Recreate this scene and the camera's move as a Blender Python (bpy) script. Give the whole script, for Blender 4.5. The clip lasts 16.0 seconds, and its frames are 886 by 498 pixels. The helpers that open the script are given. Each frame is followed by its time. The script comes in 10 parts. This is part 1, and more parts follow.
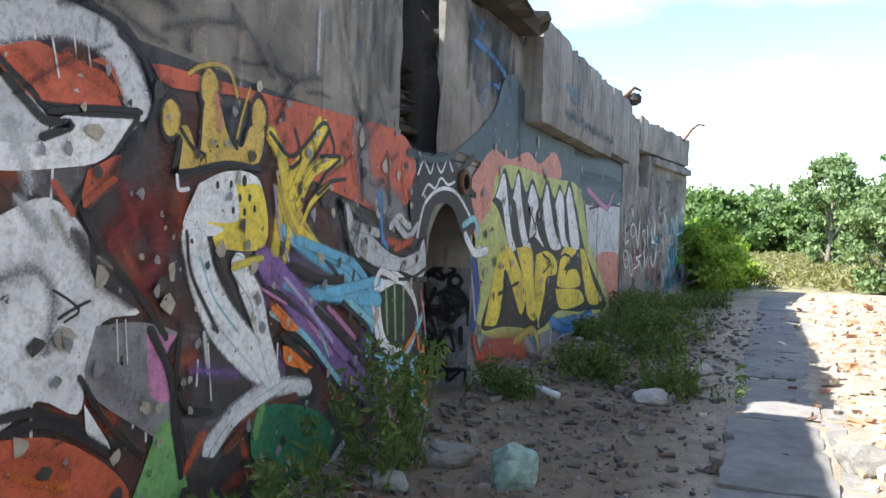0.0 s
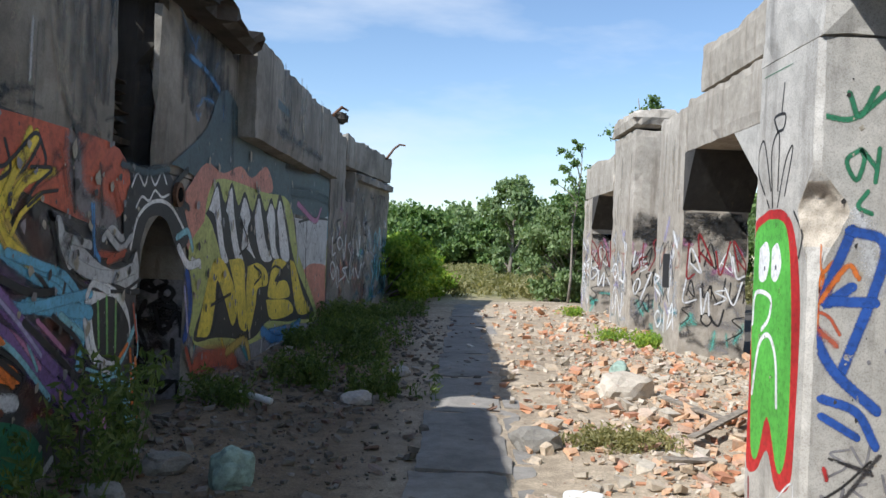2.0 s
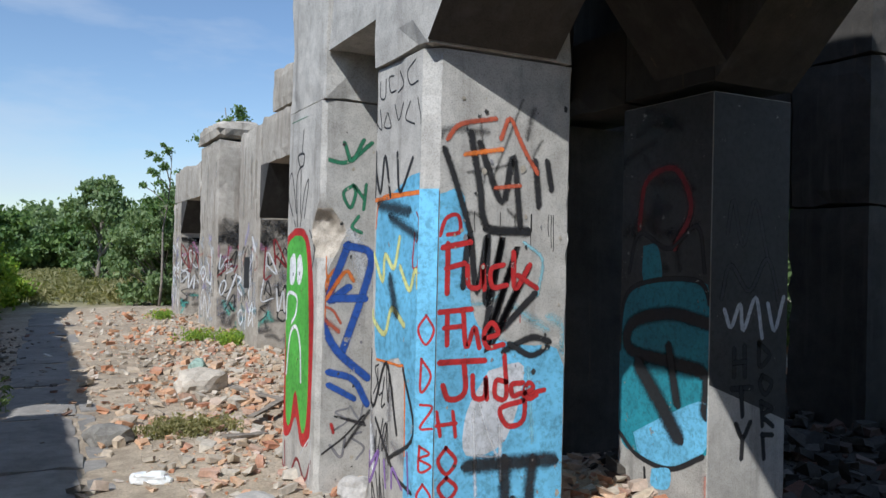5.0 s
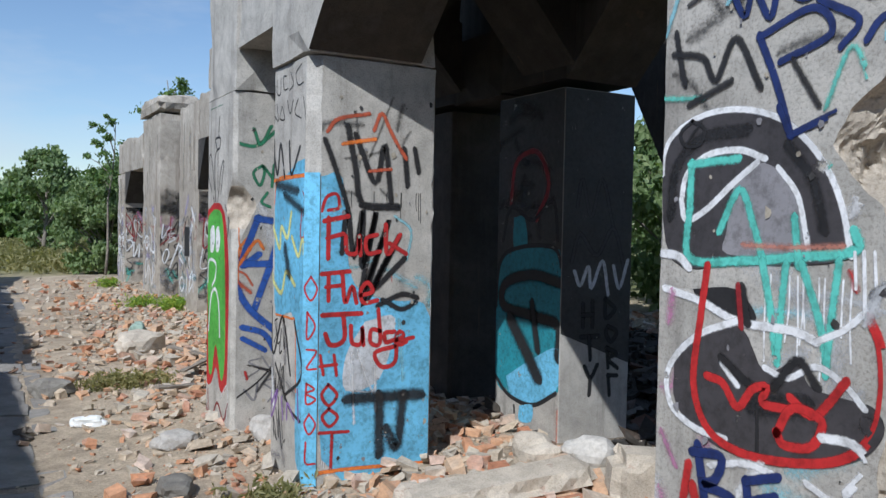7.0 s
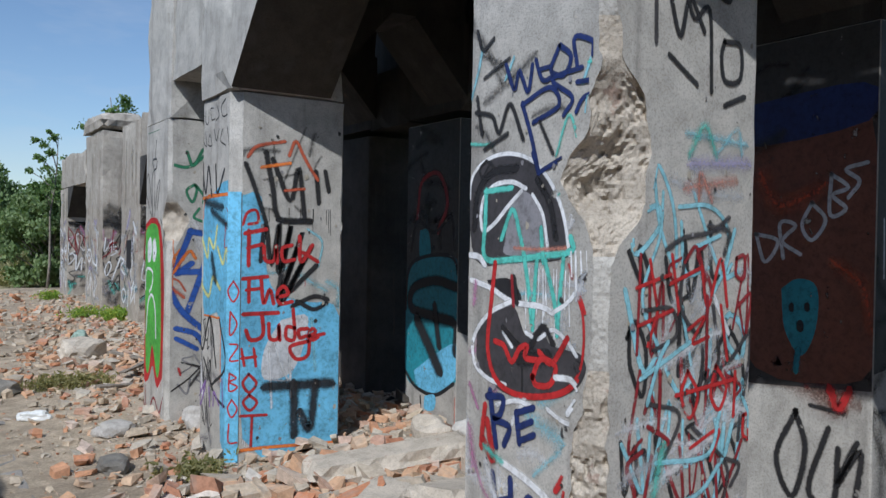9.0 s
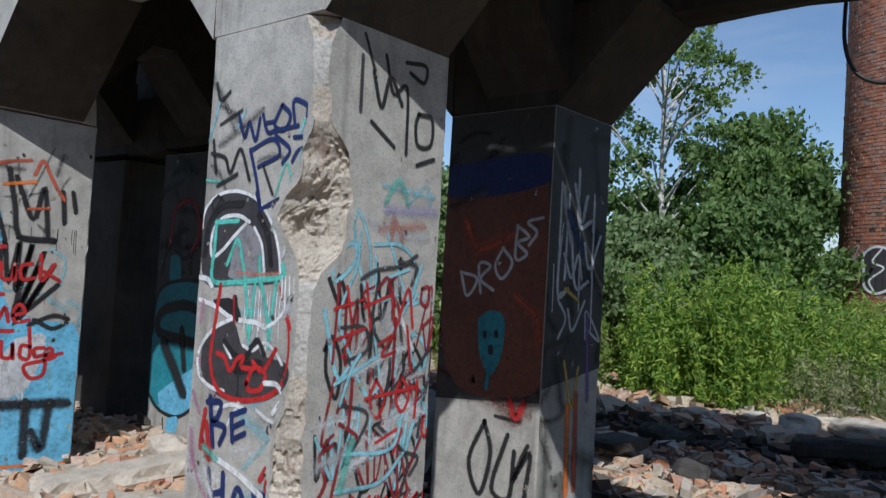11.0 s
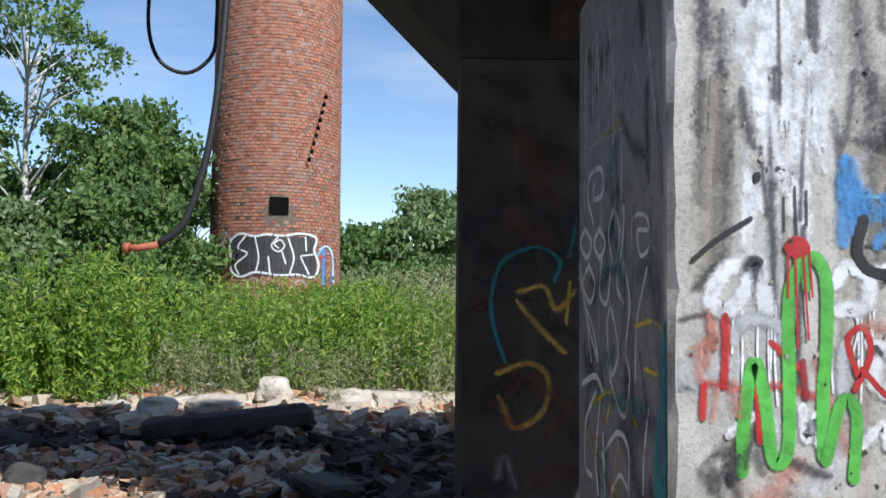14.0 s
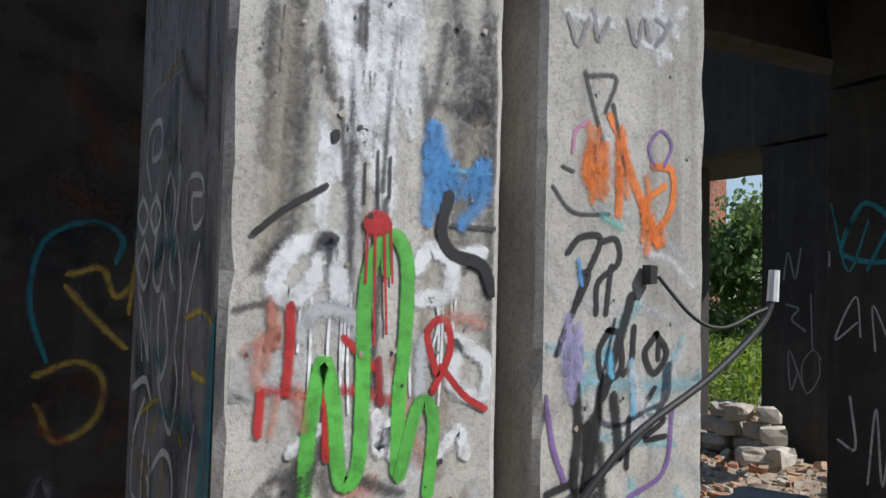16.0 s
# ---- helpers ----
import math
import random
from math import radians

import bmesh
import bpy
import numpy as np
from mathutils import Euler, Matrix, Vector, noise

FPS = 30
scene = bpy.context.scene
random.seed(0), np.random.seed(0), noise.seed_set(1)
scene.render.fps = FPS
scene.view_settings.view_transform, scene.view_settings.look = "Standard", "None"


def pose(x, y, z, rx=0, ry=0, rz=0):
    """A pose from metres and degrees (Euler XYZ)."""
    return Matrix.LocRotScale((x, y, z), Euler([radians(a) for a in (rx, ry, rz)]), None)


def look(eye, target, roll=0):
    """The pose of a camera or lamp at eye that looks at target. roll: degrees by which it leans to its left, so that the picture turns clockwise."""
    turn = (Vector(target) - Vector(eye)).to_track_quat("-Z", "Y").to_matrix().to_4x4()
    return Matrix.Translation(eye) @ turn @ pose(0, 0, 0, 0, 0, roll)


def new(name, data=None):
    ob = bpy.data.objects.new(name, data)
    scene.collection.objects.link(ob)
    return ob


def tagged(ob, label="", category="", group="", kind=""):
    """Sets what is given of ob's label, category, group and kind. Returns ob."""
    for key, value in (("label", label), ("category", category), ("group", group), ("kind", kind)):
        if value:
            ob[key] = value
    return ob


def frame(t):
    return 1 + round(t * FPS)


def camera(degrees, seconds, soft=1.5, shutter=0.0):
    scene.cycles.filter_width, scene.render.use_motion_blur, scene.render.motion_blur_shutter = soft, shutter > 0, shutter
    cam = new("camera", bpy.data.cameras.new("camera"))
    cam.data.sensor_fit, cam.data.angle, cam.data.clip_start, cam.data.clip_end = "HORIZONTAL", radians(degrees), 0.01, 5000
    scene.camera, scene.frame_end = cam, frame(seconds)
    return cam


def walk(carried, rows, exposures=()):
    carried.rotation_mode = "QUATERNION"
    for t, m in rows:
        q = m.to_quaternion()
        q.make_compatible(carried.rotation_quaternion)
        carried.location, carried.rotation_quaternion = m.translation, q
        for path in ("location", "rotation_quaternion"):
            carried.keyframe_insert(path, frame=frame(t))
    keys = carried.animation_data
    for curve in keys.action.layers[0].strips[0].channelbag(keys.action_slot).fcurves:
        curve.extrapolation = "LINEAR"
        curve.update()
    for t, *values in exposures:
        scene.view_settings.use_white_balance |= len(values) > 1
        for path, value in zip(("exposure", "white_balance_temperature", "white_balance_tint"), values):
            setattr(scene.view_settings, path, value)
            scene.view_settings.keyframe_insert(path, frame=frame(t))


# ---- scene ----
cam = camera(57.2, 16.0)
PATH = [
    (0, (1.004, 0.881, 1.46), (0.293, 2.749, 1.399), 1.7),
    (0.5, (0.984, 0.779, 1.449), (0.471, 2.711, 1.401), 1.1),
    (1, (1.004, 0.68, 1.46), (0.648, 2.648, 1.476), 2.0),
    (1.5, (1.019, 0.59, 1.461), (0.819, 2.579, 1.394), 1.9),
    (2, (1.026, 0.472, 1.48), (1.014, 2.472, 1.472), 2.4),
    (2.5, (1.001, 0.365, 1.47), (1.267, 2.347, 1.429), 2.3),
    (3, (1.035, 0.233, 1.454), (1.547, 2.166, 1.424), 1.8),
    (3.5, (1.126, 0.056, 1.46), (1.783, 1.944, 1.428), 2.1),
    (4, (1.188, -0.131, 1.478), (1.961, 1.714, 1.47), 1.6),
    (4.2, (1.178, -0.204, 1.499), (1.999, 1.619, 1.514), 1.2),
    (6.3, (1.06, -1.24, 1.615), (2.043, 0.502, 1.602), 1.1),
    (6.5, (1.064, -1.328, 1.607), (2.068, 0.401, 1.54), 1.1),
    (7, (1.108, -1.555, 1.603), (2.112, 0.173, 1.546), 1.1),
    (7.5, (1.165, -1.798, 1.58), (2.203, -0.089, 1.535), 4.8),
    (8, (1.152, -1.979, 1.606), (2.205, -0.279, 1.589), 2.3),
    (8.2, (1.112, -2.066, 1.614), (2.173, -0.37, 1.599), 1.3),
    (10.3, (0.776, -2.923, 1.546), (2.061, -1.391, 1.544), 4.0),
    (10.5, (0.758, -2.949, 1.554), (2.105, -1.471, 1.573), 4.0),
    (11, (0.756, -3.02, 1.574), (2.273, -1.72, 1.66), 3.5),
    (11.5, (0.771, -3.065, 1.574), (2.432, -1.956, 1.667), 2.9),
    (12, (0.845, -3.1, 1.585), (2.621, -2.184, 1.657), 2.3),
    (12.5, (0.906, -3.21, 1.602), (2.766, -2.481, 1.706), 1.3),
    (13, (1.01, -3.295, 1.582), (2.952, -2.835, 1.697), 0.7),
    (13.5, (0.971, -3.368, 1.565), (2.958, -3.164, 1.678), 1.2),
    (14, (1.024, -3.415, 1.569), (3.021, -3.417, 1.681), 0.6),
    (14.5, (1.126, -3.47, 1.563), (3.116, -3.653, 1.639), 1.0),
    (15, (1.202, -3.539, 1.555), (3.164, -3.924, 1.593), 1.3),
    (15.5, (1.273, -3.59, 1.559), (3.166, -4.232, 1.626), 1.0),
    (16, (1.413, -3.61, 1.561), (3.187, -4.529, 1.663), 1.4),
]
EXPOSURES = [(0.0, 1.8, 6250, 10), (0.5, 1.6, 6200, 10), (1.0, 1.25, 6200, 10), (1.5, 1.0, 6250, 10), (2.0, 0.62, 6150, 10), (2.5, 0.42, 6100, 10), (3.0, 0.32, 6050, 10), (3.5, 0.18, 6000, 10), (4.2, 0.15, 5950, 10), (6.3, 0.3, 5900, 10), (7.0, 0.1, 5850, 10), (8.0, -0.06, 5780, 10),
             (11.0, -0.1, 5850, 10), (12.5, 0.12, 5800, 10), (13.2, 0.32, 5980, 10), (14.0, 0.45, 5950, 10), (15.0, 0.14, 6050, 10), (16.0, 0.06, 6200, 10)]
walk(cam, [(t, look(eye, target, roll)) for t, eye, target, roll in PATH], EXPOSURES)

# ==== light ====
SUN_WAY = Vector((-1.0, -0.79, 1.27)).normalized()          # towards the sun
world = bpy.data.worlds.new("sky")
scene.world = world
world.use_nodes = True
wn, wl = world.node_tree.nodes, world.node_tree.links
sky = wn.new("ShaderNodeTexSky")
sky.sky_type, sky.sun_disc = "NISHITA", False
sky.sun_elevation = math.asin(SUN_WAY.z)
sky.sun_rotation = math.atan2(SUN_WAY.x, SUN_WAY.y)
sky.air_density, sky.dust_density, sky.ozone_density = 1.0, 0.25, 2.2
coord, stretch, puffs, ramp, clouds = (wn.new("ShaderNodeTexCoord"), wn.new("ShaderNodeMapping"), wn.new("ShaderNodeTexNoise"),
                                       wn.new("ShaderNodeValToRGB"), wn.new("ShaderNodeMix"))
stretch.inputs["Scale"].default_value = (1.6, 1.0, 6.0)
puffs.inputs["Scale"].default_value, puffs.inputs["Detail"].default_value, puffs.inputs["Roughness"].default_value = 1.7, 7, 0.55
ramp.color_ramp.elements[0].position, ramp.color_ramp.elements[1].position = 0.50, 0.84
ramp.color_ramp.elements[1].color = (0.75, 0.75, 0.75, 1)
clouds.data_type = "RGBA"
clouds.inputs["B"].default_value = (5.6, 5.9, 6.3, 1)
wl.new(coord.outputs["Generated"], stretch.inputs["Vector"])
wl.new(stretch.outputs["Vector"], puffs.inputs["Vector"])
wl.new(puffs.outputs["Fac"], ramp.inputs["Fac"])
wl.new(ramp.outputs["Color"], clouds.inputs["Factor"])
wl.new(sky.outputs["Color"], clouds.inputs["A"])
wl.new(clouds.outputs["Result"], wn["Background"].inputs["Color"])
wn["Background"].inputs["Strength"].default_value = 0.11
sun = new("sun", bpy.data.lights.new("sun", "SUN"))
sun.data.energy, sun.data.angle, sun.data.color = 4.2, radians(0.55), (1.0, 0.975, 0.93)
sun.matrix_world = look(SUN_WAY * 50, (0, 0, 0))


# ==== materials ====
def nodes_of(name):
    m = bpy.data.materials.new(name)
    m.use_nodes = True
    return m, m.node_tree.nodes, m.node_tree.links, m.node_tree.nodes["Principled BSDF"]


def noise_node(n, l, where, scale, detail=6.0, rough=0.6, stretch_by=None):
    t = n.new("ShaderNodeTexNoise")
    t.inputs["Scale"].default_value, t.inputs["Detail"].default_value, t.inputs["Roughness"].default_value = scale, detail, rough
    if stretch_by:
        mp = n.new("ShaderNodeMapping")
        mp.inputs["Scale"].default_value = stretch_by
        l.new(where, mp.inputs["Vector"])
        where = mp.outputs["Vector"]
    l.new(where, t.inputs["Vector"])
    return t.outputs["Fac"]


def ramp_node(n, l, fac, stops):
    r = n.new("ShaderNodeValToRGB")
    e = r.color_ramp.elements
    while len(e) < len(stops):
        e.new(0.5)
    for k, (p, c) in enumerate(stops):
        e[k].position = p
        e[k].color = (*c, 1) if len(c) == 3 else c
    l.new(fac, r.inputs["Fac"])
    return r.outputs["Color"]


def mix_node(n, l, a, b, fac, kind="MIX"):
    m = n.new("ShaderNodeMix")
    m.data_type, m.blend_type = "RGBA", kind
    for sock, v in (("A", a), ("B", b), ("Factor", fac)):
        if isinstance(v, (int, float)):
            m.inputs[sock].default_value = v if sock == "Factor" else (v, v, v, 1)
        elif isinstance(v, tuple):
            m.inputs[sock].default_value = (*v, 1)
        else:
            l.new(v, m.inputs[sock])
    return m.outputs["Result"]


def bump_node(n, l, height, bsdf, strength, distance):
    b = n.new("ShaderNodeBump")
    b.inputs["Strength"].default_value, b.inputs["Distance"].default_value = strength, distance
    l.new(height, b.inputs["Height"])
    l.new(b.outputs["Normal"], bsdf.inputs["Normal"])


def concrete(name, light, dark, stain=(0.10, 0.09, 0.08), streaks=0.5, relief=0.6, veins=False):
    """Weathered cast concrete: mottled, with run-down streaks, pores and board marks."""
    m, n, l, b = nodes_of(name)
    geo = n.new("ShaderNodeNewGeometry").outputs["Position"]
    big = noise_node(n, l, geo, 1.1, 5, 0.6)
    mid = noise_node(n, l, geo, 7.0, 6, 0.7)
    fine = noise_node(n, l, geo, 110.0, 4, 0.75)
    run = noise_node(n, l, geo, 2.2, 5, 0.65, (3.0, 3.0, 0.22))
    base = ramp_node(n, l, big, [(0.3, dark), (0.68, light)])
    base = mix_node(n, l, base, ramp_node(n, l, mid, [(0.3, (0.62, 0.61, 0.6)), (0.6, (1.06, 1.05, 1.04))]), 0.8, "MULTIPLY")
    base = mix_node(n, l, base, ramp_node(n, l, fine, [(0.34, (0.5, 0.49, 0.47)), (0.52, (1.08, 1.08, 1.08))]), 0.6, "MULTIPLY")
    pits = noise_node(n, l, geo, 210.0, 2, 0.5)
    base = mix_node(n, l, base, ramp_node(n, l, pits, [(0.27, (0.35, 0.34, 0.32)), (0.33, (1, 1, 1))]), 0.6, "MULTIPLY")
    mask = ramp_node(n, l, run, [(0.54, (0, 0, 0)), (0.72, (streaks, streaks, streaks))])
    base = mix_node(n, l, base, stain, mask)
    rust = noise_node(n, l, geo, 1.7, 4, 0.6, (4.0, 4.0, 0.3))
    rmask = ramp_node(n, l, rust, [(0.66, (0, 0, 0)), (0.8, (0.35, 0.35, 0.35))])
    base = mix_node(n, l, base, (0.36, 0.24, 0.13), rmask)
    if veins:          # brick aggregate showing in the break
        red = noise_node(n, l, geo, 9.0, 4, 0.7)
        base = mix_node(n, l, base, (0.27, 0.14, 0.10), ramp_node(n, l, red, [(0.63, (0, 0, 0)), (0.69, (0.5, 0.5, 0.5))]))
    l.new(base, b.inputs["Base Color"])
    b.inputs["Roughness"].default_value = 0.92
    if veins:          # a craggy break
        bump_node(n, l, mix_node(n, l, noise_node(n, l, geo, 26.0, 7, 0.8), mid, 0.3), b, 0.9, 0.014)
        return m
    h = mix_node(n, l, mid, fine, 0.62)
    bump_node(n, l, h, b, relief, 0.008)
    return m


def per_piece(name, stops, rough=0.9, grain=30.0, relief=0.5, island=True, dust_shade=0.5):
    """Loose pieces: a colour of its own for each, with grain and dust."""
    m, n, l, b = nodes_of(name)
    geo = n.new("ShaderNodeNewGeometry")
    if island:
        pick = geo.outputs["Random Per Island"]
    else:
        pick = n.new("ShaderNodeObjectInfo").outputs["Random"]
    col = ramp_node(n, l, pick, stops)
    g = noise_node(n, l, geo.outputs["Position"], grain, 5, 0.7)
    col = mix_node(n, l, col, ramp_node(n, l, g, [(0.3, (0.6, 0.6, 0.6)), (0.65, (1.15, 1.15, 1.15))]), 0.8, "MULTIPLY")
    dust = noise_node(n, l, geo.outputs["Position"], 6.0, 4, 0.7)
    dm = ramp_node(n, l, dust, [(0.52, (0, 0, 0)), (0.7, (dust_shade, dust_shade, dust_shade))])
    col = mix_node(n, l, col, (0.36, 0.33, 0.29), dm)
    l.new(col, b.inputs["Base Color"])
    b.inputs["Roughness"].default_value = rough
    bump_node(n, l, g, b, relief, 0.01)
    return m


def leafage(name, stops, through_light=0.42):
    """Leaves: each with its own green, some light coming through."""
    m, n, l, b = nodes_of(name)
    geo = n.new("ShaderNodeNewGeometry")
    col = ramp_node(n, l, geo.outputs["Random Per Island"], stops)
    patch = noise_node(n, l, geo.outputs["Position"], 0.8, 3, 0.6)
    col = mix_node(n, l, col, ramp_node(n, l, patch, [(0.3, (0.7, 0.75, 0.7)), (0.7, (1.2, 1.15, 1.0))]), 0.7, "MULTIPLY")
    l.new(col, b.inputs["Base Color"])
    b.inputs["Roughness"].default_value = 0.6
    tr, add = n.new("ShaderNodeBsdfTranslucent"), n.new("ShaderNodeMixShader")
    l.new(mix_node(n, l, col, (1.3, 1.35, 0.6), 1.0, "MULTIPLY"), tr.inputs["Color"])
    add.inputs["Fac"].default_value = through_light
    l.new(b.outputs["BSDF"], add.inputs[1])
    l.new(tr.outputs["BSDF"], add.inputs[2])
    l.new(add.outputs["Shader"], n["Material Output"].inputs["Surface"])
    return m


def plain(name, colour, rough=0.7, metal=0.0, grain=25.0, vary=0.35):
    m, n, l, b = nodes_of(name)
    geo = n.new("ShaderNodeNewGeometry").outputs["Position"]
    g = noise_node(n, l, geo, grain, 5, 0.7)
    lo, hi = 1 - vary, 1 + vary * 0.4
    l.new(mix_node(n, l, colour, ramp_node(n, l, g, [(0.3, (lo, lo, lo)), (0.65, (hi, hi, hi))]), 1.0, "MULTIPLY"), b.inputs["Base Color"])
    b.inputs["Roughness"].default_value, b.inputs["Metallic"].default_value = rough, metal
    bump_node(n, l, g, b, 0.3, 0.004)
    return m


CONCRETE_PILLAR = concrete("pale_cast_concrete", (0.54, 0.515, 0.465), (0.39, 0.37, 0.33), streaks=0.5, relief=0.35)
CONCRETE_FAR = concrete("brown_stained_concrete", (0.48, 0.435, 0.37), (0.31, 0.275, 0.225), stain=(0.16, 0.12, 0.085), streaks=0.7)
CONCRETE_WALL = concrete("weathered_wall_concrete", (0.38, 0.355, 0.31), (0.16, 0.148, 0.128), streaks=0.9)
# the next three are concrete with the ruin's shade put into the colour
CONCRETE_ROOF = concrete("shade_black_concrete", (0.065, 0.06, 0.051), (0.03, 0.027, 0.025), streaks=0.5)
CONCRETE_REAR = concrete("shade_dark_concrete", (0.10, 0.09, 0.078), (0.035, 0.032, 0.028), streaks=0.7)
CONCRETE_SHADE_BROWN = concrete("shade_brown_concrete", (0.10, 0.083, 0.064), (0.036, 0.031, 0.025), streaks=0.6)
CONCRETE_BROKEN = concrete("broken_concrete", (0.66, 0.59, 0.49), (0.46, 0.40, 0.32), streaks=0.1, relief=1.0, veins=True)
CONCRETE_PATH = concrete("worn_path_concrete", (0.33, 0.305, 0.27), (0.2, 0.185, 0.165), streaks=0.0, relief=0.35)
RUBBLE = per_piece("brick_and_concrete_bits", [(0.0, (0.50, 0.21, 0.105)), (0.2, (0.56, 0.33, 0.19)), (0.4, (0.52, 0.41, 0.29)),
                                               (0.6, (0.42, 0.36, 0.28)), (0.8, (0.56, 0.49, 0.39)), (0.93, (0.42, 0.17, 0.085)), (1.0, (0.70, 0.64, 0.55))])
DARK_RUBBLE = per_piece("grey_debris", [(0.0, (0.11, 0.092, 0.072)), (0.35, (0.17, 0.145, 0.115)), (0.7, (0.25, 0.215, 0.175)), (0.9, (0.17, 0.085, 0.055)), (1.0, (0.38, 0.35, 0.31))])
# rubble for the ruin's floor, with the shade in its colour
SHADE_RUBBLE = per_piece("shade_dark_debris", [(0.0, (0.03, 0.026, 0.021)), (0.4, (0.055, 0.046, 0.037)), (0.75, (0.085, 0.072, 0.058)), (0.9, (0.13, 0.055, 0.032)), (1.0, (0.26, 0.235, 0.20))], dust_shade=0.12)
STONE = per_piece("rough_stone", [(0.0, (0.36, 0.33, 0.29)), (0.5, (0.46, 0.43, 0.39)), (1.0, (0.55, 0.52, 0.47))], island=False, grain=22)
BARK = plain("bark", (0.23, 0.20, 0.16), 0.9, grain=14, vary=0.6)
BIRCH = plain("pale_bark", (0.55, 0.53, 0.47), 0.8, grain=9, vary=0.7)
WOOD = plain("weathered_board", (0.25, 0.21, 0.165), 0.85, grain=18, vary=0.6)
RUST = plain("rusty_steel", (0.17, 0.085, 0.045), 0.8, 0.3, grain=30, vary=0.6)
RUBBER = plain("black_rubber", (0.028, 0.027, 0.026), 0.55, grain=40)
ORANGE_END = plain("orange_rust_paint", (0.42, 0.13, 0.06), 0.7, grain=30)
WHITE_PLASTIC = plain("white_plastic", (0.75, 0.75, 0.72), 0.45, grain=40, vary=0.15)
# black for holes: the shade inside them put into a colour
BLACK_HOLE = plain("soot", (0.008, 0.0075, 0.007), 1.0)
BLACK_HOLE.node_tree.nodes["Principled BSDF"].inputs["Specular IOR Level"].default_value = 0.03
LEAF_TREE = leafage("tree_leaves", [(0.0, (0.055, 0.115, 0.028)), (0.5, (0.105, 0.185, 0.05)), (1.0, (0.21, 0.30, 0.10))], 0.36)
LEAF_SILVER = leafage("silvery_leaves", [(0.0, (0.10, 0.16, 0.065)), (0.6, (0.18, 0.26, 0.11)), (1.0, (0.32, 0.39, 0.21))], 0.36)
LEAF_BUSH = leafage("bright_bush_leaves", [(0.0, (0.136, 0.238, 0.034)), (0.6, (0.255, 0.391, 0.060)), (1.0, (0.442, 0.500, 0.085))])
LEAF_WEED = leafage("weed_leaves", [(0.0, (0.06, 0.10, 0.03)), (0.6, (0.11, 0.165, 0.05)), (1.0, (0.20, 0.25, 0.09))])
LEAF_MEADOW = leafage("tall_meadow_herbs", [(0.0, (0.09, 0.17, 0.035)), (0.45, (0.19, 0.29, 0.055)), (0.8, (0.34, 0.42, 0.10)), (1.0, (0.46, 0.41, 0.24))], 0.45)
LEAF_SHOOT = leafage("bright_sapling_leaves", [(0.0, (0.09, 0.19, 0.03)), (0.5, (0.19, 0.32, 0.05)), (1.0, (0.42, 0.51, 0.10))], 0.42)
LEAF_SEED = leafage("seeding_grass", [(0.0, (0.17, 0.21, 0.10)), (0.5, (0.30, 0.33, 0.18)), (1.0, (0.44, 0.41, 0.29))], 0.4)
LEAF_DRY = leafage("dry_grass", [(0.0, (0.17, 0.17, 0.07)), (0.6, (0.28, 0.26, 0.12)), (1.0, (0.38, 0.34, 0.19))])


# ==== mesh helpers ====
def link_mesh(name, verts, faces, material, parent=None, smooth=False):
    me = bpy.data.meshes.new(name)
    me.from_pydata([tuple(v) for v in verts], [], [tuple(f) for f in faces])
    me.materials.append(material)
    if smooth:
        me.polygons.foreach_set("use_smooth", [True] * len(me.polygons))
    me.update()
    ob = new(name, me)
    ob.parent = parent
    return ob


def part(name, bm, material, parent=None, label="", smooth=False):
    """One bmesh as one mesh object, under a thing or a part."""
    bmesh.ops.recalc_face_normals(bm, faces=bm.faces[:])
    me = bpy.data.meshes.new(name)
    bm.to_mesh(me)
    bm.free()
    me.materials.append(material)
    if smooth:
        me.polygons.foreach_set("use_smooth", [True] * len(me.polygons))
    ob = new(name, me)
    ob.parent = parent
    return tagged(ob, label)


def chipped_box(bm, x0, x1, y0, y1, z0, z1, step=0.16, chip=0.025, crown=0.0, seed=0.0):
    """A cast block whose edges are chipped; crown: how ragged its top is broken."""
    n = [max(1, min(60, round(abs(b - a) / step))) for a, b in ((x0, x1), (y0, y1), (z0, z1))]
    lo, hi = (x0, y0, z0), (x1, y1, z1)
    index = {}

    def vert(i, j, k):
        key = (i, j, k)
        if key not in index:
            c = [lo[a] + (hi[a] - lo[a]) * v / n[a] for a, v in enumerate(key)]
            ends = [v == 0 or v == n[a] for a, v in enumerate(key)]
            if sum(ends) >= 2:
                d = abs(noise.noise(Vector(c) * 3.1 + Vector((seed, 0, 0)))) + 0.6 * max(0, noise.noise(Vector(c) * 9.0 + Vector((0, seed, 0))))
                for a in range(3):
                    if ends[a]:
                        c[a] += (chip * d * 1.6 + 0.002) * (1 if key[a] == 0 else -1)
            if crown and k == n[2]:
                c[2] += crown * (noise.noise(Vector((c[0] * 2, c[1] * 1.3, seed))) + 0.6 * noise.noise(Vector((c[0] * 7, c[1] * 5, seed)))) - 0.3 * crown
            index[key] = bm.verts.new(c)
        return index[key]

    for a in range(3):
        b, c = (a + 1) % 3, (a + 2) % 3
        for end in (0, n[a]):
            for p in range(n[b]):
                for q in range(n[c]):
                    ring = []
                    for dp, dq in ((0, 0), (1, 0), (1, 1), (0, 1)):
                        key = [0, 0, 0]
                        key[a], key[b], key[c] = end, p + dp, q + dq
                        ring.append(vert(*key))
                    bm.faces.new(ring)


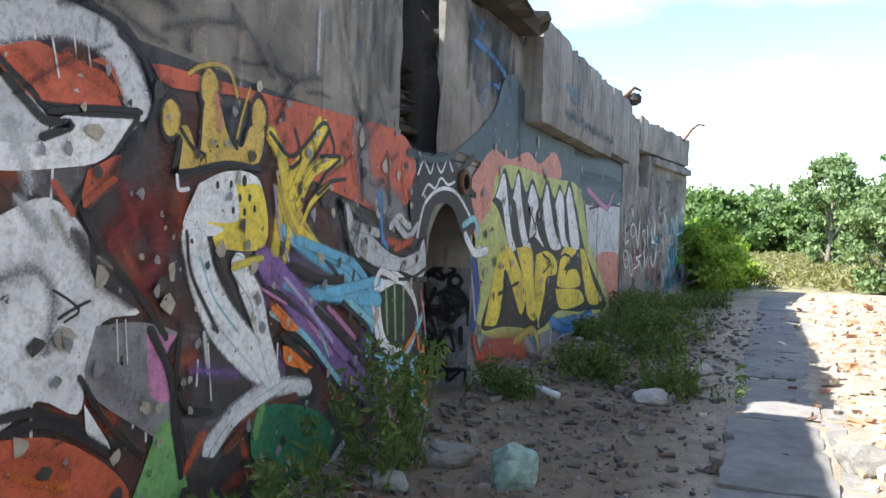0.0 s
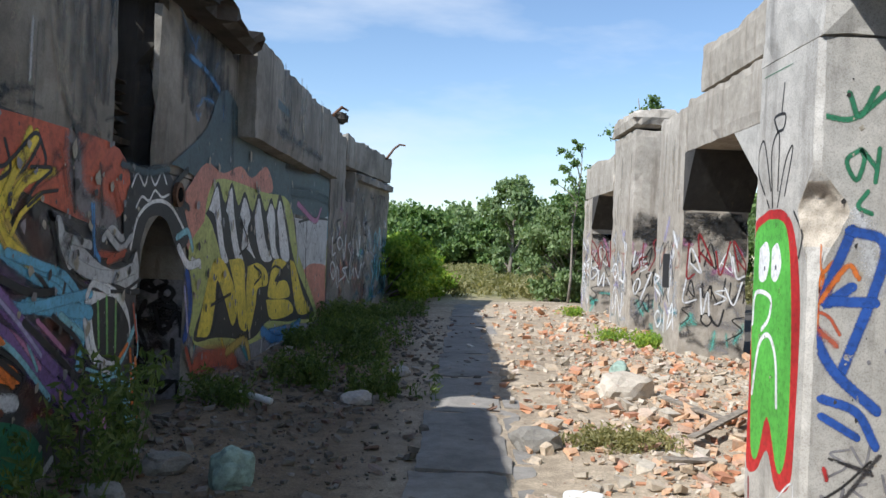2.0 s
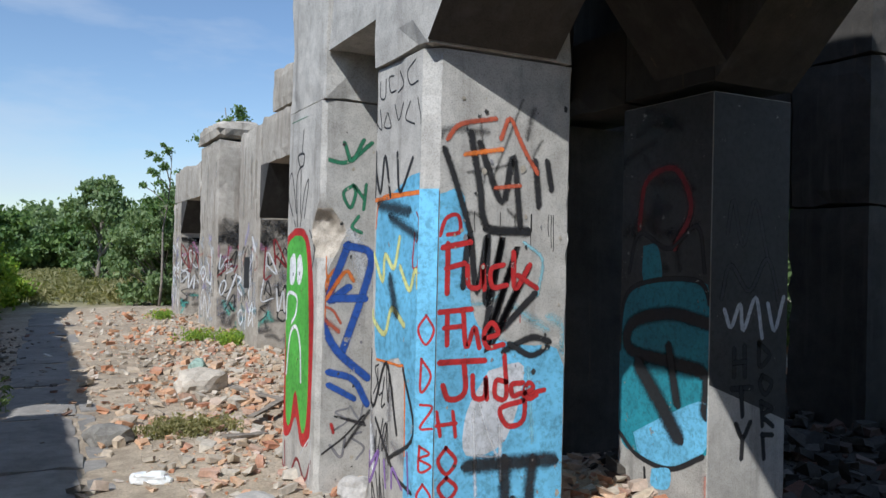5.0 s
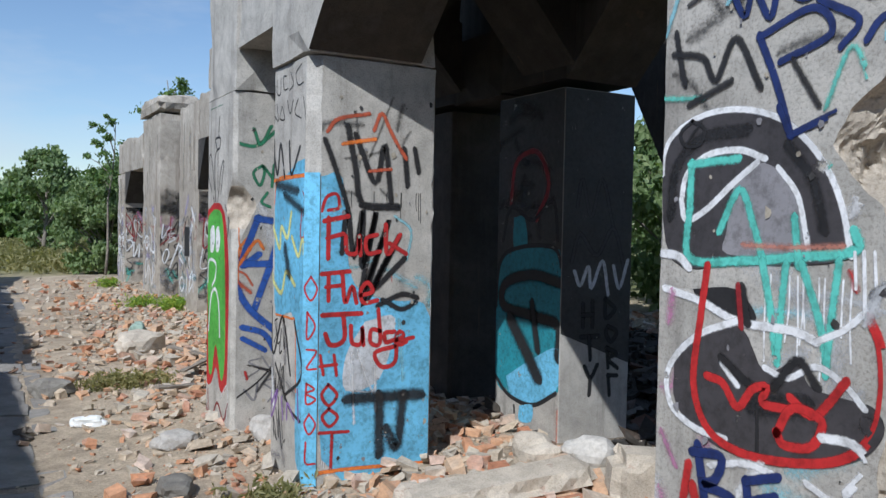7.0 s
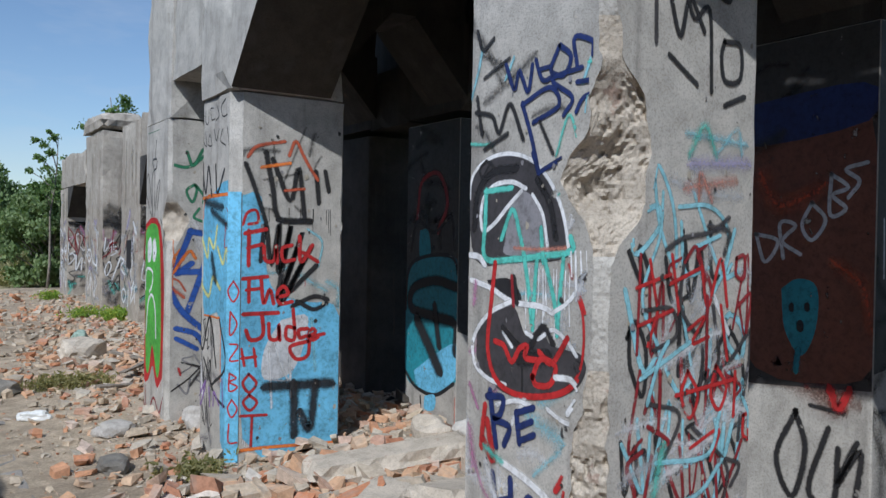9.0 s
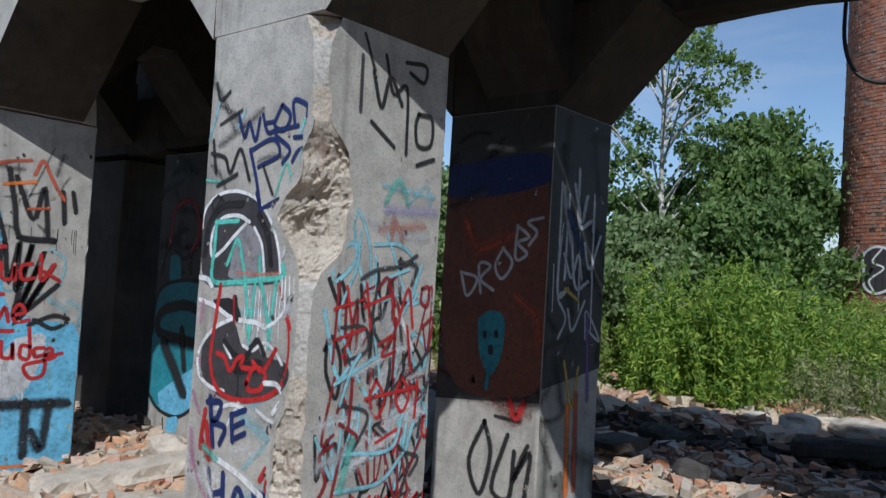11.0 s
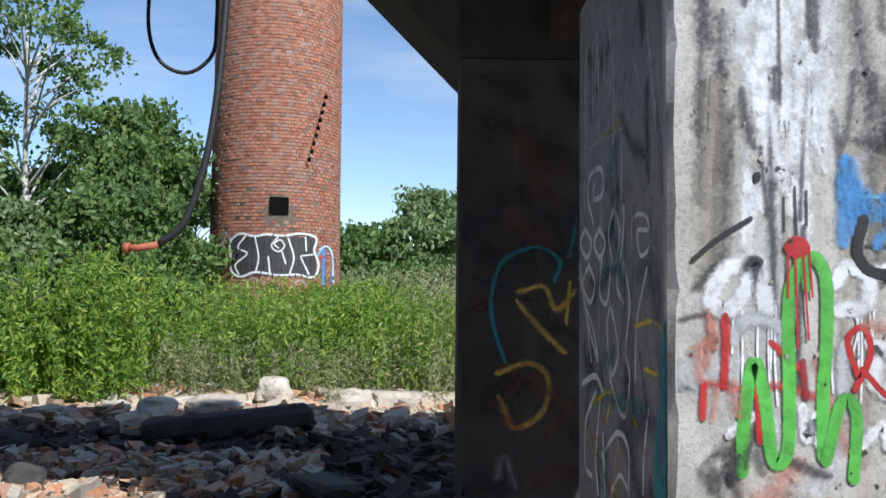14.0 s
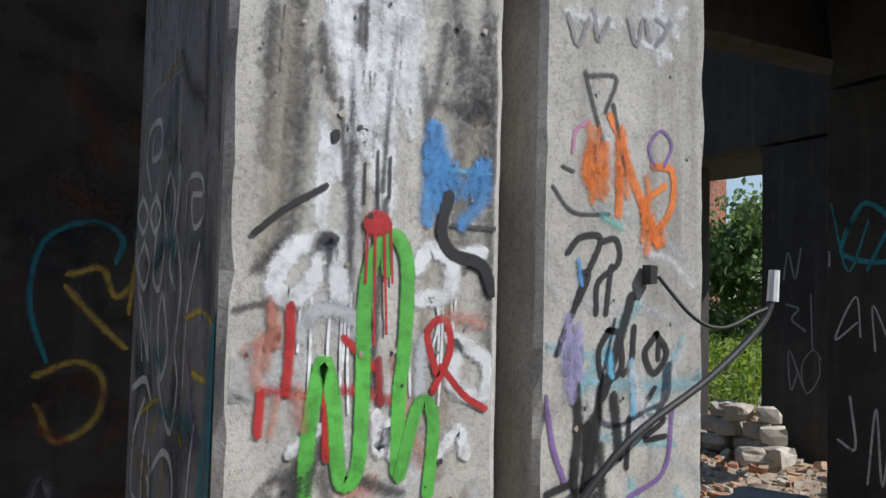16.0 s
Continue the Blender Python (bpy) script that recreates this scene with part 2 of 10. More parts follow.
def prism_x(bm, outline, x0, x1):
    """A prism along x over an outline of (y, z)."""
    a = [bm.verts.new((x0, y, z)) for y, z in outline]
    b = [bm.verts.new((x1, y, z)) for y, z in outline]
    bm.faces.new(a)
    bm.faces.new(b[::-1])
    for k in range(len(a)):
        j = (k + 1) % len(a)
        bm.faces.new((a[k], b[k], b[j], a[j]))


def prism_y(bm, outline, y0, y1):
    """A prism along y over an outline of (x, z)."""
    a = [bm.verts.new((x, y0, z)) for x, z in outline]
    b = [bm.verts.new((x, y1, z)) for x, z in outline]
    bm.faces.new(a)
    bm.faces.new(b[::-1])
    for k in range(len(a)):
        j = (k + 1) % len(a)
        bm.faces.new((a[k], b[k], b[j], a[j]))


def tube(bm, pts, r0, r1=None, sides=8, cap=True):
    """A round bar along points, tapering from r0 to r1."""
    r1 = r0 if r1 is None else r1
    pts = [Vector(p) for p in pts]
    rings = []
    for k, p in enumerate(pts):
        d = (pts[min(k + 1, len(pts) - 1)] - pts[max(k - 1, 0)]).normalized()
        u = d.orthogonal().normalized() if k == 0 else (rings[-1][1] - d * rings[-1][1].dot(d)).normalized()
        w, r = d.cross(u), r0 + (r1 - r0) * k / max(1, len(pts) - 1)
        rings.append(([bm.verts.new(p + r * (u * math.cos(t * math.tau / sides) + w * math.sin(t * math.tau / sides))) for t in range(sides)], u))
    for (a, _), (b, _) in zip(rings, rings[1:]):
        for t in range(sides):
            bm.faces.new((a[t], a[(t + 1) % sides], b[(t + 1) % sides], b[t]))
    if cap:
        bm.faces.new(rings[0][0][::-1])
        bm.faces.new(rings[-1][0])


def curve_points(pts, steps=8):
    """Catmull-Rom through points of any dimension."""
    p = [np.array(q, float) for q in pts]
    if len(p) == 2:
        return [p[0] + (p[1] - p[0]) * k / steps for k in range(steps + 1)]
    p = [2 * p[0] - p[1]] + p + [2 * p[-1] - p[-2]]
    out = []
    for a, b, c, d in zip(p, p[1:], p[2:], p[3:]):
        for k in range(steps):
            t = k / steps
            out.append(0.5 * (2 * b + (c - a) * t + (2 * a - 5 * b + 4 * c - d) * t * t + (3 * b - a - 3 * c + d) * t ** 3))
    return out + [p[-2]]


def rocks(rng, places, sizes, flat=(0.35, 0.8), sink=0.25):
    """Vertices and faces of many broken bits, each a jittered block."""
    corner = np.array([[-1, -1, -1], [1, -1, -1], [1, 1, -1], [-1, 1, -1], [-1, -1, 1], [1, -1, 1], [1, 1, 1], [-1, 1, 1]], float)
    quad = np.array([[0, 3, 2, 1], [4, 5, 6, 7], [0, 1, 5, 4], [1, 2, 6, 5], [2, 3, 7, 6], [3, 0, 4, 7]])
    n = len(places)
    v = np.repeat(corner[None], n, 0) + rng.uniform(-0.45, 0.45, (n, 8, 3))
    v *= np.stack([rng.uniform(0.6, 1.25, n), rng.uniform(0.4, 0.9, n), rng.uniform(*flat, n) * 0.7], -1)[:, None] * np.asarray(sizes)[:, None, None] * 0.5
    a, tx, ty = rng.uniform(0, math.tau, n), rng.normal(0, 0.22, n), rng.normal(0, 0.22, n)
    v[..., 2] += v[..., 0] * tx[:, None] + v[..., 1] * ty[:, None]
    c, s = np.cos(a)[:, None], np.sin(a)[:, None]
    x, y = v[..., 0] * c - v[..., 1] * s, v[..., 0] * s + v[..., 1] * c
    low = v[..., 2].min(1)
    out = np.stack([x + places[:, 0, None], y + places[:, 1, None], v[..., 2] - low[:, None] * (1 - sink) + places[:, 2, None]], -1)
    faces = (quad[None] + (np.arange(n) * 8)[:, None, None]).reshape(-1, 4)
    return out.reshape(-1, 3), faces


def leaf_cloud(rng, centres, size, up=0.3, shape=0.5):
    """Folded leaves at the centres: vertices and faces (two triangles a leaf)."""
    n = len(centres)
    d = rng.normal(0, 1, (n, 3))
    d[:, 2] = np.abs(d[:, 2]) * up + d[:, 2] * (1 - up) * 0.5
    d /= np.linalg.norm(d, axis=1)[:, None]
    e = np.cross(d, rng.normal(0, 1, (n, 3)))
    e /= np.linalg.norm(e, axis=1)[:, None]
    f = np.cross(d, e)
    s = (size * rng.uniform(0.6, 1.35, n))[:, None]
    v = np.stack([centres - e * s, centres + f * s * shape + d * s * 0.15, centres + e * s, centres - f * s * shape + d * s * 0.15], 1)
    k = np.arange(n)[:, None] * 4
    faces = np.concatenate([k + [0, 1, 2], k + [0, 2, 3]], 0)
    return v.reshape(-1, 3), faces


def ground_z(x, y):
    """The height of the ground: flat by the path, heaped under the ruin, rising beyond the meadow."""
    x, y = np.asarray(x, float), np.asarray(y, float)
    heap = 0.10 * np.exp(-((x - 4.2) / 1.6) ** 2) * ((y > -12) & (y < 22))
    back = 0.12 * np.clip((x - 6.0) / 4, 0, 1) + 0.012 * np.clip(x - 13, 0, 40)
    verge = 0.10 * np.exp(-((x + 1.1) / 0.6) ** 2)
    far = 0.012 * np.clip(y - 20, 0, 60)
    small = 0.025 * np.sin(x * 2.1 + 1.3 * np.sin(y * 0.9)) * np.sin(y * 1.7 + x * 0.6) * np.clip((x - 1.3) / 0.5, 0, 1)
    return heap + back + verge + far + small


# ==== ground ====
def build_ground():
    near_x = np.concatenate([[-400, -200, -100, -60, -35, -20, -12, -8, -5, -3.5], np.arange(-2.6, 14, 0.2), [15, 17, 20, 24, 30, 40, 60, 100, 200, 400]])
    near_y = np.concatenate([[-400, -200, -100, -60, -40, -28, -20, -15], np.arange(-12, 22, 0.2), [23, 25, 28, 33, 40, 55, 80, 120, 200, 400]])
    gx, gy = np.meshgrid(near_x, near_y, indexing="ij")
    gz = ground_z(gx, gy)
    ny = len(near_y)
    verts = np.stack([gx.ravel(), gy.ravel(), gz.ravel()], -1)
    i, j = np.meshgrid(np.arange(len(near_x) - 1), np.arange(ny - 1), indexing="ij")
    a = (i * ny + j).ravel()
    faces = np.stack([a, a + ny, a + ny + 1, a + 1], -1)
    m, n, l, b = nodes_of("gravelly_earth")
    geo = n.new("ShaderNodeNewGeometry").outputs["Position"]
    big, mid, fine = noise_node(n, l, geo, 0.6, 5), noise_node(n, l, geo, 6, 6, 0.7), noise_node(n, l, geo, 55, 5, 0.75)
    col = ramp_node(n, l, big, [(0.35, (0.35, 0.285, 0.21)), (0.62, (0.52, 0.435, 0.33))])
    col = mix_node(n, l, col, ramp_node(n, l, mid, [(0.3, (0.6, 0.58, 0.55)), (0.65, (1.15, 1.12, 1.08))]), 0.9, "MULTIPLY")
    col = mix_node(n, l, col, ramp_node(n, l, fine, [(0.3, (0.5, 0.5, 0.5)), (0.6, (1.2, 1.18, 1.15))]), 0.8, "MULTIPLY")
    xyz = n.new("ShaderNodeSeparateXYZ")
    l.new(geo, xyz.inputs["Vector"])
    # soil turns green and dry away from the ruin
    far = n.new("ShaderNodeMapRange")
    far.inputs["From Min"].default_value, far.inputs["From Max"].default_value = 12.0, 15.0
    l.new(xyz.outputs["X"], far.inputs["Value"])
    col = mix_node(n, l, col, (0.17, 0.18, 0.075), far.outputs["Result"])
    far2 = n.new("ShaderNodeMapRange")
    far2.inputs["From Min"].default_value, far2.inputs["From Max"].default_value = 21.5, 25.0
    l.new(xyz.outputs["Y"], far2.inputs["Value"])
    col = mix_node(n, l, col, (0.22, 0.21, 0.09), far2.outputs["Result"])
    # darker earth along the wall's foot
    wall_foot = n.new("ShaderNodeMapRange")
    wall_foot.inputs["From Min"].default_value, wall_foot.inputs["From Max"].default_value = 0.75, 0.35
    l.new(xyz.outputs["X"], wall_foot.inputs["Value"])
    col = mix_node(n, l, col, mix_node(n, l, col, (0.58, 0.53, 0.47), 1.0, "MULTIPLY"), wall_foot.outputs["Result"])
    # the floor behind the pillars darkened: the ruin's shade put into the colour
    shade_in, shade_out = n.new("ShaderNodeMapRange"), n.new("ShaderNodeMapRange")
    shade_in.inputs["From Min"].default_value, shade_in.inputs["From Max"].default_value = 4.6, 5.6
    shade_out.inputs["From Min"].default_value, shade_out.inputs["From Max"].default_value = 10.4, 9.4
    l.new(xyz.outputs["X"], shade_in.inputs["Value"])
    l.new(xyz.outputs["X"], shade_out.inputs["Value"])
    dust_shade = n.new("ShaderNodeMath")
    dust_shade.operation = "MULTIPLY"
    l.new(shade_in.outputs["Result"], dust_shade.inputs[0])
    l.new(shade_out.outputs["Result"], dust_shade.inputs[1])
    shade_bay = n.new("ShaderNodeMapRange")
    shade_bay.inputs["From Min"].default_value, shade_bay.inputs["From Max"].default_value = -6.6, -5.6
    l.new(xyz.outputs["Y"], shade_bay.inputs["Value"])
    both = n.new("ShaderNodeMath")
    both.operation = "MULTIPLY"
    l.new(dust_shade.outputs[0], both.inputs[0])
    l.new(shade_bay.outputs["Result"], both.inputs[1])
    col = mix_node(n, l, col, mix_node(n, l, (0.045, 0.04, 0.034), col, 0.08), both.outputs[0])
    l.new(col, b.inputs["Base Color"])
    b.inputs["Roughness"].default_value = 0.95
    bump_node(n, l, mix_node(n, l, mid, fine, 0.6), b, 0.9, 0.03)
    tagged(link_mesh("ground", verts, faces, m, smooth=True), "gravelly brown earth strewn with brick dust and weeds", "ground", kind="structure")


build_ground()

# the concrete strip between wall and ruin
path_root = tagged(new("pavement"), "worn concrete slab path with cracked joints and earth over it", "pavement", kind="structure")
for k in range(13):
    bm = bmesh.new()
    y0 = -4.0 + 1.95 * k
    x0, x1 = 0.62 + 0.028 * (y0 + 4) * 0.9, 1.27 + 0.030 * (y0 + 4) * 0.9
    chipped_box(bm, x0, x1, y0, y0 + 1.925, -0.1, 0.022 + 0.006 * (k % 3), 0.16, 0.03, seed=k)
    part("slab", bm, CONCRETE_PATH, path_root)
    bm = bmesh.new()
    chipped_box(bm, x1 + 0.02, x1 + 0.2, y0 + 0.3, y0 + 2.2, -0.1, 0.014 + 0.005 * (k % 2), 0.16, 0.03, seed=k + 40)
    part("edge_slab", bm, CONCRETE_PATH, path_root)

# ==== the long wall ====
WALL_X = -1.18
wall = tagged(new("wall_west"), "long weathered concrete wall painted with layered graffiti", "wall", kind="structure")


def wall_block(name, x0, x1, y0, y1, z0, z1, mat=None, **kw):
    bm = bmesh.new()
    chipped_box(bm, x0, x1, y0, y1, z0, z1, **kw)
    return part(name, bm, mat or CONCRETE_WALL, wall)


wall_block("wall_panel", WALL_X - 0.6, WALL_X, -7.0, 5.79, -0.4, 3.42, crown=0.03, seed=1)
wall_block("wall_panel", WALL_X - 0.6, WALL_X, 5.792, 6.26, -0.4, 1.95, seed=2)
# recess inside in darkened concrete: its shade is in the colour
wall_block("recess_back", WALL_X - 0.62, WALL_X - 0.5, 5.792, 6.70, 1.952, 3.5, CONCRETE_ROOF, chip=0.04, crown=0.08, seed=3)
# arched niche
bm = bmesh.new()
ARCH = (6.26, 7.30, 1.10, 1.64)                  # y from, y to, springing, crown
half, mid_y = (ARCH[1] - ARCH[0]) / 2, (ARCH[0] + ARCH[1]) / 2
ends = [ARCH[0] + (ARCH[1] - ARCH[0]) * k / 14 for k in range(15)]
rise = [ARCH[2] + (ARCH[3] - ARCH[2]) * math.sqrt(max(0.0, 1 - ((y - mid_y) / half) ** 2)) for y in ends]
for k in range(14):
    prism_x(bm, [(ends[k], rise[k]), (ends[k + 1], rise[k + 1]), (ends[k + 1], 1.948), (ends[k], 1.948)], WALL_X - 0.598, WALL_X)
part("arch_head", bm, CONCRETE_WALL, wall)
# niche inside darkened the same way, shade put into the colour
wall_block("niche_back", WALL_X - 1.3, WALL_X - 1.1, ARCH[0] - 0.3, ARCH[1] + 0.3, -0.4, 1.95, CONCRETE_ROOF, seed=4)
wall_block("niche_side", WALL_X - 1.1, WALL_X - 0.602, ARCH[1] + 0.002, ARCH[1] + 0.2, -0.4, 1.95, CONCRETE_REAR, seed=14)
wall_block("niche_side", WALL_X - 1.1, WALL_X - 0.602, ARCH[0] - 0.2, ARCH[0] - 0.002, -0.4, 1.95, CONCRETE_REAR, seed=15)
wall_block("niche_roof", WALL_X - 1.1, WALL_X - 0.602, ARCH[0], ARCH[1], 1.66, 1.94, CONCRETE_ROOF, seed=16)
wall_block("wall_panel", WALL_X - 0.6, WALL_X, 7.302, 15.3, -0.4, 1.948, seed=5)
wall_block("wall_panel", WALL_X - 0.6, WALL_X, 6.702, 9.75, 1.95, 3.42, crown=0.12, seed=6)
# dark side block standing for the shaded jamb behind the pilaster
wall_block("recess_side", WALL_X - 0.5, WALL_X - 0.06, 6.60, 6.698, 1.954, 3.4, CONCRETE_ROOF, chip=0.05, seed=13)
wall_block("pilaster", WALL_X - 0.05, WALL_X + 0.02, 6.50, 6.80, 1.952, 3.2, chip=0.03, seed=7)
wall_block("wall_panel", WALL_X - 0.6, WALL_X, 9.752, 15.3, 1.95, 2.58, seed=8)
wall_block("upper_band", WALL_X - 0.6, WALL_X + 0.2, 8.75, 13.1, 2.50, 3.56, chip=0.035, crown=0.05, seed=9)
wall_block("upper_band", WALL_X - 0.6, WALL_X + 0.17, 13.22, 15.3, 2.60, 3.66, chip=0.04, crown=0.06, seed=10)
wall_block("roof_stub", WALL_X - 0.55, WALL_X + 0.34, 6.3, 8.72, 3.30, 3.52, CONCRETE_SHADE_BROWN, chip=0.14, crown=0.16, seed=11)
wall_block("roof_stub", WALL_X - 0.55, WALL_X + 0.35, 14.9, 15.5, 3.62, 3.78, CONCRETE_ROOF, chip=0.1, crown=0.1, seed=12)

wall_far = tagged(new("wall_far"), "far end of the graffiti wall with a broken opening", "wall", kind="structure")
wall_far.matrix_basis = pose(WALL_X, 15.3, 0, 0, 0, -7.5)


def far_block(name, x0, x1, y0, y1, z0, z1, mat=None, **kw):
    bm = bmesh.new()
    chipped_box(bm, x0, x1, y0, y1, z0, z1, **kw)
    return part(name, bm, mat or CONCRETE_WALL, wall_far)


far_block("wall_panel", -0.6, 0.02, 0.02, 1.1, -0.4, 3.55, crown=0.06, seed=20)
far_block("wall_panel", -0.6, 0.0, 1.1, 1.9, -0.4, 2.3, seed=21)
# far recess, its shade put into the colour
far_block("recess_back", -0.6, -0.4, 1.1, 1.9, 2.3, 2.95, CONCRETE_ROOF, seed=22)
far_block("wall_panel", -0.6, 0.03, 1.1, 5.4, 2.95, 3.6, crown=0.07, chip=0.04, seed=23)
far_block("wall_panel", -0.6, 0.0, 1.9, 5.4, -0.4, 2.95, chip=0.04, seed=24)
far_block("ledge", -0.3, 0.14, 2.0, 5.3, 2.72, 2.9, chip=0.05, seed=25)
# black block standing in for a slot's shade
far_block("slot", -0.5, 0.012, 2.9, 3.1, 0.2, 2.0, BLACK_HOLE, seed=26)

# ==== the pillared ruin ====
FRONT, REAR, DEPTH = 2.77, 4.73, 0.74
ruin = tagged(new("ruin_frame"), "roofless concrete loading bunker frame with haunched beams", "ruin", kind="structure")


def ruin_block(name, x0, x1, y0, y1, z0, z1, mat=None, parent=None, **kw):
    bm = bmesh.new()
    chipped_box(bm, x0, x1, y0, y1, z0, z1, **kw)
    return part(name, bm, mat or CONCRETE_PILLAR, parent or ruin)


def pillar(label, x0, x1, y0, y1, top, chamfer=0.05, damage=(), mat=None, seed=0.0):
    """A square pillar with one chamfered corner, (x0, y0), and broken stretches (z, reach, depth) on it."""
    bm = bmesh.new()
    levels = np.arange(-0.35, top + 0.001, 0.02 if damage else 0.045)
    levels[-1] = top
    rings = []
    cols = 26 if damage else 4
    for z in levels:
        w = 0.0
        for zc, reach, deep in damage:
            q = min(1.0, abs((z - zc) / reach))
            w = max(w, deep * 0.5 * (1 + math.cos(math.pi * q)))
        w *= 0.85 + 0.45 * noise.noise(Vector((seed, z * 4.3, 0.3))) + 0.1 * noise.noise(Vector((seed, z * 13, 0.3)))
        c = chamfer + max(0.0, w) + 0.008 * noise.noise(Vector((z * 9, seed, 0)))
        ring = []
        for k in range(cols + 1):
            t = k / cols
            p = Vector((x0 + c * t, y0 + c * (1 - t), z))
            bite = 0.3 * max(0.0, w - 0.04) * math.sin(math.pi * t)
            if 0 < k < cols and w > 0.01:
                bite += min(1.0, w * 8) * (0.05 * noise.noise(p * 7) + 0.022 * noise.noise(p * 17) + 0.012 * noise.noise(p * 41))
            p += Vector((0.7, 0.7, 0)) * bite
            ring.append(p)
        wob = lambda s: 0.006 * noise.noise(Vector((z * 6, s, seed))) + 0.022 * max(0.0, noise.noise(Vector((z * 11, s + 7, seed))) - 0.12) * (1 if s == 4 else -1)
        ring += [Vector((x1 - 0.012 + wob(1), y0, z)), Vector((x1, y0 + 0.012 + wob(2), z)), Vector((x1, y1 - 0.012 + wob(3), z)), Vector((x1 - 0.012, y1, z)),
                 Vector((x0 + 0.014 + wob(4), y1, z)), Vector((x0, y1 - 0.014 + wob(5), z))]
        rings.append([bm.verts.new(p) for p in ring])
    broken = []
    for a, b in zip(rings, rings[1:]):
        for k in range(len(a)):
            j = (k + 1) % len(a)
            f = bm.faces.new((a[k], a[j], b[j], b[k]))
            if k < cols and damage and (a[cols].co.x - x0) > chamfer + 0.055:
                broken.append(f)
    bm.faces.new(rings[-1])
    bm.faces.new(rings[0][::-1])
    for f in broken:
        f.material_index = 1
        f.smooth = True
    ob = part("concrete_pillar", bm, mat or CONCRETE_PILLAR)
    ob.data.materials.append(CONCRETE_BROKEN)
    return tagged(ob, label, "pillar", "pillars of the ruin")


BREAK_Z = (-0.4, 0.3, 0.6, 0.9, 1.05, 1.2, 1.3, 1.52, 1.60, 1.66, 1.72, 1.80, 1.88, 1.93, 2.02, 2.12, 2.25, 2.36, 2.48, 2.6)
BREAK_N = (0.06, 0.08, 0.12, 0.13, 0.09, 0.05, 0.04, 0.04, 0.05, 0.08, 0.16, 0.20, 0.16, 0.10, 0.055, 0.04, 0.03, 0.04, 0.05, 0.10)
BREAK_R = (0.05, 0.05, 0.05, 0.045, 0.04, 0.035, 0.03, 0.04, 0.09, 0.15, 0.18, 0.20, 0.21, 0.20, 0.18, 0.13, 0.07, 0.04, 0.05, 0.09)


def break_reach(z):
    """How far the broken corner runs back on the two faces at a height."""
    return float(np.interp(z, BREAK_Z, BREAK_N)), float(np.interp(z, BREAK_Z, BREAK_R))


def broken_pillar(label, x0, x1, y0, y1, top):
    """A square pillar whose front corner is knocked away in a ragged, pitted break."""
    bm = bmesh.new()
    cols = 44
    rings, deep = [], []
    for z in np.arange(-0.35, top + 0.006, 0.0125):
        a, c = break_reach(z)
        rough = min(1.0, max(0.0, (max(a, c) - 0.05) / 0.05))
        a += rough * (0.04 * noise.noise(Vector((z * 9, 1.0, 0))) + 0.010 * noise.noise(Vector((z * 31, 2.0, 0)))) + 0.004 * noise.noise(Vector((z * 17, 3.0, 0)))
        c += rough * (0.045 * noise.noise(Vector((z * 8, 5.0, 0))) + 0.010 * noise.noise(Vector((z * 29, 6.0, 0)))) + 0.004 * noise.noise(Vector((z * 19, 7.0, 0)))
        ring = []
        for k in range(cols + 1):
            t = k / cols
            p = Vector((x0 + c * t, y0 + a * (1 - t), z))
            if 0 < k < cols:
                hollow = 0.14 * min(a, c) * math.sin(math.pi * t) ** 0.6 * (0.7 + 0.6 * noise.noise(Vector((z * 5, t * 2, 9))))
                pit = 0.05 * noise.noise(p * 8) + 0.024 * abs(noise.noise(p * 19)) + 0.026 * noise.noise(p * 43) + 0.012 * noise.noise(p * 77) + 0.06 * max(0.0, noise.noise(p * 6 + Vector((4, 0, 2))) - 0.15) - 0.012
                p += Vector((0.7, 0.7, 0)) * rough * max(0.004, hollow + pit) + Vector((0.7, 0.7, 0)) * 0.004 * noise.noise(p * 60)
            ring.append(p)
        wob = lambda s: 0.006 * noise.noise(Vector((z * 6, s, 3.0)))
        ring += [Vector((x1 - 0.012 + wob(1), y0, z)), Vector((x1, y0 + 0.012 + wob(2), z)), Vector((x1, y1 - 0.012 + wob(3), z)), Vector((x1 - 0.012, y1, z)),
                 Vector((x0 + 0.014 + wob(4), y1, z)), Vector((x0, y1 - 0.014 + wob(5), z))]
        rings.append([bm.verts.new(p) for p in ring])
        deep.append(rough)
    for r, (low, high) in enumerate(zip(rings, rings[1:])):
        for k in range(len(low)):
            j = (k + 1) % len(low)
            f = bm.faces.new((low[k], low[j], high[j], high[k]))
            if k < cols and deep[r] > 0.08:
                f.material_index = 1
    bm.faces.new(rings[-1])
    bm.faces.new(rings[0][::-1])
    ob = part("concrete_pillar", bm, CONCRETE_PILLAR)
    ob.data.materials.append(CONCRETE_BROKEN)
    return tagged(ob, label, "pillar", "pillars of the ruin")


P1 = pillar("concrete pillar with a green painted figure and blue zigzag", FRONT, FRONT + DEPTH, 4.38, 5.12, 2.56, 0.03, [(1.67, 0.32, 0.15)], seed=1)
P2 = pillar("concrete pillar with light blue paint and red words", FRONT + 0.03, FRONT + 0.86, 2.91, 3.56, 2.58, 0.07, seed=2)
P3 = broken_pillar("broken-cornered concrete pillar with black and white mask graffiti", FRONT, FRONT + 0.76, -0.62, 0.11, 2.60)
P4 = pillar("pale concrete pillar with green and red scrawls", FRONT - 0.01, FRONT + 1.13, -4.44, -3.90, 2.58, 0.02, seed=4)
P5 = pillar("pale concrete pillar with orange and black scrawls", FRONT, FRONT + 0.74, -5.00, -4.53, 2.58, 0.03, seed=5)
